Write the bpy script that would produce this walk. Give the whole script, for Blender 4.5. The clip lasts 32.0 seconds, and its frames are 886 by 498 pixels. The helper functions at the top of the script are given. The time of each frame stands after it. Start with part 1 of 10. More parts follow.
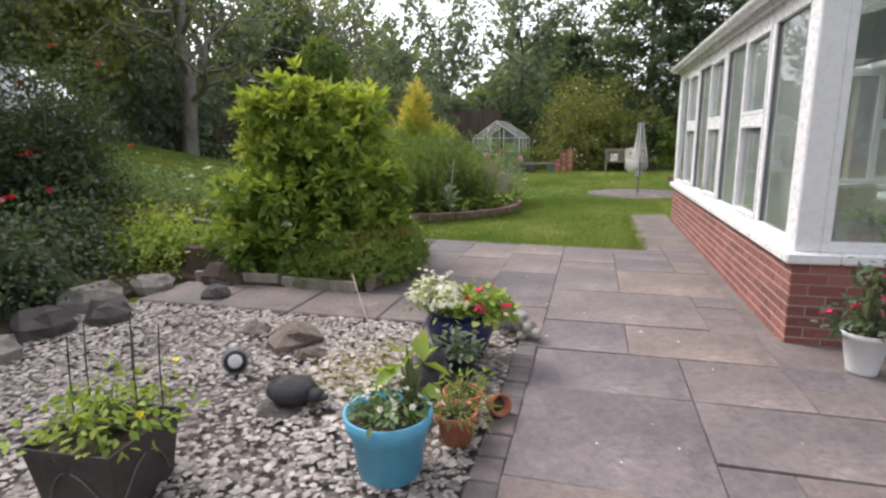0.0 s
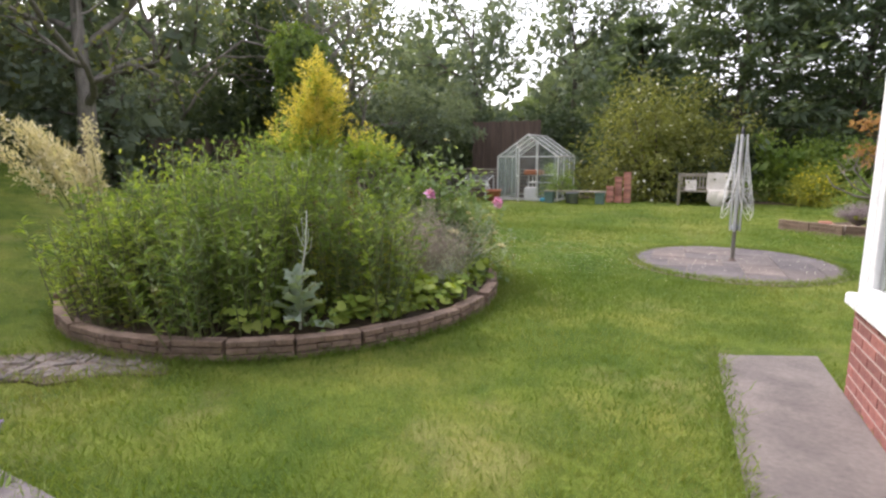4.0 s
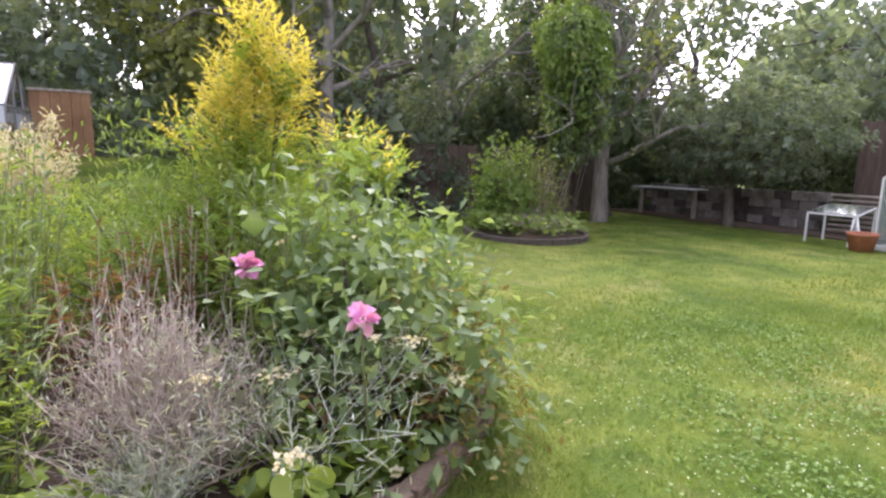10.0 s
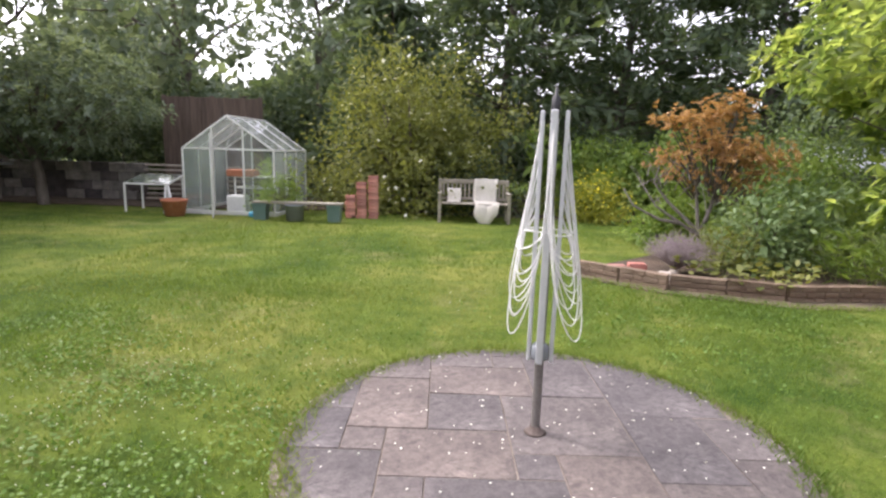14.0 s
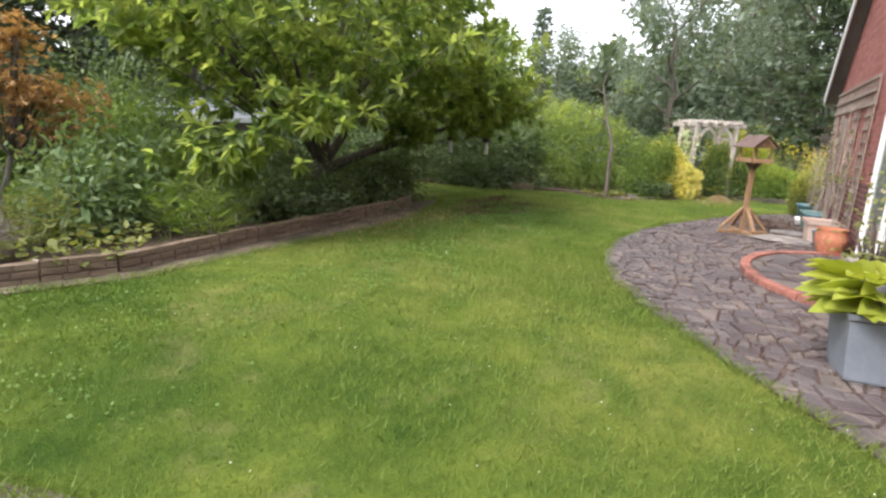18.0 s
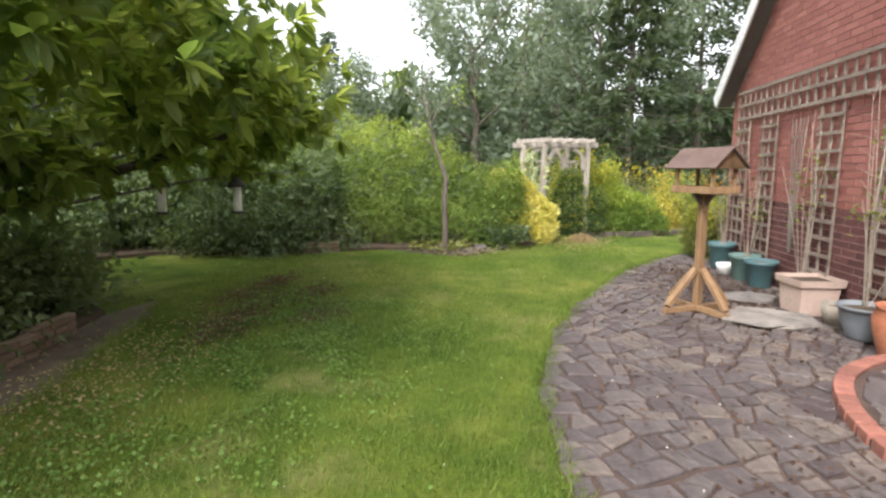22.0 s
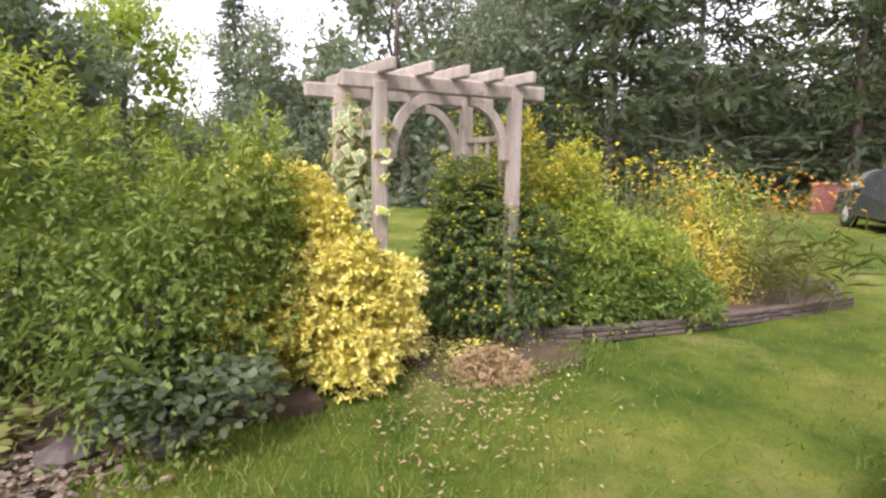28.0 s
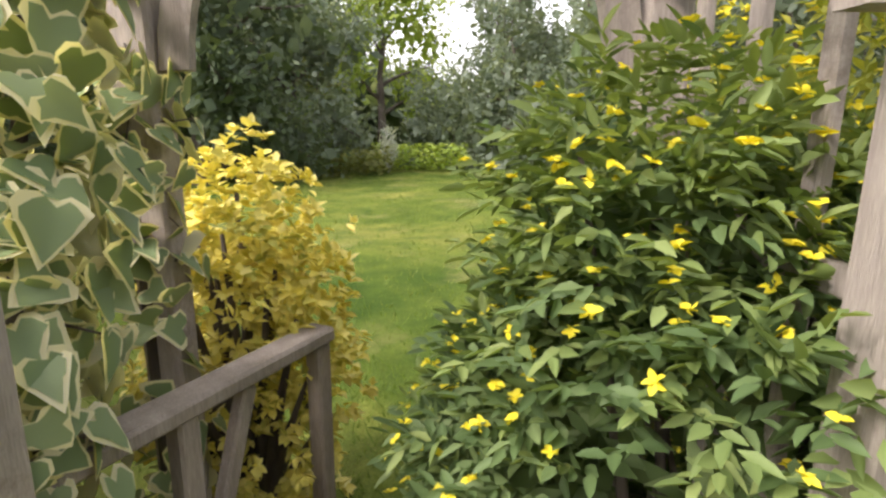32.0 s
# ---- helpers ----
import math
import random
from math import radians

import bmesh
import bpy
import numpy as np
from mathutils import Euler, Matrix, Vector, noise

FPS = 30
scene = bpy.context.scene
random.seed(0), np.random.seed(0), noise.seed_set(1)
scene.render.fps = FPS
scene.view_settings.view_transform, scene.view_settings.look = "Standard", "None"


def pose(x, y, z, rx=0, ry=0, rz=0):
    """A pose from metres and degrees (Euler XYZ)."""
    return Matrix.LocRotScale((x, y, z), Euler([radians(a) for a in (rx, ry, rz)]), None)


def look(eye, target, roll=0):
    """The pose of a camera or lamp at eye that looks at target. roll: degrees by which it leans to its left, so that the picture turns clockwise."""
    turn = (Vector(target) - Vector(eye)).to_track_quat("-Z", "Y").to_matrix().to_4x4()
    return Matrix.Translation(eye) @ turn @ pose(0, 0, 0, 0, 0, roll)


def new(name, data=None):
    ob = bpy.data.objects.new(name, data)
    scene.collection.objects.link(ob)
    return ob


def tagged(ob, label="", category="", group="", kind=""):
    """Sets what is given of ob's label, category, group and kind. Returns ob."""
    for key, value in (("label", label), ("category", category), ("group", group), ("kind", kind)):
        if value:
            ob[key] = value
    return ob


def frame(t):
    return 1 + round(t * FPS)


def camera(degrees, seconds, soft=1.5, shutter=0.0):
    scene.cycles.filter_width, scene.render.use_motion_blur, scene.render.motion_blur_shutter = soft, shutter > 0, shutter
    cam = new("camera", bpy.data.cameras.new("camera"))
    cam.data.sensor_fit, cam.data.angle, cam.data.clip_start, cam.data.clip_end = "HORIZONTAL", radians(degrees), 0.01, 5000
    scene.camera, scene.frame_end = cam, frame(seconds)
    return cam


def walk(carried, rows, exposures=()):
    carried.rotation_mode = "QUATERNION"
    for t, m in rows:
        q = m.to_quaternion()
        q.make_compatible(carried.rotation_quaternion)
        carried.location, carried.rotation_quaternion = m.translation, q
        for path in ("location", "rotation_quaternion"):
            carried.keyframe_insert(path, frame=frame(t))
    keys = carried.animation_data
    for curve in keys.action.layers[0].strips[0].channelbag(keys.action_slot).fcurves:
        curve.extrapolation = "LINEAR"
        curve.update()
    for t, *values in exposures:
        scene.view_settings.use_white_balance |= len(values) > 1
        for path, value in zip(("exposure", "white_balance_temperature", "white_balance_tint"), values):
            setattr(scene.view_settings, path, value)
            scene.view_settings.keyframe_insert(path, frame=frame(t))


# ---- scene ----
cam = camera(78.3, 32.0, soft=2.4)
SKY_VALUE, SUN_POWER = 2.1, 1.8
WARM, TINT = 6500, 17
EXPOSURES = [(t, e, WARM + dw, TINT + dt) for t, e, dw, dt in ((0.0, 0.2, -100, -1), (2.0, 0.4, -80, -1), (3.5, 0.46, -50, 1), (6.0, 1.06, -340, 11), (8.0, 1.19, -400, 11), (10.5, 1.12, -430, 12), (13.0, 0.7, -120, 6), (16.5, 0.78, -200, 3), (18.0, 0.66, -150, -2), (19.0, 0.6, -100, -6), (23.0, 0.72, 0, -4), (26.5, 0.6, 0, 6), (28.0, 0.56, 60, 9), (30.0, 0.5, 300, 9), (31.0, 0.53, 300, 6), (32.0, 0.76, 300, 3))]
METRES, EYE, TILT, LEAN, TURN = 30.0, 1.44, 0.0, 0.0, 15.5
ROWS = [
    (0.0, 0.0, 0.0, 0.0, -0.16, -11.49, 0.77),
    (0.5, 0.0091, 0.0215, 0.0, 4.21, -12.72, 0.42),
    (1.0, 0.0177, 0.0475, 0.0008, 3.72, -12.76, 0.3),
    (1.5, 0.0239, 0.072, 0.0011, 3.72, -12.28, 0.3),
    (2.0, 0.0316, 0.0997, 0.0015, 3.75, -10.81, -0.06),
    (2.5, 0.0382, 0.1237, 0.0016, 4.44, -10.33, 0.0),
    (3.0, 0.0458, 0.1486, 0.0021, 4.62, -9.6, 0.13),
    (3.5, 0.0526, 0.1702, 0.0025, 5.93, -9.74, 0.19),
    (5.5, 0.0846, 0.2526, 0.0023, 19.98, -9.59, 0.77),
    (6.0, 0.0889, 0.2655, 0.003, 32.36, -8.56, -0.15),
    (6.5, 0.0903, 0.2747, 0.0046, 42.87, -7.81, -0.5),
    (7.0, 0.0925, 0.2815, 0.0053, 53.71, -8.54, -0.83),
    (7.5, 0.0944, 0.2841, 0.0053, 57.78, -8.78, -0.88),
    (8.0, 0.0946, 0.2906, 0.0046, 59.13, -9.09, -0.67),
    (8.5, 0.0962, 0.3049, 0.0035, 57.64, -9.14, -0.38),
    (9.0, 0.1017, 0.3227, 0.0041, 52.06, -8.8, -0.84),
    (9.5, 0.107, 0.338, 0.0038, 49.34, -9.25, -1.12),
    (10.0, 0.1098, 0.3542, 0.0045, 46.82, -9.24, -1.22),
    (10.5, 0.1119, 0.3664, 0.0032, 45.71, -9.4, -1.25),
    (11.0, 0.1122, 0.3748, 0.0023, 34.96, -8.83, -1.48),
    (11.5, 0.1129, 0.3759, 0.0028, 25.18, -9.56, -1.21),
    (12.0, 0.115, 0.3748, 0.0036, 16.63, -10.78, -1.29),
    (12.5, 0.1161, 0.3743, 0.0035, 8.85, -11.6, -1.5),
    (13.0, 0.1177, 0.3741, 0.0036, 1.95, -11.32, -1.35),
    (13.5, 0.1192, 0.3738, 0.0035, -4.96, -10.76, -1.34),
    (14.0, 0.1217, 0.3729, 0.0036, -15.36, -10.31, -1.74),
    (14.5, 0.1229, 0.3721, 0.0035, -24.27, -10.28, -1.96),
    (16.5, 0.1271, 0.3732, 0.0028, -53.41, -10.99, -1.78),
    (17.0, 0.1325, 0.3758, 0.0019, -60.49, -12.03, -1.97),
    (17.5, 0.1436, 0.3828, 0.0022, -69.26, -12.58, -2.12),
    (18.0, 0.159, 0.3923, 0.0021, -76.78, -12.59, -3.03),
    (18.5, 0.1747, 0.3997, 0.0018, -83.67, -12.31, -3.18),
    (19.0, 0.1942, 0.407, 0.0019, -86.89, -10.25, -2.13),
    (19.5, 0.2141, 0.4125, 0.0018, -89.64, -9.37, -1.35),
    (20.0, 0.2372, 0.4161, 0.0013, -91.28, -8.35, -0.78),
    (20.5, 0.2588, 0.4167, 0.0008, -93.62, -7.66, -0.72),
    (21.0, 0.2821, 0.4144, 0.0003, -95.84, -7.5, -0.58),
    (21.5, 0.3039, 0.4099, 0.0001, -96.65, -7.7, -0.43),
    (22.0, 0.3257, 0.4031, 0.0, -97.5, -8.34, -0.04),
    (22.5, 0.3459, 0.397, -0.0007, -97.29, -9.38, 0.2),
    (23.0, 0.3683, 0.3889, -0.0008, -97.64, -10.04, 0.15),
    (23.5, 0.3885, 0.381, -0.0021, -97.08, -9.7, -0.05),
    (24.0, 0.4107, 0.3711, -0.0021, -97.44, -9.77, -0.05),
    (24.5, 0.4307, 0.363, -0.002, -97.05, -11.21, -0.21),
    (26.5, 0.5097, 0.3271, -0.0017, -99.41, -10.1, -0.47),
    (27.0, 0.5262, 0.3161, -0.0015, -100.24, -9.06, -0.86),
    (27.5, 0.5411, 0.3055, -0.0016, -101.15, -8.8, -0.99),
    (28.0, 0.558, 0.2953, -0.0027, -99.92, -8.3, -0.73),
    (28.5, 0.5726, 0.2854, -0.0024, -98.61, -9.1, -0.44),
    (29.0, 0.5896, 0.2776, -0.0029, -93.87, -10.28, -0.47),
    (29.5, 0.6049, 0.2718, -0.0021, -92.19, -9.96, -0.28),
    (30.0, 0.6212, 0.2677, -0.0019, -85.84, -9.24, -0.31),
    (30.5, 0.6364, 0.2653, -0.0021, -83.08, -9.77, -0.53),
    (31.0, 0.6512, 0.263, -0.0024, -79.2, -10.17, -0.84),
    (31.5, 0.6614, 0.2631, -0.0031, -75.28, -10.17, -1.06),
    (32.0, 0.6695, 0.2638, -0.0039, -71.5, -12.62, -0.48),
]
walk(cam, [(t, pose(0, 0, EYE, TILT, LEAN, TURN) @ pose(METRES * x, METRES * y, METRES * z, 90 + pitch, roll, yaw)) for t, x, y, z, yaw, pitch, roll in ROWS], EXPOSURES)

# ---- world and sun: a bright, thinly overcast summer sky ----
world = bpy.data.worlds.new("overcast_sky")
scene.world = world
world.use_nodes = True
wn, wl = world.node_tree.nodes, world.node_tree.links
wn.clear()
sky = wn.new("ShaderNodeTexSky")
sky.sky_type, sky.sun_disc = "NISHITA", False
sky.sun_elevation, sky.sun_rotation = radians(48), radians(292)
sky.air_density, sky.dust_density, sky.ozone_density = 1.0, 3.0, 1.0
cloud = wn.new("ShaderNodeHueSaturation")
cloud.inputs["Saturation"].default_value = 0.22
cloud.inputs["Value"].default_value = SKY_VALUE
back = wn.new("ShaderNodeBackground")
back.inputs["Strength"].default_value = 0.15
wout = wn.new("ShaderNodeOutputWorld")
wl.new(sky.outputs["Color"], cloud.inputs["Color"])
wl.new(cloud.outputs["Color"], back.inputs["Color"])
wl.new(back.outputs["Background"], wout.inputs["Surface"])
sun = bpy.data.lights.new("sun", "SUN")
sun.energy, sun.angle, sun.color = SUN_POWER, radians(14), (1.0, 0.95, 0.87)
sun_ob = new("sun", sun)
sun_ob.matrix_world = look((-25, 10, 30), (0, 0, 0))


# ---- materials ----
def nodes_of(name):
    m = bpy.data.materials.new(name)
    m.use_nodes = True
    nt = m.node_tree
    return m, nt.nodes, nt.links, nt.nodes["Principled BSDF"]


def ramp(nodes, stops):
    r = nodes.new("ShaderNodeValToRGB")
    while len(r.color_ramp.elements) < len(stops):
        r.color_ramp.elements.new(0.5)
    for e, (p, c) in zip(r.color_ramp.elements, stops):
        e.position, e.color = p, (*c, 1)
    return r


def noise_at(nodes, links, scale, detail=5, rough=0.6, stretch=None):
    co = nodes.new("ShaderNodeTexCoord")
    mp = nodes.new("ShaderNodeMapping")
    if stretch:
        mp.inputs["Scale"].default_value = stretch
    links.new(co.outputs["Object"], mp.inputs["Vector"])
    n = nodes.new("ShaderNodeTexNoise")
    n.inputs["Scale"].default_value, n.inputs["Detail"].default_value, n.inputs["Roughness"].default_value = scale, detail, rough
    links.new(mp.outputs["Vector"], n.inputs["Vector"])
    return n


def mixc(nodes, links, fac, a, b, how="MIX"):
    m = nodes.new("ShaderNodeMix")
    m.data_type, m.blend_type = "RGBA", how
    for sock, v in ((m.inputs[0], fac), (m.inputs[6], a), (m.inputs[7], b)):
        if hasattr(v, "is_linked"):
            links.new(v, sock)
        elif isinstance(v, tuple):
            sock.default_value = (*v, 1)
        else:
            sock.default_value = v
    return m.outputs[2]


def surface(name, dark, light, rough=0.7, big=1.2, fine=30, bump=0.3, spread=0.0, metal=0.0, stretch=None, spot=None, grain=0.3, hues=None, pale=None):
    """A plain surface with blotches, grain and relief; spread: how far pieces differ from one another; spot: a stain colour."""
    m, n, l, b = nodes_of(name)
    n1, n2 = noise_at(n, l, big, 4, 0.6, stretch), noise_at(n, l, fine, 6, 0.7, stretch)
    r1 = ramp(n, [(0.3, dark), (0.7, light)])
    l.new(n1.outputs["Fac"], r1.inputs["Fac"])
    r2 = ramp(n, [(0.25, (1 - grain,) * 3), (0.75, (1 + grain * 0.7,) * 3)])
    l.new(n2.outputs["Fac"], r2.inputs["Fac"])
    col = mixc(n, l, 1.0, r1.outputs["Color"], r2.outputs["Color"], "MULTIPLY")
    if spot:
        n3 = noise_at(n, l, big * 3.3, 6, 0.75)
        r3 = ramp(n, [(0.56, (0, 0, 0)), (0.68, (1, 1, 1))])
        l.new(n3.outputs["Fac"], r3.inputs["Fac"])
        col = mixc(n, l, r3.outputs["Color"], col, spot)
    if pale:
        n5 = noise_at(n, l, big * 1.4, 7, 0.7)
        r5 = ramp(n, [(0.6, (0, 0, 0)), (0.7, (0.7, 0.7, 0.7))])
        l.new(n5.outputs["Fac"], r5.inputs["Fac"])
        col = mixc(n, l, r5.outputs["Color"], col, pale)
    if spread:
        oi, isl, both = n.new("ShaderNodeObjectInfo"), n.new("ShaderNodeNewGeometry"), n.new("ShaderNodeMath")
        both.operation = "ADD"
        l.new(oi.outputs["Random"], both.inputs[0])
        l.new(isl.outputs["Random Per Island"], both.inputs[1])
        wrap = n.new("ShaderNodeMath")
        wrap.operation = "FRACT"
        l.new(both.outputs["Value"], wrap.inputs[0])
        r4 = ramp(n, hues or [(0, (1 - spread,) * 3), (1, (1 + spread, 1 + spread * 0.9, 1 + spread * 0.75))])
        l.new(wrap.outputs["Value"], r4.inputs["Fac"])
        col = mixc(n, l, 1.0, col, r4.outputs["Color"], "MULTIPLY")
    l.new(col, b.inputs["Base Color"])
    rr = n.new("ShaderNodeMapRange")
    rr.inputs["To Min"].default_value, rr.inputs["To Max"].default_value = max(rough - 0.15, 0.05), min(rough + 0.12, 1)
    l.new(n2.outputs["Fac"], rr.inputs["Value"])
    l.new(rr.outputs["Result"], b.inputs["Roughness"])
    b.inputs["Metallic"].default_value = metal
    if bump:
        bp = n.new("ShaderNodeBump")
        bp.inputs["Strength"].default_value, bp.inputs["Distance"].default_value = bump, 0.02
        l.new(n2.outputs["Fac"], bp.inputs["Height"])
        l.new(bp.outputs["Normal"], b.inputs["Normal"])
    return m


def islands(name, colours, rough=0.55, thin=0.35, vary=0.45, patch=1.3):
    """Leaves, petals, pebbles: each piece takes a colour of its own, in drifts; thin: the light let through."""
    m, n, l, b = nodes_of(name)
    g = n.new("ShaderNodeNewGeometry")
    nz = noise_at(n, l, patch, 3, 0.6)
    add = n.new("ShaderNodeMath")
    add.operation = "MULTIPLY_ADD"
    l.new(g.outputs["Random Per Island"], add.inputs[0])
    add.inputs[1].default_value = vary
    sc = n.new("ShaderNodeMapRange")
    sc.inputs["From Min"].default_value, sc.inputs["From Max"].default_value = 0.3, 0.7
    sc.inputs["To Max"].default_value = 1 - vary
    l.new(nz.outputs["Fac"], sc.inputs["Value"])
    l.new(sc.outputs["Result"], add.inputs[2])
    r = ramp(n, [(i / (len(colours) - 1), c) for i, c in enumerate(colours)])
    l.new(add.outputs["Value"], r.inputs["Fac"])
    l.new(r.outputs["Color"], b.inputs["Base Color"])
    b.inputs["Roughness"].default_value = rough
    b.inputs["Specular IOR Level"].default_value = 0.35
    if thin:
        out = n["Material Output"]
        tr = n.new("ShaderNodeBsdfTranslucent")
        tcol = mixc(n, l, 1.0, r.outputs["Color"], (1.25, 1.2, 0.55), "MULTIPLY")
        l.new(tcol, tr.inputs["Color"])
        mx = n.new("ShaderNodeMixShader")
        mx.inputs[0].default_value = thin
        l.new(b.outputs["BSDF"], mx.inputs[1])
        l.new(tr.outputs["BSDF"], mx.inputs[2])
        l.new(mx.outputs["Shader"], out.inputs["Surface"])
    return m


def glass(name, tint=(0.9, 0.95, 0.93), rough=0.02, milk=0.0):
    """A thin pane: clear, with a mirror's gloss that grows at a slant; milk: dust and algae on it, or a pale film for
    reflected sky.
    """
    m, n, l, b = nodes_of(name)
    n.remove(b)
    clear, gloss, mx = n.new("ShaderNodeBsdfTransparent"), n.new("ShaderNodeBsdfGlossy"), n.new("ShaderNodeMixShader")
    clear.inputs["Color"].default_value = (*tint, 1)
    gloss.inputs["Roughness"].default_value = rough
    fr = n.new("ShaderNodeFresnel")
    fr.inputs["IOR"].default_value = 1.9
    l.new(fr.outputs["Fac"], mx.inputs[0])
    l.new(clear.outputs["BSDF"], mx.inputs[1])
    l.new(gloss.outputs["BSDF"], mx.inputs[2])
    last = mx
    if milk:
        dif, nz, m2 = n.new("ShaderNodeBsdfDiffuse"), noise_at(n, l, 2.5, 5, 0.6), n.new("ShaderNodeMixShader")
        dif.inputs["Color"].default_value = (0.62, 0.68, 0.64, 1)
        sc = n.new("ShaderNodeMapRange")
        sc.inputs["To Max"].default_value = milk * 2
        l.new(nz.outputs["Fac"], sc.inputs["Value"])
        l.new(sc.outputs["Result"], m2.inputs[0])
        l.new(mx.outputs["Shader"], m2.inputs[1])
        l.new(dif.outputs["BSDF"], m2.inputs[2])
        last = m2
    l.new(last.outputs["Shader"], n["Material Output"].inputs["Surface"])
    return m


def lawn_material():
    m, n, l, b = nodes_of("mown_lawn")
    n1, n2, n3 = noise_at(n, l, 0.42, 5, 0.6), noise_at(n, l, 2.2, 6, 0.7), noise_at(n, l, 60, 4, 0.8)
    r1 = ramp(n, [(0.36, (0.066, 0.122, 0.016)), (0.5, (0.124, 0.182, 0.027)), (0.64, (0.205, 0.238, 0.052))])
    l.new(n1.outputs["Fac"], r1.inputs["Fac"])
    r2 = ramp(n, [(0.32, (0.5, 0.62, 0.55)), (0.68, (1.38, 1.2, 1.3))])
    l.new(n2.outputs["Fac"], r2.inputs["Fac"])
    r3 = ramp(n, [(0.25, (0.55, 0.55, 0.5)), (0.75, (1.35, 1.35, 1.3))])
    l.new(n3.outputs["Fac"], r3.inputs["Fac"])
    c = mixc(n, l, 1.0, r1.outputs["Color"], r2.outputs["Color"], "MULTIPLY")
    c = mixc(n, l, 1.0, c, r3.outputs["Color"], "MULTIPLY")
    n4 = noise_at(n, l, 0.8, 6, 0.7)
    r4 = ramp(n, [(0.55, (0, 0, 0)), (0.72, (0.75, 0.75, 0.75))])
    l.new(n4.outputs["Fac"], r4.inputs["Fac"])
    c = mixc(n, l, r4.outputs["Color"], c, (0.27, 0.25, 0.10))
    l.new(c, b.inputs["Base Color"])
    b.inputs["Roughness"].default_value = 0.9
    b.inputs["Specular IOR Level"].default_value = 0.15
    bp = n.new("ShaderNodeBump")
    bp.inputs["Strength"].default_value, bp.inputs["Distance"].default_value = 0.8, 0.03
    l.new(n3.outputs["Fac"], bp.inputs["Height"])
    l.new(bp.outputs["Normal"], b.inputs["Normal"])
    return m


LAWN = lawn_material()
BLADE = islands("grass_blade", [(0.068, 0.13, 0.017), (0.122, 0.196, 0.028), (0.18, 0.238, 0.048), (0.29, 0.29, 0.1)], 0.6, 0.35, 0.42, 0.45)
CLOVER = islands("clover_leaf", [(0.09, 0.165, 0.03), (0.135, 0.235, 0.048), (0.20, 0.29, 0.09)], 0.55, 0.3)
SOIL = surface("garden_soil", (0.045, 0.03, 0.02), (0.13, 0.09, 0.06), 0.95, 2.5, 45, 1.0)
DIRT = surface("bare_earth", (0.075, 0.056, 0.04), (0.215, 0.165, 0.12), 0.95, 3.0, 40, 1.0, spot=(0.12, 0.10, 0.085))
SLAB = surface("sandstone_slab", (0.11, 0.098, 0.098), (0.228, 0.196, 0.185), 0.72, 1.1, 24, 0.35, 0.2, spot=(0.10, 0.092, 0.095), pale=(0.30, 0.27, 0.25), grain=0.42, hues=[(0, (0.78, 0.78, 0.84)), (0.4, (0.95, 0.93, 0.95)), (0.75, (1.08, 1.02, 0.97)), (1, (1.2, 1.08, 0.98))])
SLAB_JOINT = surface("silted_joint", (0.115, 0.1, 0.094), (0.24, 0.21, 0.188), 0.95, 1.6, 30, 0.6)
SLEEPER = surface("dark_sleeper", (0.045, 0.036, 0.03), (0.115, 0.095, 0.08), 0.9, 2.5, 35, 0.6, 0.15, stretch=(1, 1, 5))
CIRCLE_SLAB = surface("worn_slab", (0.095, 0.085, 0.084), (0.20, 0.178, 0.168), 0.85, 1.3, 28, 0.6, 0.12, spot=(0.07, 0.063, 0.062), pale=(0.27, 0.25, 0.235), grain=0.6, hues=[(0, (0.8, 0.8, 0.84)), (0.6, (1.0, 0.97, 0.96)), (1, (1.2, 1.1, 1.02))])
CRAZY = surface("crazy_paving_stone", (0.093, 0.078, 0.073), (0.19, 0.16, 0.148), 0.55, 3.5, 34, 0.8, 0.36, spot=(0.085, 0.072, 0.068), grain=0.55, hues=[(0, (0.62, 0.56, 0.6)), (0.35, (0.86, 0.86, 0.92)), (0.7, (1.05, 1.05, 1.07)), (1, (1.3, 1.25, 1.14))])
JOINT = surface("dark_joint", (0.05, 0.032, 0.025), (0.13, 0.083, 0.066), 0.95, 3, 40, 0.7)
CIRCLE_JOINT = surface("silted_grit", (0.085, 0.075, 0.07), (0.19, 0.165, 0.15), 0.95, 2.2, 40, 0.8)
GRIT = surface("pale_grit", (0.16, 0.13, 0.10), (0.33, 0.275, 0.225), 0.95, 4, 60, 1.0)
MORTAR = surface("pale_mortar", (0.36, 0.29, 0.255), (0.48, 0.40, 0.36), 0.95, 3, 60, 0.4)
BRICK = surface("red_brick", (0.20, 0.075, 0.064), (0.32, 0.132, 0.11), 0.85, 6, 55, 0.4, 0.22)
# the red brick again, more maroon and darkened: the gable's shade put into its colour
HOUSE_BRICK = surface("shaded_maroon_brick", (0.105, 0.04, 0.038), (0.17, 0.071, 0.066), 0.85, 6, 55, 0.4, 0.22)
PAVER = surface("grey_paver_brick", (0.10, 0.085, 0.085), (0.19, 0.16, 0.155), 0.85, 5, 50, 0.5, 0.2)
PINK_BRICK = surface("weathered_pink_brick", (0.42, 0.13, 0.10), (0.60, 0.33, 0.28), 0.9, 5, 45, 0.5, 0.3)
EDGE_BLOCK = surface("edging_block", (0.20, 0.135, 0.10), (0.36, 0.265, 0.21), 0.9, 4, 40, 0.7, 0.2, spot=(0.15, 0.12, 0.085))
UPVC = surface("white_upvc", (0.75, 0.76, 0.77), (0.81, 0.81, 0.81), 0.3, 1.5, 20, 0.01, grain=0.03)
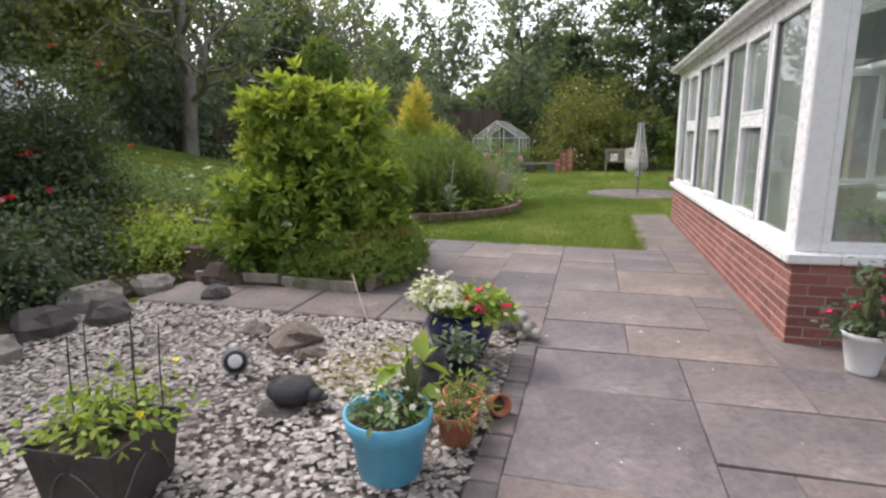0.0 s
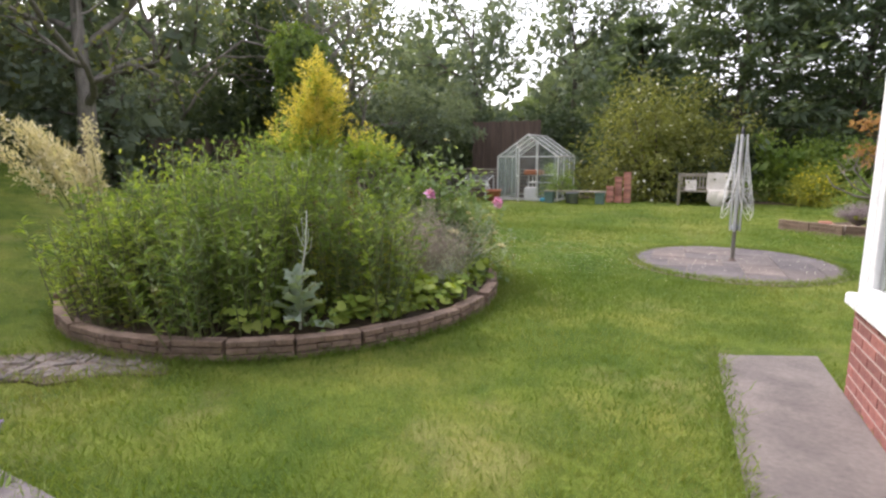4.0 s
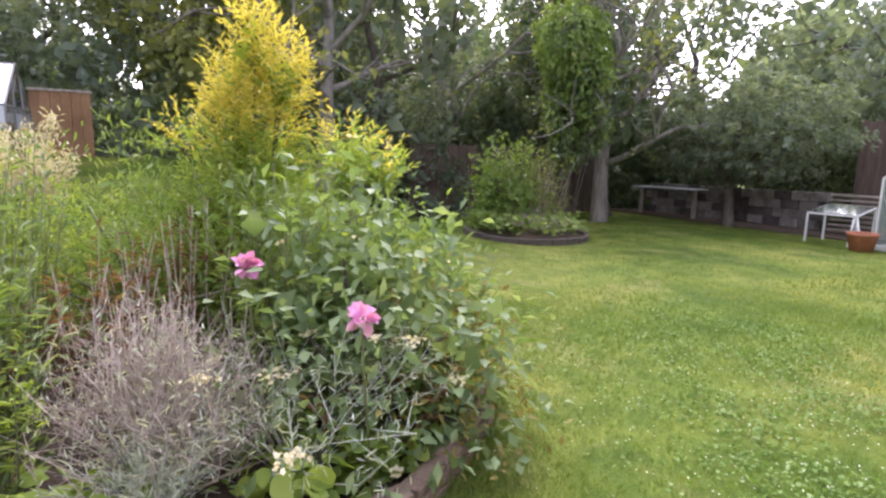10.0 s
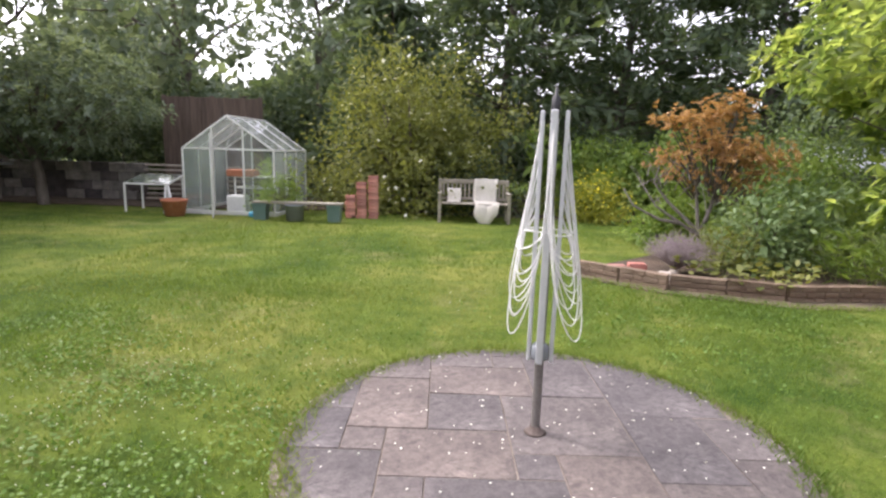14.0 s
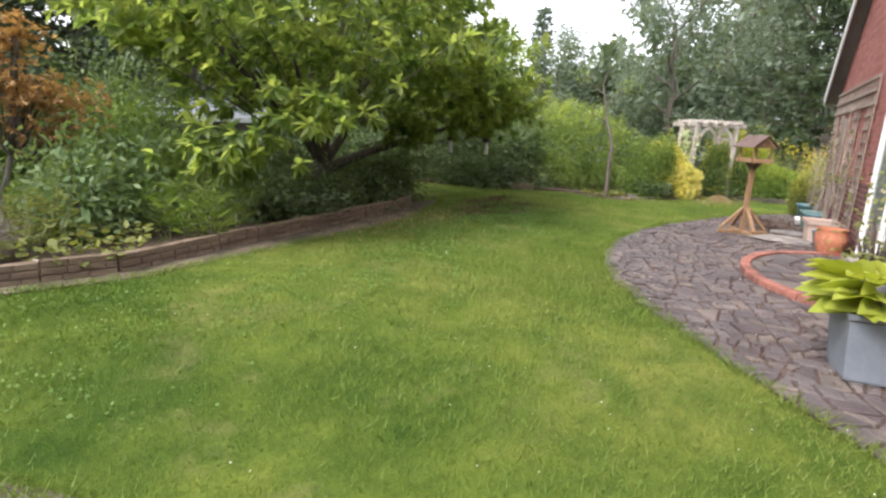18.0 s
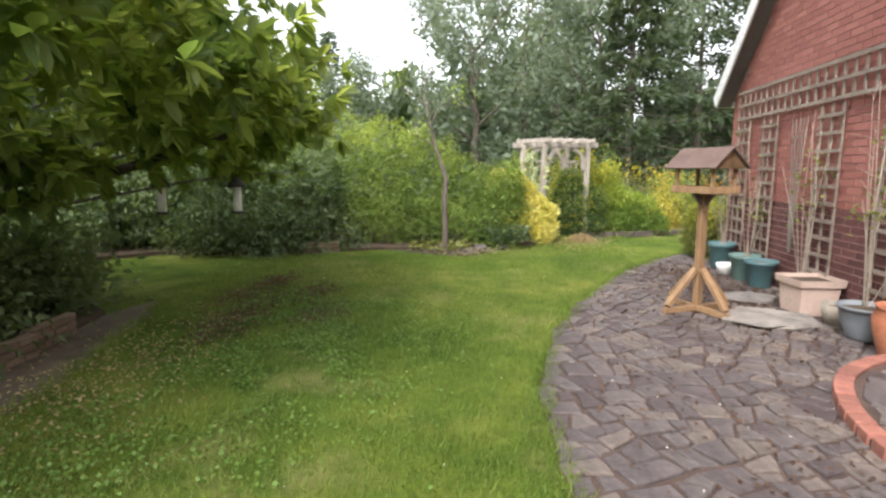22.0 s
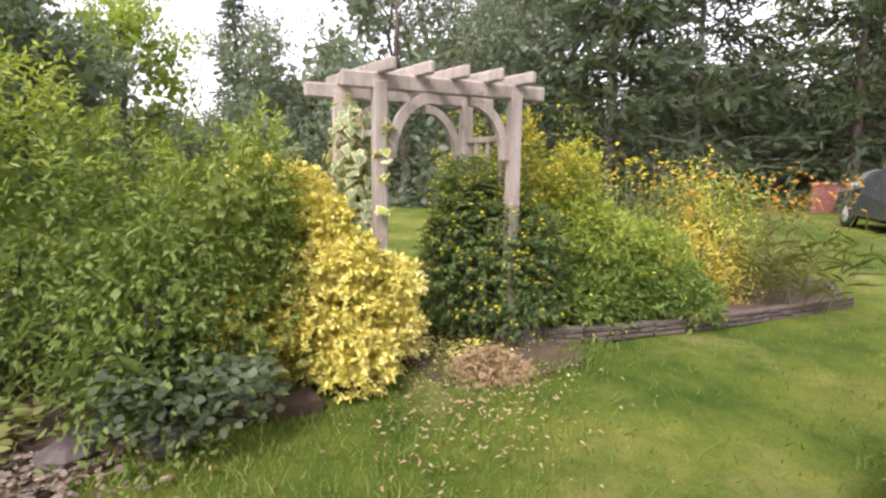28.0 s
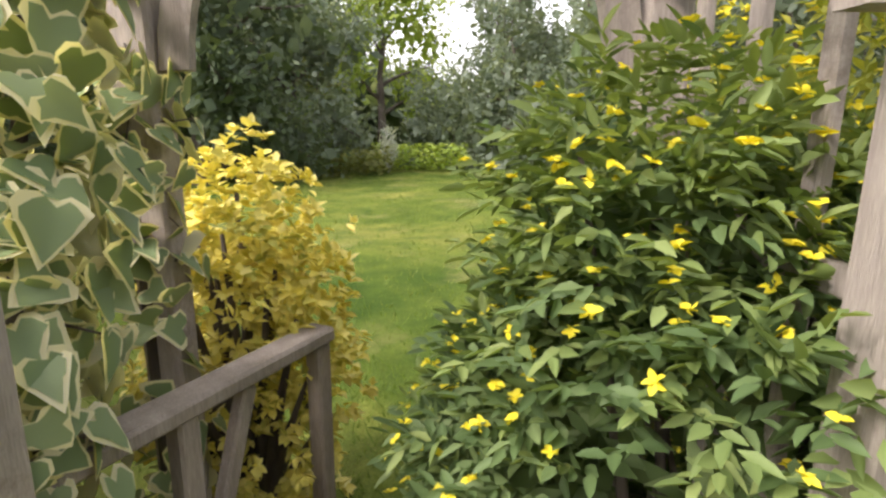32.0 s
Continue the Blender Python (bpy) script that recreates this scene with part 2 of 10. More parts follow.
GREY_SEAL = surface("grey_seal", (0.10, 0.10, 0.11), (0.16, 0.16, 0.17), 0.6, 5, 30, 0.05)
# house windows: the grey of reflected sky put in as a pale film
GLASS = glass("window_glass", milk=0.11)
PLASTER = surface("interior_plaster", (0.62, 0.62, 0.62), (0.72, 0.72, 0.72), 0.9, 1.0, 30, 0.1, grain=0.08)
INSIDE_FLOOR = surface("interior_floor", (0.30, 0.24, 0.18), (0.4, 0.33, 0.26), 0.6, 1, 20, 0.1)
ROOF_TILE = surface("roof_tile", (0.12, 0.085, 0.075), (0.2, 0.14, 0.12), 0.85, 3, 30, 0.4, 0.15)
OLD_WOOD = surface("weathered_wood", (0.25, 0.215, 0.18), (0.42, 0.37, 0.315), 0.85, 2.5, 40, 0.5, 0.08, stretch=(6, 6, 0.7))
GREY_WOOD = surface("silvered_wood", (0.27, 0.24, 0.19), (0.42, 0.38, 0.31), 0.85, 2.5, 40, 0.5, stretch=(1, 6, 6))
TRELLIS = surface("brown_trellis", (0.18, 0.14, 0.115), (0.32, 0.26, 0.215), 0.9, 3, 40, 0.4)
ARCH_WOOD = surface("silvered_arch_timber", (0.30, 0.262, 0.23), (0.50, 0.45, 0.40), 0.85, 2.0, 40, 0.5, 0.08, stretch=(6, 6, 0.7), spot=(0.23, 0.2, 0.17))
PINE = surface("oiled_pine", (0.22, 0.125, 0.065), (0.36, 0.23, 0.125), 0.65, 3, 45, 0.3, 0.06, stretch=(5, 5, 0.6))
SHINGLE = surface("brown_shingle", (0.10, 0.062, 0.052), (0.17, 0.115, 0.10), 0.85, 4, 40, 0.4)
FENCE = surface("fence_board", (0.075, 0.052, 0.04), (0.15, 0.11, 0.085), 0.9, 2, 30, 0.4, 0.15, stretch=(5, 5, 0.5))
BARK = surface("bark", (0.07, 0.055, 0.042), (0.17, 0.145, 0.12), 0.95, 3, 18, 1.0, stretch=(3, 3, 0.6))
DARK_BARK = surface("dark_bark", (0.035, 0.028, 0.022), (0.10, 0.085, 0.07), 0.95, 3, 18, 1.0, stretch=(3, 3, 0.6))
PALE_BARK = surface("grey_bark", (0.15, 0.135, 0.115), (0.30, 0.275, 0.24), 0.95, 3, 18, 0.9, stretch=(3, 3, 0.6))
STEM = surface("green_stem", (0.10, 0.13, 0.045), (0.19, 0.2, 0.08), 0.8, 4, 30, 0.2)
DRY = surface("dry_stem", (0.30, 0.24, 0.19), (0.48, 0.41, 0.34), 0.9, 5, 30, 0.2)
SILVER = surface("silver_stem", (0.42, 0.45, 0.38), (0.60, 0.62, 0.53), 0.9, 5, 30, 0.2)
TERRACOTTA = surface("terracotta", (0.36, 0.12, 0.06), (0.50, 0.20, 0.11), 0.85, 4, 40, 0.2, spot=(0.42, 0.27, 0.2))
ROCK = surface("rockery_stone", (0.13, 0.12, 0.115), (0.34, 0.31, 0.28), 0.9, 4, 25, 1.0, 0.2)
DARK_ROCK = surface("dark_stone", (0.05, 0.045, 0.045), (0.14, 0.12, 0.115), 0.9, 4, 25, 1.0, 0.2)
PEBBLE = islands("gravel_pebble", [(0.10, 0.09, 0.09), (0.20, 0.178, 0.165), (0.30, 0.265, 0.24), (0.40, 0.36, 0.32), (0.60, 0.56, 0.51)], 0.8, 0.0, 0.75, 1.1)
METAL = surface("grey_aluminium", (0.58, 0.59, 0.61), (0.68, 0.69, 0.70), 0.45, 3, 30, 0.03, metal=0.2, grain=0.08)
WHITE_METAL = surface("white_frame", (0.62, 0.62, 0.60), (0.78, 0.78, 0.76), 0.5, 4, 40, 0.08, grain=0.08)
CORD = surface("plastic_line", (0.72, 0.72, 0.70), (0.84, 0.84, 0.82), 0.6, 5, 30, 0.0, grain=0.08)

GREENS = {
    "laurel": [(0.085, 0.16, 0.035), (0.17, 0.275, 0.055), (0.30, 0.395, 0.085), (0.46, 0.52, 0.15)],
    # the laurel leaf in light, as a paler colour
    "laurel_lit": [(0.17, 0.27, 0.045), (0.34, 0.42, 0.08), (0.50, 0.54, 0.14)],
    "spirea": [(0.088, 0.148, 0.038), (0.178, 0.257, 0.063), (0.31, 0.38, 0.104)],
    "mould": [(0.05, 0.03, 0.022), (0.12, 0.07, 0.05), (0.2, 0.13, 0.09)],
    "lowgold": [(0.07, 0.12, 0.025), (0.16, 0.20, 0.04), (0.30, 0.27, 0.06), (0.33, 0.20, 0.06)],
    "moss": [(0.26, 0.27, 0.09), (0.42, 0.39, 0.16), (0.55, 0.50, 0.25)],
    "bright": [(0.165, 0.27, 0.045), (0.295, 0.40, 0.078), (0.45, 0.52, 0.14)],
    "mid": [(0.095, 0.172, 0.04), (0.185, 0.278, 0.067), (0.30, 0.375, 0.11)],
    # dark, pine and grey are lifted and greyed: distant haze put into leaf colour
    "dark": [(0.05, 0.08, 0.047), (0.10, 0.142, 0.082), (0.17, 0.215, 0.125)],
    "deep": [(0.03, 0.048, 0.026), (0.065, 0.094, 0.05), (0.115, 0.15, 0.083)],
    "holly": [(0.07, 0.112, 0.052), (0.135, 0.192, 0.09), (0.22, 0.28, 0.145)],
    "pine": [(0.052, 0.08, 0.063), (0.105, 0.146, 0.105), (0.18, 0.225, 0.16)],
    "grey": [(0.095, 0.135, 0.10), (0.175, 0.225, 0.165), (0.28, 0.33, 0.25)],
    "olive": [(0.11, 0.14, 0.042), (0.205, 0.23, 0.07), (0.32, 0.33, 0.125)],
    "gold": [(0.34, 0.37, 0.06), (0.60, 0.53, 0.11), (0.77, 0.66, 0.20)],
    "variegated": [(0.38, 0.42, 0.09), (0.76, 0.68, 0.16), (0.86, 0.79, 0.30), (0.92, 0.89, 0.62)],
    "goldgreen": [(0.13, 0.18, 0.035), (0.31, 0.34, 0.06), (0.55, 0.51, 0.11)],
    "cream_edge": [(0.70, 0.68, 0.44), (0.84, 0.82, 0.60)],
    "ivy": [(0.14, 0.22, 0.105), (0.26, 0.35, 0.19), (0.43, 0.50, 0.32)],
    "orange": [(0.22, 0.15, 0.07), (0.42, 0.25, 0.12), (0.55, 0.36, 0.19)],
    "hosta": [(0.32, 0.40, 0.06), (0.50, 0.52, 0.10)],
    "silver": [(0.36, 0.42, 0.34), (0.52, 0.57, 0.48), (0.64, 0.67, 0.59)],
    "rose": [(0.09, 0.16, 0.06), (0.18, 0.26, 0.115), (0.33, 0.40, 0.215)],
    "bronze": [(0.12, 0.10, 0.03), (0.24, 0.20, 0.05), (0.30, 0.27, 0.07)],
    "rust": [(0.09, 0.05, 0.03), (0.2, 0.10, 0.05), (0.3, 0.2, 0.08)],
    "glaucous": [(0.30, 0.40, 0.31), (0.43, 0.53, 0.42), (0.55, 0.62, 0.52)],
    # two jasmine leaf colours: light on the top, shade at the base
    "jasmine_lit": [(0.11, 0.18, 0.06), (0.22, 0.30, 0.1), (0.38, 0.44, 0.18)],
    "jasmine": [(0.06, 0.11, 0.04), (0.13, 0.205, 0.077), (0.28, 0.36, 0.165)],
    "red_leaf": [(0.10, 0.05, 0.035), (0.22, 0.075, 0.06), (0.20, 0.18, 0.07)],
    "fresh": [(0.19, 0.28, 0.05), (0.33, 0.42, 0.09), (0.48, 0.54, 0.16)],
    "magnolia": [(0.085, 0.15, 0.058), (0.175, 0.255, 0.092), (0.30, 0.375, 0.15), (0.45, 0.505, 0.22)],
    "dead": [(0.22, 0.15, 0.09), (0.42, 0.32, 0.2), (0.55, 0.45, 0.3)],
}
LEAF = {k: islands(k + "_leaf", v, 0.42 if k == "magnolia" else 0.5 if k in ("laurel", "hosta", "dark") else 0.6, 0.75 if k == "magnolia" else 0.22 if k == "variegated" else 0.4) for k, v in GREENS.items()}
PETAL = {
    "white": islands("white_petal", [(0.70, 0.70, 0.66), (0.82, 0.82, 0.78)], 0.7, 0.25),
    "cream": islands("cream_petal", [(0.60, 0.54, 0.36), (0.78, 0.73, 0.55)], 0.8, 0.25),
    "red": islands("red_petal", [(0.42, 0.02, 0.03), (0.62, 0.05, 0.06)], 0.7, 0.25),
    "pink": islands("pink_petal", [(0.70, 0.26, 0.56), (0.82, 0.52, 0.78)], 0.7, 0.25),
    "magenta": islands("magenta_petal", [(0.65, 0.02, 0.14), (0.8, 0.06, 0.22)], 0.7, 0.25),
    "yellow": islands("yellow_petal", [(0.76, 0.66, 0.025), (0.86, 0.79, 0.09)], 0.7, 0.25),
    "purple": islands("purple_petal", [(0.25, 0.18, 0.40), (0.40, 0.32, 0.55)], 0.7, 0.25),
    "dry_orange": islands("amber_petal", [(0.55, 0.26, 0.04), (0.72, 0.46, 0.08)], 0.7, 0.25),
}


# ---- building helpers ----
def empty(name, x, y, z=0.0, turn=0.0):
    ob = new(name)
    ob.matrix_basis = pose(x, y, z, 0, 0, turn)
    return ob


def mesh_of(name, verts, faces, material, smooth=False):
    me = bpy.data.meshes.new(name)
    me.from_pydata([tuple(v) for v in verts], [], [tuple(f) for f in faces])
    if smooth:
        me.polygons.foreach_set("use_smooth", [True] * len(me.polygons))
    me.materials.append(material)
    return me


def child(ob, parent, label=""):
    if parent is not None:
        ob.parent = parent
    return tagged(ob, label) if label else ob


def part(name, bm, material, parent, label="", smooth=False):
    me = bpy.data.meshes.new(name)
    bm.to_mesh(me)
    bm.free()
    if smooth:
        me.polygons.foreach_set("use_smooth", [True] * len(me.polygons))
    me.materials.append(material)
    return child(new(name, me), parent, label)


def quads(name, co, n_per, faces_of_one, material, parent=None, label="", smooth=False):
    """One mesh of many alike small pieces: co has n x n_per points; faces_of_one indexes one piece's points."""
    co = np.asarray(co, dtype=np.float32).reshape(-1, 3)
    n = len(co) // n_per
    f = np.asarray(faces_of_one, dtype=np.int32)
    idx = (np.arange(n, dtype=np.int32)[:, None, None] * n_per + f[None]).reshape(-1)
    me = bpy.data.meshes.new(name)
    me.vertices.add(len(co))
    me.vertices.foreach_set("co", co.ravel())
    me.loops.add(len(idx))
    me.loops.foreach_set("vertex_index", idx)
    me.polygons.add(n * len(f))
    me.polygons.foreach_set("loop_start", np.arange(0, len(idx), f.shape[1], dtype=np.int32))
    me.update(calc_edges=True)
    if smooth:
        me.polygons.foreach_set("use_smooth", [True] * len(me.polygons))
    me.materials.append(material)
    ob = child(new(name, me), parent, label)
    if parent is not None and n > 6:
        ob["kind"] = "stuff"
    return ob


def box_bm(bm, x0, y0, z0, x1, y1, z1, bevel=0.0, m=None):
    made = bmesh.ops.create_cube(bm, size=1.0)["verts"]
    bmesh.ops.scale(bm, vec=(x1 - x0, y1 - y0, z1 - z0), verts=made)
    bmesh.ops.translate(bm, vec=((x0 + x1) / 2, (y0 + y1) / 2, (z0 + z1) / 2), verts=made)
    if m is not None:
        bmesh.ops.transform(bm, matrix=m, verts=made)
    if bevel:
        edges = list({e for v in made for e in v.link_edges})
        bmesh.ops.bevel(bm, geom=edges, offset=bevel, segments=1, affect="EDGES")


def box(name, lo, hi, material, parent=None, bevel=0.004, label="", m=None):
    bm = bmesh.new()
    box_bm(bm, *lo, *hi, bevel, m)
    return part(name, bm, material, parent, label)


def beam(name, a, b, w, d, material, parent=None, bevel=0.004, label="", up=(0, 0, 1)):
    """A squared timber from a to b, w wide across and d deep along up."""
    a, b = Vector(a), Vector(b)
    along = (b - a).normalized()
    side = along.cross(Vector(up))
    side = (side if side.length > 1e-4 else along.cross(Vector((1, 0, 0)))).normalized()
    top = side.cross(along).normalized()
    m = Matrix((side, along, top)).transposed().to_4x4()
    m.translation = (a + b) / 2
    h = (b - a).length / 2
    return box(name, (-w / 2, -h, -d / 2), (w / 2, h, d / 2), material, parent, bevel, label, m)


def lathe(name, profile, material, parent=None, seg=28, label="", at=(0, 0, 0), square=False):
    """A turned body from (radius, height) pairs."""
    v, f = [], []
    n = 4 if square else seg
    for r, z in profile:
        for i in range(n):
            a = 2 * math.pi * i / n + (math.pi / 4 if square else 0)
            v.append((at[0] + r * math.cos(a), at[1] + r * math.sin(a), at[2] + z))
    for j in range(len(profile) - 1):
        for i in range(n):
            k = (i + 1) % n
            f.append((j * n + i, j * n + k, (j + 1) * n + k, (j + 1) * n + i))
    f.append(tuple(range(n))[::-1])
    f.append(tuple((len(profile) - 1) * n + i for i in range(n)))
    return child(new(name, mesh_of(name, v, f, material, not square)), parent, label)


class Tubes:
    """Gathers tapered round limbs into one mesh."""

    def __init__(self, sides=6):
        self.v, self.f, self.sides = [], [], sides

    def add(self, pts, radii):
        s, first = self.sides, len(self.v)
        pts = [Vector(p) for p in pts]
        for i, (p, r) in enumerate(zip(pts, radii)):
            along = (pts[min(i + 1, len(pts) - 1)] - pts[max(i - 1, 0)]).normalized()
            u = along.cross(Vector((0.31, 0.95, 0.05))).normalized()
            w = along.cross(u)
            for k in range(s):
                a = 2 * math.pi * k / s
                self.v.append(p + r * (math.cos(a) * u + math.sin(a) * w))
        for i in range(len(pts) - 1):
            for k in range(s):
                q = (k + 1) % s
                self.f.append((first + i * s + k, first + i * s + q, first + (i + 1) * s + q, first + (i + 1) * s + k))
        self.f.append(tuple(first + (len(pts) - 1) * s + k for k in range(s)))

    def done(self, name, material, parent=None, label=""):
        ob = child(new(name, mesh_of(name, self.v, self.f, material, True)), parent, label)
        if name in ("stem_mass", "stalk_mass", "twig_mass", "bough_mass"):
            ob["kind"] = "stuff"
        return ob


def unit(a):
    return a / np.maximum(np.linalg.norm(a, axis=-1, keepdims=True), 1e-9)


def leaf_points(rng, base, along, length, width, fold=0.25, curl=0.15):
    """Six points a leaf: base, two right, tip, two left; along: the way that it grows."""
    n = len(base)
    along = unit(along)
    side = unit(np.cross(along, rng.normal(size=(n, 3)) * 0.45 + (0, 0, 1)))
    up = np.cross(side, along)
    L = (length * rng.uniform(0.7, 1.25, n))[:, None]
    W = (width * rng.uniform(0.75, 1.2, n))[:, None] / 2
    out = np.empty((n, 6, 3))
    out[:, 0] = base
    out[:, 1] = base + along * L * 0.35 + side * W + up * W * fold
    out[:, 2] = base + along * L * 0.72 + side * W * 0.72 + up * (W * fold - L * curl * 0.5)
    out[:, 3] = base + along * L - up * L * curl
    out[:, 4] = base + along * L * 0.72 - side * W * 0.72 + up * (W * fold - L * curl * 0.5)
    out[:, 5] = base + along * L * 0.35 - side * W + up * W * fold
    return out


LEAF_FACES = [(0, 1, 2, 3), (0, 3, 4, 5)]


def lite_leaves(name, rng, base, along, length, width, material, parent, label="", fold=0.25, curl=0.15):
    """Four points a leaf, folded on the midrib."""
    six = leaf_points(rng, base, along, length, width, fold, curl)
    out = np.stack([six[:, 0], (six[:, 1] + six[:, 2]) / 2, six[:, 3], (six[:, 4] + six[:, 5]) / 2], 1)
    return quads(name, out, 4, [(0, 1, 2), (0, 2, 3)], material, parent, label)


def leaves(name, rng, base, along, length, width, material, parent, label="", fold=0.25, curl=0.15):
    return quads(name, leaf_points(rng, base, along, length, width, fold, curl), 6, LEAF_FACES, material, parent, label)


def simple_leaves(name, rng, base, along, length, width, material, parent, label=""):
    """Four points a leaf, for what stays far off."""
    n = len(base)
    along = unit(along)
    side = unit(np.cross(along, rng.normal(size=(n, 3))))
    L = (length * rng.uniform(0.6, 1.3, n))[:, None]
    W = (width * rng.uniform(0.7, 1.25, n))[:, None] / 2
    out = np.stack([base, base + along * L * 0.5 + side * W, base + along * L, base + along * L * 0.5 - side * W], 1)
    return quads(name, out, 4, [(0, 1, 2, 3)], material, parent, label)


def clumps(rng, radii, n_clump, floor=0.12, fill=0.75):
    """Places of leaf clumps in an uneven dome of the given radii; z from the ground."""
    d = unit(rng.normal(size=(n_clump, 3)))
    d[:, 2] = np.abs(d[:, 2]) * 1.15 - 0.15
    wob = 1 + 0.16 * np.sin(d[:, 0] * 5 + rng.uniform(0, 6)) * np.cos(d[:, 1] * 4 + rng.uniform(0, 6)) + rng.normal(size=n_clump) * 0.09
    r = rng.uniform(fill, 1.0, n_clump) * wob
    c = d * r[:, None] * np.array([radii[0], radii[1], radii[2]])
    c[:, 2] = np.maximum(c[:, 2] + radii[2] * 0.12, floor * radii[2])
    return c


def shrub(name, x, y, radii, n, leaf, colour, label, category="shrub", seed=1, z=0.0, clump=0.16, n_clump=90, far=False, group="", flowers=None, stems=True, droop=0.0, bark=None, fill=0.7, lift=-0.12):
    """A bush: stems from one foot, and leaves in clumps; radii: half widths and full height; flowers: (colour, number, size)."""
    rng = np.random.default_rng(seed)
    n, n_clump = int(n * (0.95 if far else 1.0)), int(n_clump * 1.3)
    ob = tagged(empty(name, x, y, z), label, category, group)
    c = clumps(rng, (radii[0], radii[1], radii[2] * 0.88), n_clump, 0.06, fill)
    inner = clumps(rng, (radii[0] * 0.7, radii[1] * 0.7, radii[2] * 0.7), n_clump // 2, 0.06, 0.3)
    both = np.concatenate([c, inner])
    pick = rng.integers(0, len(both), n)
    spot = both[pick] + rng.normal(size=(n, 3)) * clump * np.array([1, 1, 0.7])
    spot[:, 2] = np.maximum(spot[:, 2], 0.02)
    out = unit(spot - np.array([0, 0, radii[2] * 0.35]))
    grow = out * np.array([1, 1, 0.35 if lift < 0.2 else 1.0]) + rng.normal(size=(n, 3)) * 0.8 + np.array([0, 0, lift - droop])
    (simple_leaves if far else lite_leaves if n > 1000 else leaves)("foliage", rng, spot, grow, leaf[0], leaf[1], LEAF[colour], ob)
    if radii[2] > 0.8 and n > 1200:
        k = n // 9
        w = both[rng.integers(0, len(both), k)] * rng.uniform(0.45, 0.85, (k, 1)) + rng.normal(size=(k, 3)) * clump * 0.6
        w[:, 2] = np.maximum(w[:, 2], 0.04)
        simple_leaves("inner_foliage", rng, w, rng.normal(size=(k, 3)), leaf[0] * 2.2, leaf[1] * 2.4, LEAF[colour], ob)
    if stems:
        t = Tubes(5)
        for p in c[: min(len(c), 26)]:
            a = Vector((p[0] * 0.06, p[1] * 0.06, 0))
            b = Vector((p[0] * 0.55, p[1] * 0.55, p[2] * 0.45 + radii[2] * 0.08))
            r = 0.012 + 0.012 * radii[2]
            t.add([a, a.lerp(b, 0.5) + Vector((0, 0, radii[2] * 0.05)), b, b.lerp(Vector(p), 0.5)], [r, r * 0.8, r * 0.5, r * 0.2])
        t.done("stem_mass", bark or BARK, ob)
    if flowers:
        col, k, size = flowers
        edge = c[np.linalg.norm(c / np.array(radii), axis=1) > 0.72]
        edge = edge if len(edge) > 5 else c
        at = edge[rng.integers(0, len(edge), k)] * 1.08 + rng.normal(size=(k, 3)) * clump * 0.8
        at[:, 2] = np.maximum(at[:, 2], 0.1)
        blooms("bloom_mass", rng, at, size, PETAL[col], ob)
    return ob


def blooms(name, rng, at, size, material, parent, petals=6, label=""):
    """Small open flowers, each a ring of petals that face outward and up."""
    n = len(at)
    face = unit(unit(at + 1e-3) + rng.normal(size=(n, 3)) * 0.5 + (0, 0, 0.6))
    u = unit(np.cross(face, rng.normal(size=(n, 3))))
    w = np.cross(face, u)
    base, grow = [], []
    for k in range(petals):
        a = 2 * math.pi * k / petals
        g = u * math.cos(a) + w * math.sin(a) + face * 0.35
        base.append(at)
        grow.append(g)
    return leaves(name, rng, np.concatenate(base), np.concatenate(grow), size * 0.55, size * 0.5, material, parent, label)


def sprigs(name, rng, at, out, k, leaf, material, parent, label="", flat=False, reach=2.2, droop=0.1, lite=True, middle=None):
    """Short shoots of k leaves each; flat: leaves in two ranks, as on a fern."""
    n = len(at)
    s = unit(out)
    u = unit(np.cross(s, rng.normal(size=(n, 3)) * (0.3 if flat else 1.0) + (0, 0, 1)))
    w = np.cross(s, u)
    L = leaf[0] * reach * rng.uniform(0.7, 1.3, n)
    base, grow = [], []
    for j in range(k):
        f = (j + 0.5) / k
        a = (math.pi * j if flat else 2.4 * j) + rng.normal(size=n) * 0.25
        side = u * np.cos(a)[:, None] + w * np.sin(a)[:, None]
        base.append(at + s * (L * f)[:, None] - np.array([0, 0, droop]) * (L * f * f)[:, None])
        grow.append(side * (1.1 - 0.7 * f) + s * (0.45 + 0.6 * f) + rng.normal(size=(n, 3)) * 0.15 - (0, 0, droop))
    base, grow = np.concatenate(base), np.concatenate(grow)
    if middle:
        six = leaf_points(rng, base, grow, leaf[0], leaf[1], 0.25, 0.2)
        two = six[rng.random(len(six)) < 0.4]
        mid = two.mean(1, keepdims=True)
        up = unit(np.cross(two[:, 1] - two[:, 5], two[:, 3] - two[:, 0]))
        up *= np.where(up[:, 2:] < 0, -1, 1)
        quads("leaf_middle", mid + (two - mid) * 0.55 + up[:, None] * 0.0025, 6, LEAF_FACES, LEAF[middle], parent, "green leaf middles")
        return quads(name, six, 6, LEAF_FACES, material, parent, label)
    return (lite_leaves if lite else leaves)(name, rng, base, grow, leaf[0], leaf[1], material, parent, label, curl=0.2)


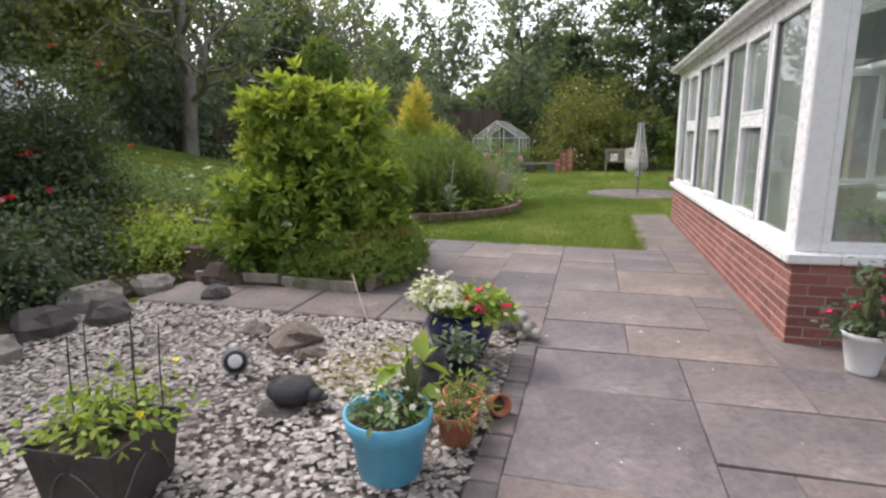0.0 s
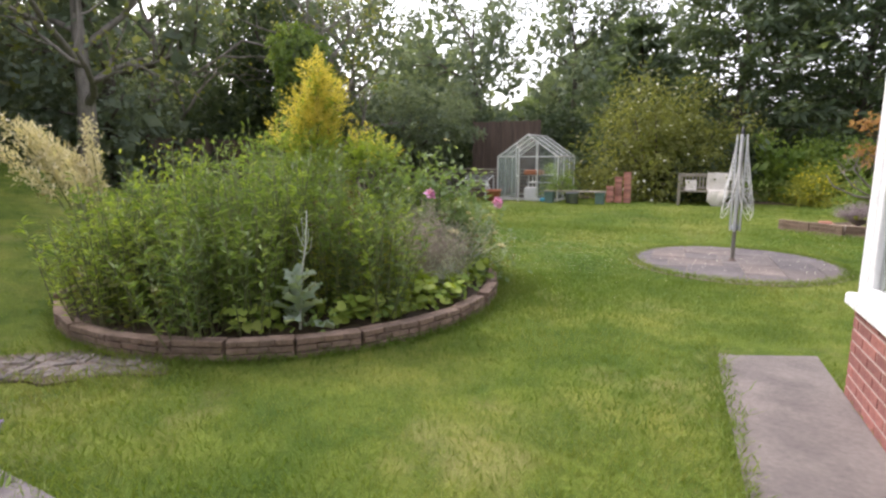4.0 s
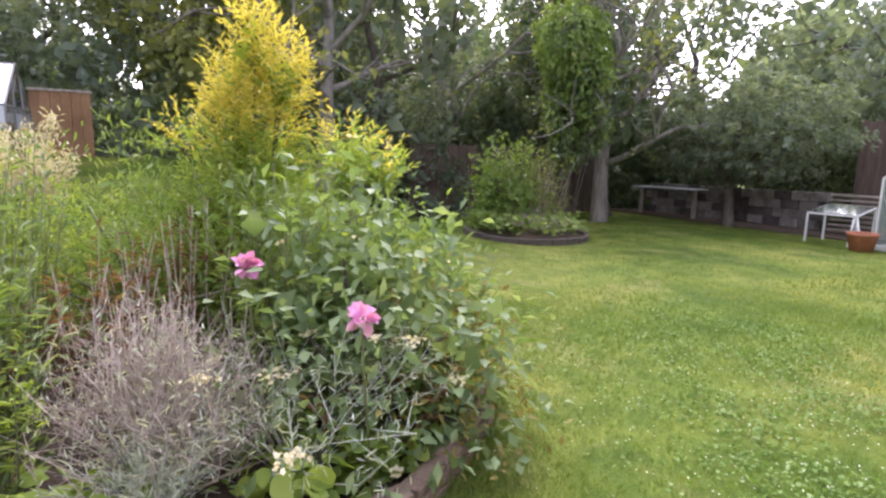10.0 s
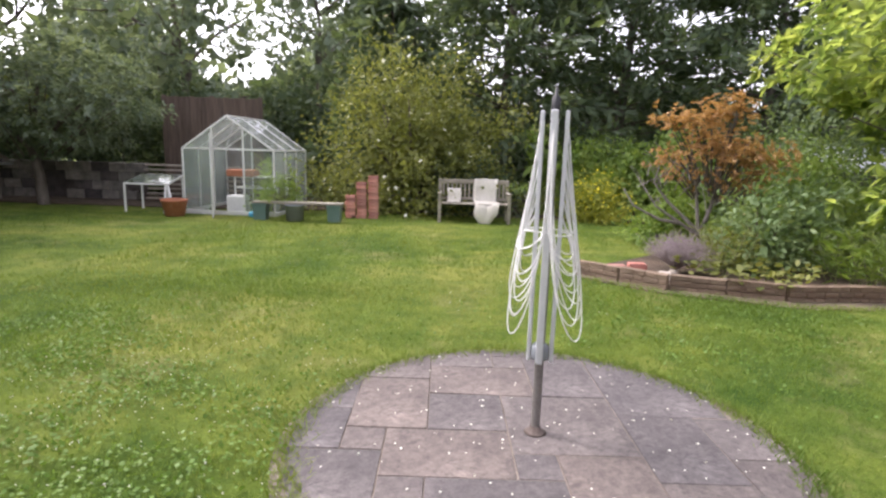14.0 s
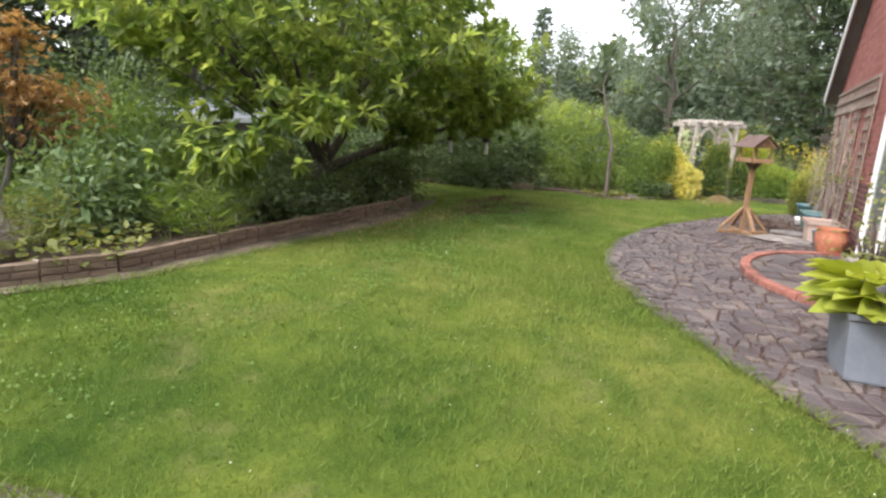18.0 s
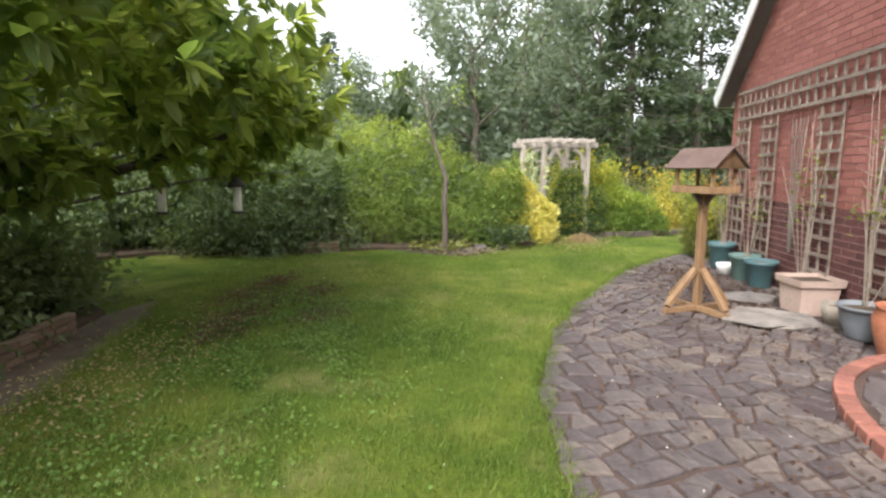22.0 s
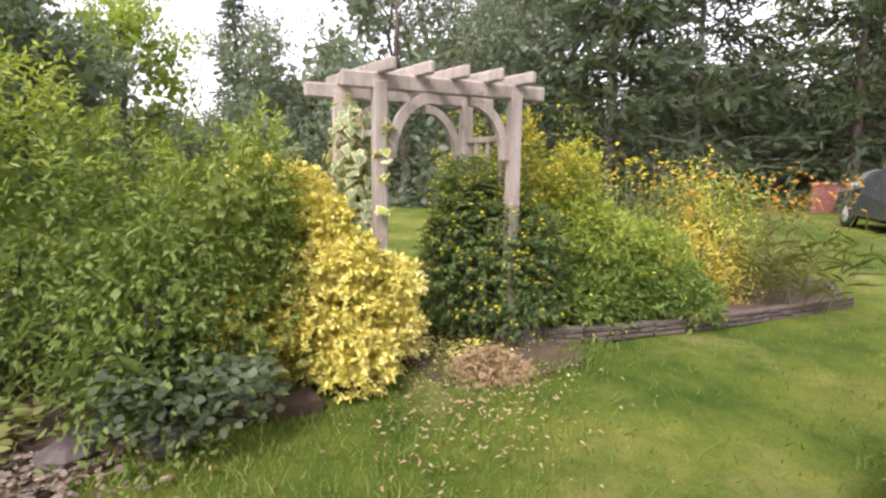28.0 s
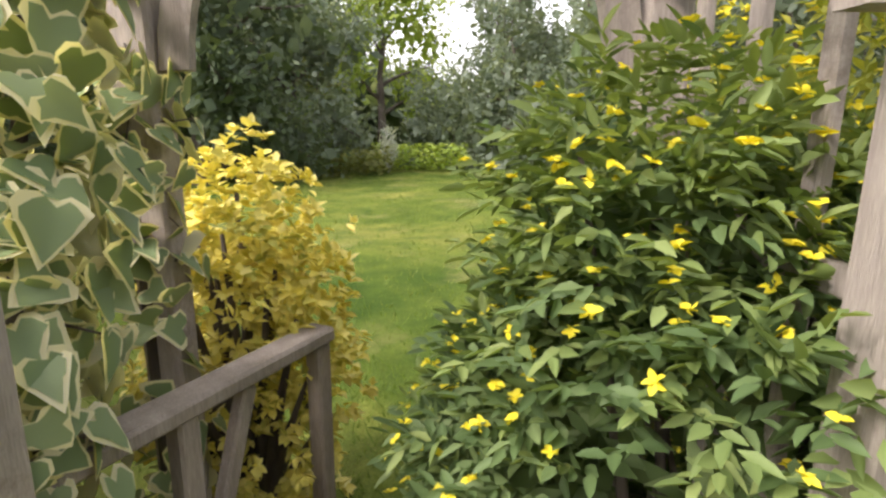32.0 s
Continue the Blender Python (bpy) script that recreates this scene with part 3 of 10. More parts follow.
def mound(name, x, y, lumps, shoots, k, leaf, colour, label, category="shrub", seed=1, z=0.0, flat=False, tips=None, rise=0.5, flowers=None, bark=None, reach=2.2, droop=0.1, group="", lite=True, middle=None):
    """A full bush of several swelling lumps (centre, radii), leafy shoots on its skin, larger leaves within; tips: (colour, height, blur)."""
    rng = np.random.default_rng(seed)
    ob = tagged(empty(name, x, y, z), label, category, group)
    B = np.array(lumps, float)
    area = B[:, 3] * B[:, 4] + (B[:, 3] + B[:, 4]) * B[:, 5]
    m = int(shoots * 2.6)
    i = rng.choice(len(B), m, p=area / area.sum())
    d = unit(rng.normal(size=(m, 3)))
    wob = 1 + 0.1 * np.sin(d[:, 0] * 7 + seed + i) * np.cos(d[:, 1] * 6 + i) + 0.07 * np.sin(d[:, 2] * 11 + d[:, 0] * 5)
    deep = np.where(rng.random(m) < 0.72, rng.uniform(0.9, 1.05, m), rng.uniform(0.62, 0.95, m))
    p = B[i, :3] + d * B[i, 3:] * (wob * deep)[:, None]
    keep = p[:, 2] > 0.03
    for b in B:
        keep &= (((p - b[:3]) / b[3:]) ** 2).sum(1) > 0.42
    p, out = p[keep][:shoots], unit(d / B[i, 3:])[keep][:shoots]
    out = out + rng.normal(size=p.shape) * 0.4 + (0, 0, rise)
    gold = p[:, 2] + rng.normal(size=len(p)) * tips[2] > tips[1] if tips else np.zeros(len(p), bool)
    sprigs("foliage", rng, p[~gold], out[~gold], k, leaf, LEAF[colour], ob, "", flat, reach, droop, lite, middle)
    # shoots above a height: new growth, on some bushes light put into leaf colour
    if tips:
        sprigs("new_growth", rng, p[gold], out[gold], k, leaf, LEAF[tips[0]], ob, "", flat, reach, droop, lite)
    n = max(60, len(p) * k // 12)
    i = rng.choice(len(B), n, p=area / area.sum())
    q = B[i, :3] + unit(rng.normal(size=(n, 3))) * B[i, 3:] * rng.uniform(0.35, 0.8, (n, 1))
    q[:, 2] = np.maximum(q[:, 2], 0.05)
    simple_leaves("inner_foliage", rng, q, rng.normal(size=(n, 3)), leaf[0] * 2.0, leaf[1] * 2.4, LEAF[colour], ob)
    t = Tubes(5)
    for j in range(16):
        b = B[j % len(B)]
        e = Vector(b[:3]) + Vector(rng.normal(size=3)) * 0.3 * float(b[3])
        foot = Vector((e.x * 0.25 + rng.normal() * 0.04, e.y * 0.25 + rng.normal() * 0.04, 0))
        t.add([foot, foot.lerp(e, 0.5) + Vector((0, 0, 0.06)), e], [0.018, 0.012, 0.005])
    t.done("stem_mass", bark or BARK, ob)
    if flowers:
        col, f, size = flowers
        w = rng.integers(0, len(p), f)
        blooms("bloom_mass", rng, p[w] + unit(out[w]) * leaf[0] * (reach * 0.7 + 0.6), size, PETAL[col], ob, 5)
    return ob


def rosettes(rng, at, out, k, length, width, name, material, parent):
    """Whorls of k leaves at shoot ends, each opening along its out."""
    n = len(at)
    out = unit(out)
    u = unit(np.cross(out, rng.normal(size=(n, 3))))
    w = np.cross(out, u)
    base, grow = [], []
    for i in range(k):
        a = 2 * math.pi * i / k + rng.uniform(0, 0.5, n)
        open_ = rng.uniform(0.35, 1.1, n)
        g = (u * np.cos(a)[:, None] + w * np.sin(a)[:, None]) + out * open_[:, None] + np.array([0, 0, -0.12])
        base.append(at - out * 0.03 * rng.uniform(0, 1, (n, 1)))
        grow.append(g)
    return leaves(name, rng, np.concatenate(base), np.concatenate(grow), length, width, material, parent, curl=0.22)


def limb(rng, tubes, start, way, length, r0, depth, tips, bend=0.35, split=3, rise=0.12):
    """Grows a branching limb and gathers the tips of its twigs."""
    pts, p, d = [start], Vector(start), Vector(way).normalized()
    steps = 4
    for i in range(steps):
        d = (d + Vector(rng.normal(size=3)) * bend * 0.35 + Vector((0, 0, rise * 0.3))).normalized()
        p = p + d * (length / steps)
        pts.append(p.copy())
    tubes.add(pts, [r0 * (1 - 0.6 * i / steps) for i in range(steps + 1)])
    if depth == 0:
        tips.extend(pts[2:])
        return
    for k in range(split):
        at = pts[min(2 + k, steps)]
        side = Vector(rng.normal(size=3))
        side = (side - side.dot(d) * d).normalized()
        limb(rng, tubes, at, d * 0.75 + side * 0.85, length * rng.uniform(0.5, 0.75), r0 * 0.5, depth - 1, tips, bend, split, rise)


def tree(name, x, y, height, spread, n, leaf, colour, label, seed=1, z=0.0, trunk=0.16, clear=0.3, category="tree", clump=0.4, bark=None, limbs=9, depth=1, far=True, lean=(0, 0), group="", bare=0.0):
    """A broadleaf: bent trunk, branching limbs and leaves gathered about the twigs."""
    rng = np.random.default_rng(seed)
    ob = tagged(empty(name, x, y, z), label, category, group)
    t, tips = Tubes(6), []
    top = Vector((lean[0], lean[1], height * 0.85))
    pts = [Vector((0, 0, -0.1))]
    for i in range(1, 7):
        k = i / 6
        pts.append(Vector((top.x * k, top.y * k, top.z * k)) + Vector((*rng.normal(size=2) * 0.025 * height * (0.3 + k), 0)))
    t.add(pts, [trunk * (1.25 - 1.1 * i / 6) for i in range(7)])
    t.done("trunk", bark or BARK, ob)
    t = Tubes(4 if far and bare == 0 else 6)
    for i in range(limbs):
        k = clear + (1 - clear) * (i + 0.5) / limbs
        j = min(int(k * 6), 5)
        at = pts[j].lerp(pts[j + 1], k * 6 - j)
        a = i * 2.4 + rng.uniform(-0.4, 0.4)
        reach = spread * (1.05 - 0.55 * abs(k - 0.45)) * rng.uniform(0.75, 1.1)
        way = Vector((math.cos(a), math.sin(a), 0.25 + 0.75 * k))
        limb(rng, t, at, way, reach * 0.8, trunk * 0.5 * (1.2 - 0.7 * k), depth, tips)
    t.done("bough_mass", bark or BARK, ob)
    tips = np.array([tuple(p) for p in tips])
    n, clump, leaf = (int(n * 1.65), clump * 1.1, (leaf[0] * 0.85, leaf[1] * 0.82)) if far and bare == 0 else (n, clump, leaf)
    if bare < 1:
        keep = tips[rng.permutation(len(tips))[: max(8, int(len(tips) * (1 - bare)))]]
        spot = keep[rng.integers(0, len(keep), n)] + rng.normal(size=(n, 3)) * clump * np.array([1, 1, 0.75])
        grow = rng.normal(size=(n, 3)) * 0.8 + unit(spot - np.array([0, 0, height * 0.5])) * 0.6 + (0, 0, -0.15)
        (simple_leaves if far else leaves)("crown", rng, spot, grow, leaf[0], leaf[1], LEAF[colour], ob)
        if bare == 0:
            k = n // 7
            spot = keep[rng.integers(0, len(keep), k)] * rng.uniform(0.72, 0.95, (k, 1)) * (1, 1, 1.02) + rng.normal(size=(k, 3)) * clump * 0.6
            simple_leaves("inner_crown", rng, spot, rng.normal(size=(k, 3)), leaf[0] * 2.5, leaf[1] * 2.6, LEAF[colour], ob)
    return ob


def conifer(name, x, y, height, spread, n, colour, label, seed=1, z=0.0, trunk=0.2, clear=0.08, flat=0.1, category="conifer tree", spray=0.55, group="", layers=None):
    """A conifer: a straight trunk with drooping boughs, each carrying fans of needle sprays."""
    rng = np.random.default_rng(seed)
    ob = tagged(empty(name, x, y, z), label, category, group)
    t = Tubes(6)
    t.add([(0, 0, -0.1), (0.03 * height, 0, height * 0.5), (0.02 * height, 0, height)], [trunk, trunk * 0.6, 0.02])
    t.done("trunk", BARK, ob)
    t = Tubes(6)
    rows = layers or int(height / 0.55)
    spots, grows = [], []
    per = max(4, int(n * 1.4) // (rows * 6))
    for i in range(rows):
        k = clear + (1 - clear) * i / rows
        reach = spread * (1 - k) ** 0.75 * rng.uniform(0.75, 1.15) + 0.25
        for j in range(6):
            a = 2 * math.pi * j / 6 + i * 0.7 + rng.uniform(-0.3, 0.3)
            d = np.array([math.cos(a), math.sin(a), flat * rng.uniform(-1.0, 1.2)])
            foot = np.array([0.02 * height, 0, k * height])
            end = foot + d * reach * rng.uniform(0.7, 1.1)
            t.add([foot, (foot + end) / 2 + np.array([0, 0, 0.06 * reach]), end], [trunk * 0.22 * (1.1 - k), trunk * 0.14 * (1.1 - k), 0.008])
            s = rng.uniform(0.15, 1.05, per) ** 0.8
            p = foot + (end - foot) * s[:, None] + rng.normal(size=(per, 3)) * np.array([0.22, 0.22, 0.1]) * (0.4 + reach * 0.22)
            spots.append(p)
            grows.append(d + rng.normal(size=(per, 3)) * 0.7 + (0, 0, -0.15))
    t.done("bough_mass", BARK, ob)
    simple_leaves("crown", rng, np.concatenate(spots), np.concatenate(grows), spray * 0.85, spray * 0.24, LEAF[colour], ob)
    return ob


# ---- the lie of the land ----
def land(x, y):
    """Height of the ground: level, but for the lawn that climbs to the west."""
    rise = 0.19 * np.maximum(0, -np.asarray(x, float) - 5.0)
    k = np.clip((17.5 - np.asarray(y, float)) / 5.0, 0, 1)
    return np.minimum(rise, 1.5) * (k * k * (3 - 2 * k))


def gz(x, y):
    return float(land(x, y))


def inside(x, y, poly):
    x, y = np.asarray(x), np.asarray(y)
    hit = np.zeros(x.shape, bool)
    for (x0, y0), (x1, y1) in zip(poly, poly[1:] + poly[:1]):
        cross = (y0 > y) != (y1 > y)
        hit ^= cross & (x < (x1 - x0) * (y - y0) / (y1 - y0 + 1e-12) + x0)
    return hit


def rect(x0, y0, x1, y1):
    return [(x0, y0), (x1, y0), (x1, y1), (x0, y1)]


def round_poly(cx, cy, rx, ry, n=40):
    return [(cx + rx * math.cos(2 * math.pi * i / n), cy + ry * math.sin(2 * math.pi * i / n)) for i in range(n)]


BED = (-3.7, 11.05, 2.24)
CRAZY_EDGE = [(3.9, 11.13), (4.8, 11.9), (5.5, 12.46), (6.56, 13.22), (7.3, 13.65), (8.3, 14.0), (9.6, 14.12), (10.9, 13.97), (12.0, 13.65), (13.3, 13.13), (14.4, 12.6), (15.15, 12.1), (16.3, 11.13)]
PATIO = [rect(-0.33, -2.2, 4.9, 4.05), rect(-3.9, 3.88, 1.31, 7.62), rect(0.61, 7.62, 1.31, 10.85)]
SHRUB_BED = [(-6.4, 4.62), (-2.05, 4.5), (-1.98, 6.3), (-2.35, 6.95), (-6.4, 6.95)]
GRAVEL = [(-4.4, -1.5), (-0.33, -1.5), (-0.33, 3.88), (-4.4, 3.88)]
WEST_BED = [(-9, -1), (-4.2, -1), (-4.2, 4.4), (-6.0, 5.9), (-9, 6.6)]
TROUGH_BED = [(-3.95, 7.65), (-6.6, 7.1), (-6.9, 5.6), (-4.2, 6.0)]
EAST_BED = [(2.3, 18.75), (3.1, 18.05), (4.4, 17.62), (6.1, 17.75), (8.1, 17.88), (9.5, 17.95), (10.9, 18.3), (11.5, 19.3), (11.9, 20.9), (13.4, 21.3), (14.6, 20.2), (14.7, 18.6), (15.5, 16.9), (15.9, 15.2), (16.6, 13.95), (17.5, 14.6), (19, 18), (17, 23), (8, 23.9), (6.0, 22.2), (4.9, 21.0), (3.5, 19.75)]
ARCH_BED = [(17.9, 12.95), (18.15, 12.1), (18.75, 10.85), (19.6, 9.45), (20.9, 8.9), (22, 10.5), (21.3, 12.4), (19.6, 13.6), (18.8, 13.4)]
BARE_STRIP = [(2.35, 18.45), (3.1, 17.8), (4.4, 17.33), (6.1, 17.32), (8.1, 17.2), (9.2, 17.28), (10.1, 17.6), (11.0, 17.85), (11.6, 18.2), (10.9, 18.3), (9.5, 17.95), (8.1, 17.88), (6.1, 17.75), (4.4, 17.62), (3.1, 18.05), (2.3, 18.75)]
BARE_PATCH = [(17.0, 13.3), (17.2, 12.75), (17.6, 12.35), (18.1, 12.3), (18.15, 12.9), (18.2, 13.5), (17.9, 13.75), (17.5, 13.7)]
FAR_BED = (-9.1, 18.1, 1.3)
CIRCLE = (1.08, 14.48, 1.33)
NORTH_BED = [(-14, 25.0), (-6.0, 24.6), (-2, 25.0), (2.5, 24.6), (6, 24.2), (6, 30), (-14, 30)]
PATIO_PLAN = [(-3.9, 3.88), (1.31, 3.88), (1.31, 7.62), (0.61, 7.62), (0.61, 7.14), (-3.9, 7.55)]
NO_GRASS = [PATIO[0], PATIO_PLAN, PATIO[2]] + [SHRUB_BED, GRAVEL, WEST_BED, TROUGH_BED, EAST_BED, ARCH_BED, BARE_STRIP, BARE_PATCH, CRAZY_EDGE, NORTH_BED, round_poly(BED[0], BED[1], BED[2] + 0.08, BED[2] + 0.08), round_poly(*FAR_BED, FAR_BED[2]), round_poly(*CIRCLE, CIRCLE[2])]


def axis_steps(lo, hi, step):
    near = np.arange(lo, hi + 0.01, step)
    far = np.array([4, 10, 20, 40, 80, 160, 320, 640.0])
    return np.concatenate([lo - far[::-1], near, hi + far])


gx, gy = axis_steps(-24, 42, 0.75), axis_steps(-8, 34, 0.75)
X, Y = np.meshgrid(gx, gy)
Z = land(X, Y) + 0.012 * np.sin(X * 1.3 + 0.5) * np.cos(Y * 1.1)
Z[(X > -4.6) & (X < 17) & (Y < 8)] = np.minimum(Z[(X > -4.6) & (X < 17) & (Y < 8)], 0.0) - 0.004
paved = (X > 3.2) & (X < 17.2) & (Y < 15)
Z[paved] = np.minimum(Z[paved], 0.0) - 0.012
verts = np.stack([X.ravel(), Y.ravel(), Z.ravel()], 1)
w = len(gx)
cells = [(j * w + i, j * w + i + 1, (j + 1) * w + i + 1, (j + 1) * w + i) for j in range(len(gy) - 1) for i in range(w - 1)]
tagged(new("ground", mesh_of("ground", verts, cells, LAWN, True)), "green mown lawn with paler dry patches", "lawn", kind="structure")


def sheet(name, poly, z, material, label, category, lift=0.0):
    """A patch of ground: a bed's soil, gently heaped, or bare earth."""
    bm = bmesh.new()
    if lift and len(poly) >= 40 and name.startswith(("soil_round", "soil_far")):
        cx, cy = sum(p[0] for p in poly) / len(poly), sum(p[1] for p in poly) / len(poly)
        rings = []
        for r in range(7):
            k = 1 - r / 7
            rings.append([bm.verts.new((cx + (x - cx) * k, cy + (y - cy) * k, z + lift * (1 - k * k) + float(land(cx + (x - cx) * k, cy + (y - cy) * k)))) for x, y in poly])
        for a, b in zip(rings, rings[1:]):
            for i in range(len(poly)):
                bm.faces.new((a[i], a[(i + 1) % len(poly)], b[(i + 1) % len(poly)], b[i]))
        bm.faces.new(rings[-1])
        rim = rings[0]
    else:
        rim = [bm.verts.new((x, y, z + float(land(x, y)))) for x, y in poly]
        bm.faces.new(rim)
    foot = [bm.verts.new((v.co.x, v.co.y, v.co.z - 0.14)) for v in rim]
    for i in range(len(rim)):
        j = (i + 1) % len(rim)
        bm.faces.new((rim[i], foot[i], foot[j], rim[j]))
    bmesh.ops.recalc_face_normals(bm, faces=bm.faces)
    for f in bm.faces:
        if abs(f.normal.z) > 0.5 and f.normal.z < 0:
            f.normal_flip()
    return tagged(part(name, bm, material, None), label, category, kind="structure")


def fine(poly, n=60):
    """The outline again with its sides divided."""
    out, total = [], sum(math.dist(a, b) for a, b in zip(poly, poly[1:] + poly[:1]))
    for a, b in zip(poly, poly[1:] + poly[:1]):
        k = max(1, round(n * math.dist(a, b) / total))
        out += [(a[0] + (b[0] - a[0]) * i / k, a[1] + (b[1] - a[1]) * i / k) for i in range(k)]
    return out


sheet("soil_round_bed", round_poly(BED[0], BED[1], BED[2] - 0.02, BED[2] - 0.02), 0.09, SOIL, "dark soil of the round flower bed", "flower bed", lift=0.12)
sheet("soil_shrub_bed", fine(SHRUB_BED), 0.06, SOIL, "dark soil under the shrubs beside the patio", "flower bed", lift=0.1)
sheet("soil_west_bed", fine(WEST_BED), 0.05, SOIL, "dark soil of the border with roses and rocks", "flower bed", lift=0.15)
sheet("soil_east_bed", fine(EAST_BED, 90), 0.06, SOIL, "dark soil of the long border under the magnolia", "flower bed", lift=0.1)
sheet("soil_arch_bed", fine(ARCH_BED), 0.07, SOIL, "dark soil of the bed beside the arch", "flower bed", lift=0.1)
sheet("soil_far_bed", round_poly(FAR_BED[0], FAR_BED[1], FAR_BED[2], FAR_BED[2]), 0.06, SOIL, "soil of a small edged bed across the lawn", "flower bed", lift=0.08)
sheet("soil_north_bed", fine(NORTH_BED, 60), 0.03, SOIL, "bare soil along the north end of the garden", "flower bed", lift=0.1)
sheet("bare_strip", fine(BARE_STRIP, 50), 0.012, DIRT, "strip of bare trodden earth along the border's edging", "bare earth")


# ---- paving ----
def clip(poly, nx, ny, c):
    """The part of a convex outline with nx*x + ny*y <= c."""
    out = []
    for (x0, y0), (x1, y1) in zip(poly, poly[1:] + poly[:1]):
        a, b = nx * x0 + ny * y0 - c, nx * x1 + ny * y1 - c
        if a <= 0:
            out.append((x0, y0))
        if (a < 0 < b) or (b < 0 < a):
            k = a / (a - b)
            out.append((x0 + (x1 - x0) * k, y0 + (y1 - y0) * k))
    return out


def clip_to(poly, frame_poly):
    for (x0, y0), (x1, y1) in zip(frame_poly, frame_poly[1:] + frame_poly[:1]):
        nx, ny = y1 - y0, x0 - x1
        poly = clip(poly, nx, ny, nx * x0 + ny * y0)
        if len(poly) < 3:
            return []
    return poly


def stone(name, poly, z0, z1, material, parent, rng, inset=0.012, wob=0.0):
    """A flat stone: its outline drawn in a little, with a chamfered upper edge and a slight tilt."""
    cx, cy = sum(p[0] for p in poly) / len(poly), sum(p[1] for p in poly) / len(poly)
    if wob:
        worn = []
        for (x, y), (u, v) in zip(poly, poly[1:] + poly[:1]):
            worn.append((x + (cx - x) * rng.uniform(0.0, 0.12), y + (cy - y) * rng.uniform(0.0, 0.12)))
            if math.dist((x, y), (u, v)) > 0.09:
                k = rng.uniform(0.3, 0.7)
                px, py, s = x + (u - x) * k, y + (v - y) * k, rng.uniform(-0.03, 0.07)
                worn.append((px + (cx - px) * s, py + (cy - py) * s))
        poly = worn
    tx, ty = rng.normal(size=2) * 0.006
    low, mid, top = [], [], []
    for x, y in poly:
        d = math.dist((x, y), (cx, cy)) + 1e-6
        k, k2 = max(0.2, 1 - inset / d), max(0.15, 1 - (inset + (0.009 if wob else 0.004)) / d)
        if wob:
            s = 1 + wob * rng.uniform(-0.5, 0.2)
            k, k2 = k * s, k2 * s
        zt = z1 + (x - cx) * tx + (y - cy) * ty
        low.append(((x - cx) * k, (y - cy) * k, z0))
        mid.append(((x - cx) * k, (y - cy) * k, zt - 0.008))
        top.append(((x - cx) * k2, (y - cy) * k2, zt))
    n = len(poly)
    v = low + mid + top
    f = [(i, (i + 1) % n, n + (i + 1) % n, n + i) for i in range(n)] + [(n + i, n + (i + 1) % n, 2 * n + (i + 1) % n, 2 * n + i) for i in range(n)]
    f.append(tuple(range(2 * n, 3 * n)))
    ob = new(name, mesh_of(name, v, f, material))
    ob.location = (cx, cy, 0)
    ob.parent = parent
    return ob


def pack(x0, y0, nx, ny, unit_size, allowed, rng, sizes):
    """Random rectangles of whole units that fill the allowed cells."""
    free = np.array([[allowed(x0 + (i + 0.5) * unit_size, y0 + (j + 0.5) * unit_size) for i in range(nx)] for j in range(ny)])
    out = []
    for j in range(ny):
        for i in range(nx):
            if not free[j, i]:
                continue
            for a, b in [sizes[k] for k in rng.permutation(len(sizes))] + [(1, 1)]:
                if i + a <= nx and j + b <= ny and free[j : j + b, i : i + a].all():
                    free[j : j + b, i : i + a] = False
                    out.append((x0 + i * unit_size, y0 + j * unit_size, x0 + (i + a) * unit_size, y0 + (j + b) * unit_size))
                    break
    return out


def in_patio(x, y):
    ok = any(p[0][0] <= x <= p[2][0] and p[0][1] <= y <= p[2][1] for p in PATIO)
    return ok and not bool(inside(np.array([x]), np.array([y]), SHRUB_BED)[0])


patio = tagged(empty("patio", 0, 0), "worn grey and buff sandstone slab patio with dark joints", "patio", kind="structure")
for n_, r_ in enumerate((PATIO[0], PATIO_PLAN, PATIO[2])):
    bm = bmesh.new()
    bm.faces.new([bm.verts.new((x, y, 0.004 + 0.001 * n_)) for x, y in r_])
    part("bedding", bm, SLAB_JOINT, patio)
rng = np.random.default_rng(5)
SIZES = [(3, 2), (2, 2), (2, 3), (3, 3), (4, 3), (2, 1), (3, 2), (4, 2)]
for x0, y0, x1, y1 in pack(-3.93, -2.12, 30, 48, 0.3, in_patio, rng, SIZES):
    p = rect(x0, y0, x1, y1)
    if x0 < 0.6:
        p = clip(p, 0.0907, 1.0, 0.0907 * 0.61 + 7.14)
    if len(p) > 2:
        stone("slab", p, -0.05, 0.022 + rng.uniform(0, 0.007), SLAB, patio, rng, 0.0025)

drying_circle = tagged(empty("paved_circle", 0, 0), "round patch of worn grey slabs set in the lawn", "paved circle", kind="structure")
lathe("bedding", [(CIRCLE[2] - 0.01, -0.08), (CIRCLE[2] - 0.01, 0.012)], CIRCLE_JOINT, drying_circle, 40, at=(CIRCLE[0], CIRCLE[1], 0))
lathe("grit_rim", [(CIRCLE[2] + 0.075, -0.01), (CIRCLE[2] + 0.04, 0.013), (CIRCLE[2] - 0.03, 0.015)], GRIT, drying_circle, 60, "pale gritty cement edge", at=(CIRCLE[0], CIRCLE[1], 0))
ring = round_poly(CIRCLE[0], CIRCLE[1], CIRCLE[2], CIRCLE[2], 36)
rng = np.random.default_rng(8)
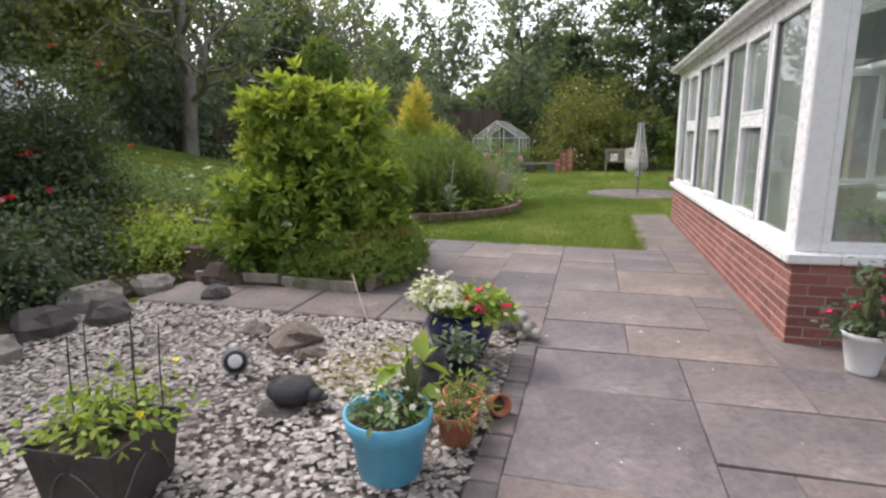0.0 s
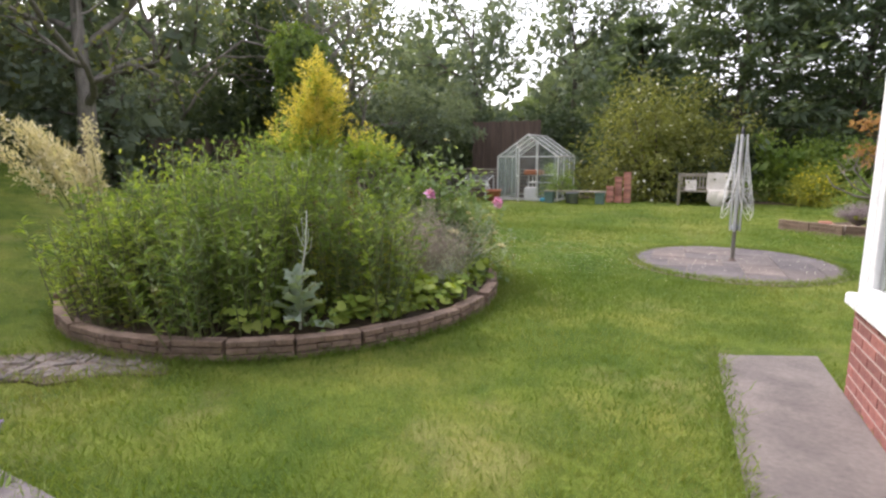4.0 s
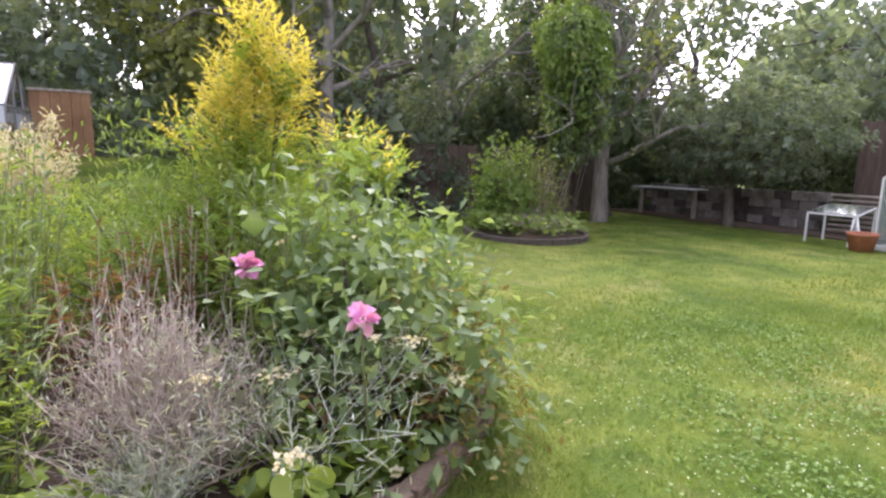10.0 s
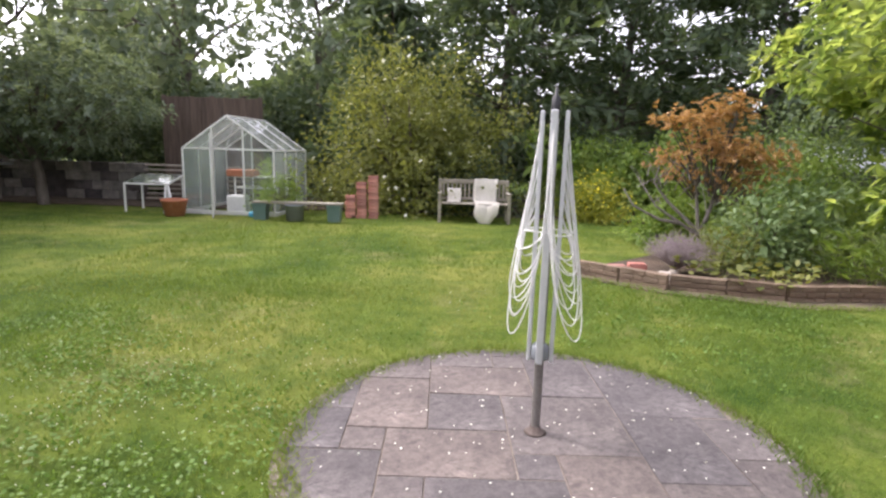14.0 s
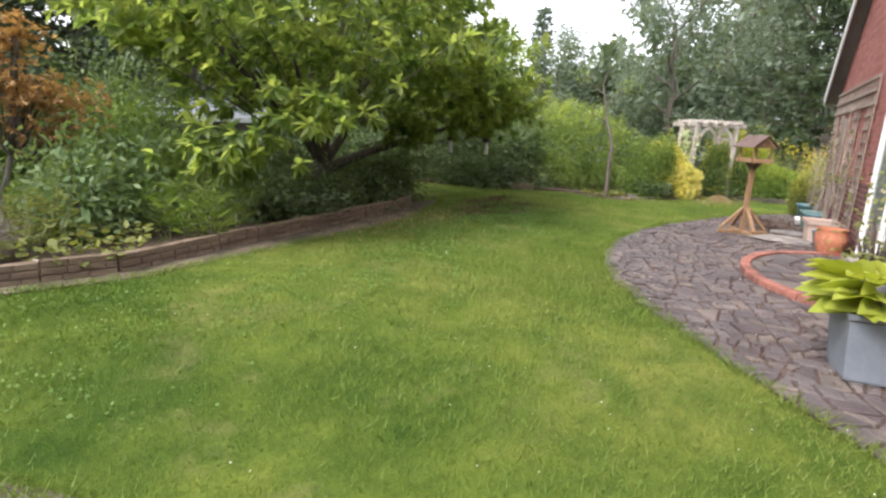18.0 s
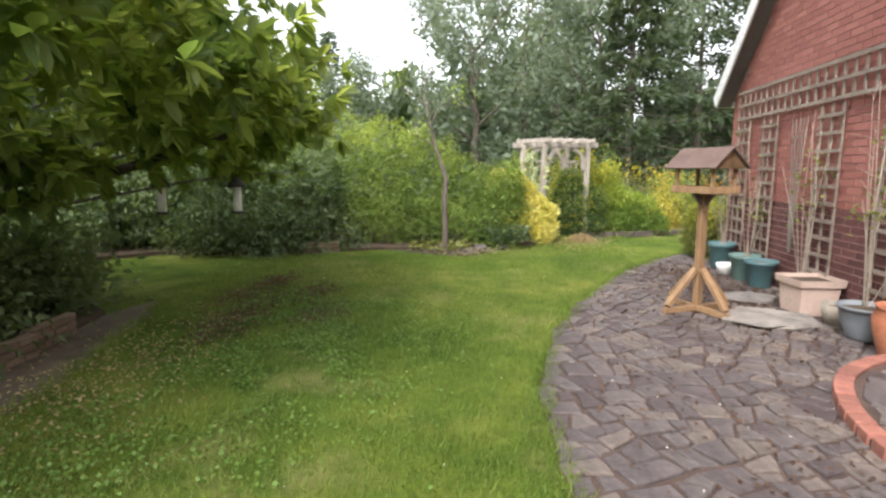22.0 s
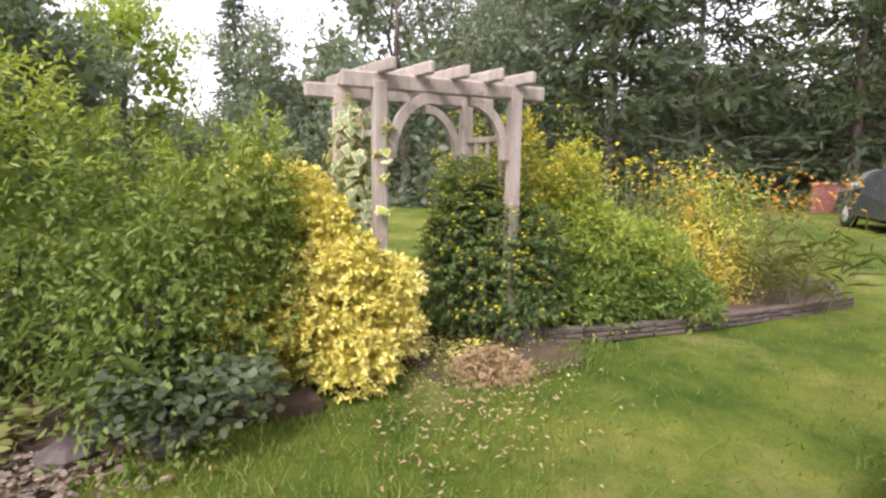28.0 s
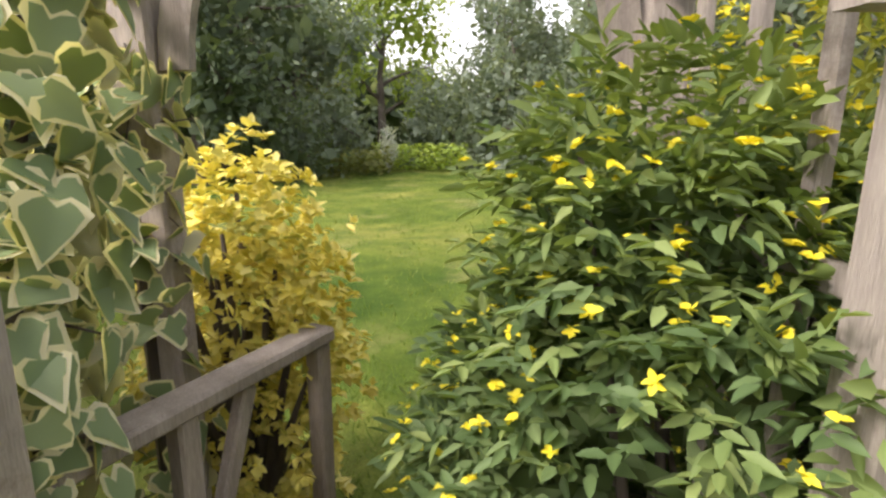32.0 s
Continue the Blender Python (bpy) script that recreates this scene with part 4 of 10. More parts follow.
for x0, y0, x1, y1 in pack(CIRCLE[0] - 1.5, CIRCLE[1] - 1.5, 14, 14, 0.225, lambda x, y: True, rng, [(3, 2), (2, 3), (3, 3), (2, 2)]):
    p = clip_to(rect(x0, y0, x1, y1), ring)
    if len(p) > 2 and abs(sum(a[0] * b[1] - a[1] * b[0] for a, b in zip(p, p[1:] + p[:1]))) > 0.03:
        stone("slab", p, -0.05, 0.018 + rng.uniform(0, 0.004), CIRCLE_SLAB, drying_circle, rng, 0.0035)


def crazy(parent, outline, spacing, seed, material, z1=0.02, most=300, inset=0.014):
    """Broken slabs of many sizes: the outline cracked again and again across its longer way, then warped."""
    rng = np.random.default_rng(seed)
    if sum(p[0] * q[1] - p[1] * q[0] for p, q in zip(outline, outline[1:] + outline[:1])) < 0:
        outline = outline[::-1]
    todo, cells = [outline], []
    while todo:
        cell = todo.pop()
        area = abs(sum(p[0] * q[1] - p[1] * q[0] for p, q in zip(cell, cell[1:] + cell[:1]))) / 2
        c = np.array(cell)
        mid = c.mean(0)
        if area < spacing ** 2 * (0.5 + 2.1 * rng.random() ** 1.4):
            if area > 0.006:
                cells.append(cell)
            continue
        way = np.linalg.eigh((c - mid).T @ (c - mid))[1][:, -1]
        best = None
        for _ in range(8):
            turn = rng.normal() * 0.5
            nx, ny = way[0] * math.cos(turn) - way[1] * math.sin(turn), way[0] * math.sin(turn) + way[1] * math.cos(turn)
            at = mid + (c - mid).std(0) * rng.normal(size=2) * 0.22
            cc = float(nx * at[0] + ny * at[1])
            two = [h for h in (clip(cell, nx, ny, cc), clip(cell, -nx, -ny, -cc)) if len(h) > 2]
            full = min(abs(sum(p[0] * q[1] - p[1] * q[0] for p, q in zip(h, h[1:] + h[:1]))) / sum(math.dist(p, q) for p, q in zip(h, h[1:] + h[:1])) ** 2 for h in two) + 0.012 * rng.random()
            if best is None or full > best[0]:
                best = (full, two)
        todo += best[1]
    amp = spacing * 0.15
    bend = lambda x, y: (x + amp * math.sin(y * 9 + 1.7 * math.sin(x * 5 + seed)), y + amp * 0.7 * math.sin(x * 8 + 1.9 * math.sin(y * 6)))
    cells.sort(key=lambda c: -max(p[1] for p in c))
    v, f = [], []
    for made, cell in enumerate(cells):
        ob = stone("paving_stone", [bend(*p) for p in cell], -0.05, z1 + rng.uniform(-0.006, 0.008), material, parent, rng, inset * rng.uniform(0.5, 1.8), 0.1)
        if made >= most:
            n = len(v)
            v += [(p.co.x + ob.location.x, p.co.y + ob.location.y, p.co.z) for p in ob.data.vertices]
            f += [tuple(k + n for k in p.vertices) for p in ob.data.polygons]
            bpy.data.objects.remove(ob)
    if v:
        rest = child(new("paving_stones", mesh_of("paving_stones", v, f, material)), parent)
        rest["kind"] = "stuff"


crazy_patio = tagged(empty("crazy_patio", 0, 0), "crazy-paved terrace of grey and purple stones with mossy dark joints", "patio", kind="structure")
bm = bmesh.new()
hull = CRAZY_EDGE[::-1]
bm.faces.new([bm.verts.new((x, y, 0.004)) for x, y in hull])
part("bedding", bm, JOINT, crazy_patio)
crazy(crazy_patio, hull, 0.165, 3, CRAZY, inset=0.008)

stepping = tagged(empty("stone_path", 0, 0), "broken grey crazy-paving path at the lawn's edge", "path", kind="structure")
strip = [(-4.3, 7.9), (-3.5, 8.36), (-3.05, 8.7), (-3.3, 8.86), (-4.1, 8.62), (-4.5, 8.25)]
sheet("path_earth", [(x + 0.05 * math.sin(9 * y + 4 * x), y + 0.06 * math.sin(11 * x)) for x, y in fine([(-4.4, 7.85), (-3.45, 8.3), (-2.95, 8.7), (-3.2, 8.92), (-4.12, 8.68), (-4.6, 8.28)], 40)], 0.006, DIRT, "bare pinkish earth under the broken path", "bare earth")
PATH_STONE = surface("sunken_path_stone", (0.12, 0.105, 0.098), (0.27, 0.24, 0.222), 0.9, 3.0, 34, 0.8, 0.25, spot=(0.12, 0.09, 0.07), grain=0.5)
crazy(stepping, strip, 0.12, 4, PATH_STONE, 0.014, inset=0.006)

sheet("bare_patch", fine(BARE_PATCH, 30), 0.012, SOIL, "bare brown earth before the arch", "bare earth")
rng = np.random.default_rng(42)
near_ = [(-4.2 - 5.1 * k / 17, 7.78 - 1.2 * k / 17 + rng.normal() * 0.05) for k in range(18)]
off_ = [(-4.5 - 4.8 * k / 17, 8.14 - 1.18 * k / 17 + rng.normal() * 0.08) for k in range(18)]
sheet("trodden_path", near_ + off_[::-1], 0.008, DIRT, "narrow trodden path with sunken stones beside the raised bed", "path")
rng = np.random.default_rng(41)
for i in range(30):
    k = rng.random()
    x, y = -4.5 - 4.6 * k, 7.93 - 1.02 * k + rng.normal() * 0.08
    r, turn = rng.uniform(0.06, 0.17), rng.uniform(0, 6.28)
    poly = [(x + r * rng.uniform(0.75, 1.2) * math.cos(turn + q * 1.047), y + 0.7 * r * rng.uniform(0.75, 1.2) * math.sin(turn + q * 1.047)) for q in range(6)]
    s_ = stone("paving_stone", poly, -0.03, 0.013 + rng.uniform(-0.004, 0.006), PATH_STONE, stepping, rng, 0.006, 0.1)
    s_.location.z = gz(x, y)


kerb = tagged(empty("brick_kerb", 0, 0), "row of dark grey paver bricks edging the gravel", "kerb", kind="structure")
rng = np.random.default_rng(6)
for i in range(27):
    y = -1.45 + i * 0.197
    bm = bmesh.new()
    box_bm(bm, -0.07, -0.093, -0.06, 0.07, 0.093, 0.035 + rng.uniform(-0.006, 0.006), 0.008)
    b_ = part("brick", bm, PAVER, kerb)
    b_.matrix_basis = pose(-0.395 + rng.uniform(-0.006, 0.006), y, 0, 0, 0, rng.uniform(-2, 2))
slabs = tagged(empty("concrete_edging", 0, 0), "pale worn concrete edging strip behind the gravel", "kerb", kind="structure")
for i in range(4):
    box("slab", (-3.95 + i * 0.78, 3.83, -0.05), (-3.18 + i * 0.78, 4.5, 0.05 + 0.004 * (i % 2)), SLAB, slabs, 0.012)


def blob(rng, r, squash=0.7, rough=0.25, rings=5, seg=8):
    """Points and faces of a rough stone about the origin."""
    v, f = [], []
    ph = rng.uniform(0, 6, 6)
    for j in range(rings + 1):
        th = math.pi * j / rings
        for i in range(seg):
            a = 2 * math.pi * i / seg
            k = r * (1 + rough * (math.sin(2 * a + ph[0] + th) * 0.5 + math.sin(3 * a + ph[1]) * math.sin(th * 2 + ph[2]) * 0.6 + rng.uniform(-0.25, 0.25)))
            if j in (0, rings):
                k = r
            v.append((k * math.sin(th) * math.cos(a), k * math.sin(th) * math.sin(a), k * math.cos(th) * squash))
    for j in range(rings):
        for i in range(seg):
            q = (i + 1) % seg
            f.append((j * seg + i, (j + 1) * seg + i, (j + 1) * seg + q, j * seg + q))
    return v, f


def boulder(x, y, r, material, label, seed, squash=0.65, z=0.0, name="rock", category="rock", group="rockery stones"):
    rng = np.random.default_rng(seed)
    v, f = blob(rng, r, squash, 0.3)
    ob = new(name, mesh_of(name, v, f, material))
    ob.matrix_basis = pose(x, y, z + r * squash * 0.45, 0, 0, rng.uniform(0, 360))
    return tagged(ob, label, category, group)


# gravel: a bed of fines with loose stones on it
sheet("gravel_bed", fine(GRAVEL, 40), 0.0, surface("gravel_fines", (0.10, 0.085, 0.075), (0.30, 0.265, 0.235), 0.95, 2.0, 60, 1.0), "bed of pale mixed gravel and shingle", "gravel", lift=0.03)
rng = np.random.default_rng(11)
N = 21000
px, py = rng.uniform(-4.2, -0.47, N), rng.uniform(0.3, 3.82, N)
size = rng.uniform(0.009, 0.023, N) * np.where(rng.random(N) < 0.1, 1.6, 1)
oct_ = np.array([(1, 0, 0), (0, 1, 0), (-1, 0, 0), (0, -1, 0), (0, 0, 1), (0, 0, -1)], float)
turn = rng.uniform(0, 6.28, N)
co = np.repeat(oct_[None], N, 0) * rng.uniform(0.65, 1.25, (N, 6, 1)) * np.array([1.25, 0.9, 0.45])
cx_, sx_ = np.cos(turn)[:, None], np.sin(turn)[:, None]
co = np.stack([co[..., 0] * cx_ - co[..., 1] * sx_, co[..., 0] * sx_ + co[..., 1] * cx_, co[..., 2]], -1) * size[:, None, None]
co += np.stack([px, py, 0.03 + rng.uniform(0, 0.012, N)], 1)[:, None]
worn = np.sin(px * 2.6 + 0.8 * np.sin(py * 3.3)) * np.cos(py * 2.9 + 0.7 * np.sin(px * 4.1)) + 0.12 * np.maximum(0, -px - 1.6)
co = co[(rng.random(N) > 0.5) | (worn + rng.normal(size=N) * 0.22 < 0.4)]
tagged(quads("gravel", co, 6, [(0, 1, 4), (1, 2, 4), (2, 3, 4), (3, 0, 4)], PEBBLE), "loose white, buff and grey gravel stones", "gravel", kind="stuff")


# ---- edging of the beds ----
def edging_block(material, seed, length=0.5, height=0.16, depth=0.11, courses=3):
    """A cast edging block whose face looks like three courses of small stones."""
    rng = random.Random(seed)
    bm = bmesh.new()
    box_bm(bm, -length / 2 + 0.004, -depth / 2 + 0.022, -0.05, length / 2 - 0.004, depth / 2 - 0.022, height - 0.008)
    for c in range(courses):
        z0, z1 = height * c / courses + 0.005, height * (c + 1) / courses - 0.005
        for sy in (-1, 1):
            x = -length / 2 + 0.005
            while x < length / 2 - 0.01:
                w = rng.uniform(0.1, 0.22)
                e = length / 2 - 0.005 if x + w > length / 2 - 0.07 else x + w
                out = depth / 2 + rng.uniform(-0.004, 0.006)
                lo, hi = (depth / 2 - 0.03, out) if sy > 0 else (-out, -depth / 2 + 0.03)
                box_bm(bm, x + 0.004, lo, z0, e - 0.004, hi, z1 + rng.uniform(-0.003, 0.002), 0.004)
                x = e
    me = bpy.data.meshes.new("edging_block")
    bm.to_mesh(me)
    bm.free()
    me.materials.append(material)
    return me


def edge_line(name, pts, label, meshes, length, rng, z=0.0):
    """Sets edging blocks end to end along a line of points."""
    ob = tagged(empty(name, 0, 0), label, "bed edging", kind="structure")
    seg = [math.dist(a, b) for a, b in zip(pts, pts[1:])]
    total, k = sum(seg), 0
    for k in range(int(total / length)):
        s = (k + 0.5) * length
        for (a, b), d in zip(zip(pts, pts[1:]), seg):
            if s <= d:
                break
            s -= d
        x, y = a[0] + (b[0] - a[0]) * s / d, a[1] + (b[1] - a[1]) * s / d
        e = new("edging_block", meshes[int(rng.integers(len(meshes)))])
        e.parent = ob
        e.matrix_basis = pose(x, y, z + float(land(x, y)) + rng.uniform(-0.01, 0.008), rng.uniform(-2, 2), 0, math.degrees(math.atan2(b[1] - a[1], b[0] - a[0])) + rng.uniform(-1.5, 1.5) + (180 if rng.random() < 0.5 else 0))
    return ob


rng = np.random.default_rng(21)
BLOCKS = [edging_block(EDGE_BLOCK, s) for s in (1, 2, 3, 4)]
loop = round_poly(BED[0], BED[1], BED[2], BED[2], 72)
edge_line("edging_round_bed", loop + loop[:1], "curved edging of weathered brown stone-effect blocks", BLOCKS, 0.5, rng)
LOW = [edging_block(surface("timber_edging", (0.17, 0.115, 0.08), (0.33, 0.25, 0.18), 0.9, 3, 40, 0.6, 0.12, stretch=(0.7, 5, 5)), s, 0.6, 0.2, 0.09) for s in (7, 8, 9)]
edge_line("edging_east_bed", EAST_BED[:7], "low weathered brown edging of the long border", LOW, 0.6, rng)
DULL = [edging_block(surface("grey_edging", (0.085, 0.07, 0.06), (0.18, 0.15, 0.13), 0.9, 3, 40, 0.6, 0.15), s, 0.34, 0.125, 0.08) for s in (12, 13)]
edge_line("edging_arch_bed", ARCH_BED[:5], "low dull brown edging blocks of the bed beside the arch", DULL, 0.34, rng)
half = round_poly(FAR_BED[0], FAR_BED[1], FAR_BED[2] - 0.02, FAR_BED[2] - 0.02, 48)
edge_line("edging_far_bed", half[30:] + half[:16], "low edging round a small bed across the lawn", DULL, 0.34, rng)
edge_line("edging_hedge", [(15.0, 17.9), (15.45, 16.95)], "low brown edging boards below the dark shrubs", LOW, 0.6, rng)
tagged(box("sleeper_end", (-4.15, 4.7, 0.0), (-3.6, 5.1, 0.36), FENCE, None, 0.015), "dark sawn sleeper end beside the shrub", "sleeper")
timber = tagged(empty("timber_edging", 0, 0), "low sawn timber edging round the shrubs by the patio", "bed edging", kind="structure")
for a, b in (((-3.9, 4.56), (-2.95, 4.6)), ((-2.9, 4.55), (-2.1, 4.5)), ((-2.02, 4.6), (-1.98, 5.5)), ((-1.98, 5.55), (-2.2, 6.6))):
    beam("board", (*a, 0.07), (*b, 0.07), 0.05, 0.15, OLD_WOOD, timber, 0.008)


# ---- conservatory ----
def bricks(parent, x0, x1, face, courses, z0, along, out, rng, most, length=0.225, rise=0.075, holes=(), top=None, material=None, depth=0.03):
    """Stretcher-bond bricks on a wall's face; along: 'x' or 'y'; out: +1 or -1, the way that the wall faces."""
    mesh_cache, rest_v, rest_f, made = {}, [], [], 0
    for c in range(courses):
        z = z0 + c * rise
        s = x0 - (length / 2 if c % 2 else 0)
        while s < x1 - 0.01:
            a, b = max(s, x0), min(s + length, x1)
            s += length
            if top is not None and z + rise > top((a + b) / 2):
                continue
            if b - a < 0.03 or any(h[0] < (a + b) / 2 < h[1] and h[2] < z + rise / 2 < h[3] for h in holes):
                continue
            hl = (b - a) / 2 - 0.005
            lo, hi = (0.0, depth + rng.uniform(-0.0015, 0.0015)) if out > 0 else (-depth - rng.uniform(-0.0015, 0.0015), 0.0)
            g = 0.0055
            near = made < most
            if near:
                key = round(hl, 3)
                if key not in mesh_cache:
                    bm = bmesh.new()
                    if along == "x":
                        box_bm(bm, -hl, min(0, out * depth), g, hl, max(0, out * depth), rise - g, 0.004)
                    else:
                        box_bm(bm, min(0, out * depth), -hl, g, max(0, out * depth), hl, rise - g, 0.004)
                    me = bpy.data.meshes.new("brick")
                    bm.to_mesh(me)
                    bm.free()
                    me.materials.append(material or BRICK)
                    mesh_cache[key] = me
                ob = new("brick", mesh_cache[key])
                ob.parent = parent
                mid = (a + b) / 2
                ob.location = (mid, face + rng.uniform(-0.002, 0.001) * out, z) if along == "x" else (face + rng.uniform(-0.002, 0.001) * out, mid, z)
                made += 1
            else:
                m0, m1 = (a + 0.005, b - 0.005)
                n = len(rest_v)
                for u in (m0, m1):
                    for zz in (z + g, z + rise - g):
                        for d in (face, face + out * depth):
                            rest_v.append((u, d, zz) if along == "x" else (d, u, zz))
                rest_f += [(n + 1, n + 3, n + 7, n + 5), (n, n + 1, n + 5, n + 4), (n + 2, n + 6, n + 7, n + 3), (n, n + 2, n + 3, n + 1), (n + 4, n + 5, n + 7, n + 6)]
    if rest_v:
        ob = new("brickwork", mesh_of("brickwork", rest_v, rest_f, BRICK_REST))
        ob.parent = parent
        tagged(ob, "red stretcher-bond brickwork", kind="stuff")


BRICK_REST = islands("red_brickwork", [(0.20, 0.072, 0.062), (0.28, 0.108, 0.09), (0.36, 0.15, 0.125)], 0.85, 0.0, 0.6, 0.8)
CX, CY0, CY1, CX1 = 1.31, 4.06, 10.0, 5.0
SILL, EAVE = 0.59, 2.40
cons = tagged(empty("conservatory", 0, 0), "white-framed conservatory on a low red brick wall", "conservatory", kind="structure")
box("wall_core", (CX + 0.005, CY0 + 0.005, -0.05), (CX + 0.25, CY1, SILL), MORTAR, cons, 0)
box("wall_core", (CX + 0.25, CY0 + 0.005, -0.05), (CX1, CY0 + 0.25, SILL), MORTAR, cons, 0)
box("wall_core", (CX + 0.25, CY1 - 0.22, -0.05), (CX1, CY1, SILL), MORTAR, cons, 0)
box("back_wall", (CX1, CY0 - 1.5, -0.05), (CX1 + 0.3, 11.12, 3.6), PLASTER, cons, 0)
box("inside_floor", (CX + 0.25, CY0 + 0.25, -0.05), (CX1, CY1 - 0.22, 0.06), INSIDE_FLOOR, cons, 0)
box("sill", (CX - 0.055, CY0 - 0.055, SILL), (CX + 0.27, CY1 + 0.03, SILL + 0.075), UPVC, cons, 0.012)
box("sill", (CX + 0.275, CY0 - 0.055, SILL), (CX1, CY0 + 0.27, SILL + 0.075), UPVC, cons, 0.012)
box("sill", (CX + 0.275, CY1 - 0.24, SILL), (CX1, CY1 + 0.03, SILL + 0.075), UPVC, cons, 0.012)
ZB, ZT = SILL + 0.075, EAVE


def window_run(parent, along, face, start, end, count, openers, out, first_wide=0.0):
    """White frames with panes between two ends of a wall; openers: the bays that have a transom."""
    step = (end - start) / count

    def slab_box(name, a, b, z0, z1, d0, d1, mat_, par, bev=0.006):
        lo, hi = sorted((face - out * d0, face - out * d1))
        if along == "y":
            return box(name, (lo, a, z0), (hi, b, z1), mat_, par, bev)
        return box(name, (a, lo, z0), (b, hi, z1), mat_, par, bev)

    slab_box("bottom_rail", start, end, ZB, ZB + 0.07, 0.0, 0.07, UPVC, parent)
    slab_box("top_rail", start, end, ZT - 0.12, ZT, 0.0, 0.07, UPVC, parent)
    for i in range(count + 1):
        w = 0.075 if 0 < i < count else 0.11
        c = start + i * step
        slab_box("mullion", max(start, c - w / 2), min(end, c + w / 2), ZB + 0.07, ZT - 0.12, -0.004, 0.075, UPVC, parent)
    for i in range(count):
        a, b = start + i * step + 0.0375, start + (i + 1) * step - 0.0375
        win = new("window")
        win.parent = parent
        if i in openers:
            zt = 1.53
            slab_box("transom", a, b, zt, zt + 0.075, -0.012, 0.07, UPVC, win)
            for p, q in ((ZB + 0.07, zt), (zt + 0.075, ZT - 0.12)):
                e = 0.035
                slab_box("sash", a, a + e, p, q, -0.014, 0.055, UPVC, win)
                slab_box("sash", b - e, b, p, q, -0.014, 0.055, UPVC, win)
                slab_box("sash", a + e, b - e, p, p + e, -0.014, 0.055, UPVC, win)
                slab_box("sash", a + e, b - e, q - e, q, -0.014, 0.055, UPVC, win)
                g = slab_box("pane", a + e, b - e, p + e, q - e, 0.03, 0.034, GLASS, win, 0)
                g.visible_shadow = False
        else:
            slab_box("seal", a, a + 0.012, ZB + 0.07, ZT - 0.12, 0.012, 0.05, GREY_SEAL, win, 0)
            slab_box("seal", b - 0.012, b, ZB + 0.07, ZT - 0.12, 0.012, 0.05, GREY_SEAL, win, 0)
            g = slab_box("pane", a + 0.012, b - 0.012, ZB + 0.07, ZT - 0.12, 0.03, 0.034, GLASS, win, 0)
            g.visible_shadow = False


box("corner_post", (CX + 0.0, CY0, ZB), (CX + 0.16, CY0 + 0.17, ZT), UPVC, cons, 0.01)
box("corner_post", (CX + 0.0, CY1 - 0.14, ZB), (CX + 0.14, CY1, ZT), UPVC, cons, 0.01)
window_run(cons, "y", CX + 0.012, CY0 + 0.17, CY1 - 0.14, 7, (1, 3, 5), -1)
window_run(cons, "x", CY0 + 0.012, CX + 0.16, CX1, 4, (1, 3), -1)
window_run(cons, "x", CY1 - 0.012, CX + 0.14, CX1, 4, (1, 3), 1)
# fascia, gutter and the low glazed roof
box("fascia", (CX - 0.03, CY0 - 0.03, EAVE), (CX + 0.1, CY1 + 0.03, EAVE + 0.13), UPVC, cons, 0.01)
box("fascia", (CX + 0.1, CY0 - 0.03, EAVE), (CX1, CY0 + 0.1, EAVE + 0.13), UPVC, cons, 0.01)
for a, b in (((CX - 0.09, CY0 - 0.12, EAVE + 0.1), (CX - 0.09, CY1 + 0.12, EAVE + 0.1)), ((CX - 0.09, CY0 - 0.09, EAVE + 0.1), (CX1, CY0 - 0.09, EAVE + 0.1))):
    v, f = [], []
    for e in (a, b):
        for i in range(11):
            t = math.pi + math.pi * i / 10
            u, w_ = 0.062 * math.cos(t), 0.06 * math.sin(t)
            v.append((e[0] + (u if a[0] == b[0] else 0), e[1] + (0 if a[0] == b[0] else u), e[2] + w_))
    f = [(i, i + 1, 12 + i, 11 + i) for i in range(10)]
    f += [tuple(range(11)), tuple(range(11, 22))]
    child(new("gutter", mesh_of("gutter", v, f, UPVC, False)), cons, "white half-round gutter")
ROOF_SHEET = glass("polycarbonate_sheet", (0.85, 0.88, 0.9), 0.15, 0.25)
bm = bmesh.new()
v = [bm.verts.new(p) for p in ((CX - 0.05, CY0 - 0.05, EAVE + 0.135), (CX1, CY0 - 0.05, EAVE + 1.1), (CX1, CY1 + 0.05, EAVE + 1.1), (CX - 0.05, CY1 + 0.05, EAVE + 0.135))]
bmesh.ops.solidify(bm, geom=[bm.faces.new(v)], thickness=0.03)
part("roof", bm, ROOF_SHEET, cons).visible_shadow = False
for i in range(8):
    y = CY0 + 0.03 + i * (CY1 - CY0 - 0.06) / 7
    beam("roof_bar", (CX - 0.05, y, EAVE + 0.15), (CX1, y, EAVE + 1.12), 0.05, 0.05, UPVC, cons, 0.005)
for y in (CY0 - 0.0, CY1 - 0.04):
    bm = bmesh.new()
    a = [bm.verts.new(p) for p in ((CX + 0.1, y, EAVE + 0.13), (CX1, y, EAVE + 0.13), (CX1, y, EAVE + 1.08))]
    bmesh.ops.solidify(bm, geom=[bm.faces.new(a)], thickness=0.04)
    part("gable_infill", bm, UPVC, cons)

# ---- house ----
WY = 11.12
house = tagged(empty("house", 0, 0), "red brick house gable with a white bargeboard", "house", kind="structure")
HX0, HX1, RIDGE, HEAVE = 4.2, 15.05, 9.6, 2.25
DOOR = (8.3, 10.36, 0.14, 2.13)
slope = 0.93


def gable_top(x):
    return HEAVE + 0.25 + (min(x, 2 * RIDGE - x) - (2 * RIDGE - HX1)) * slope


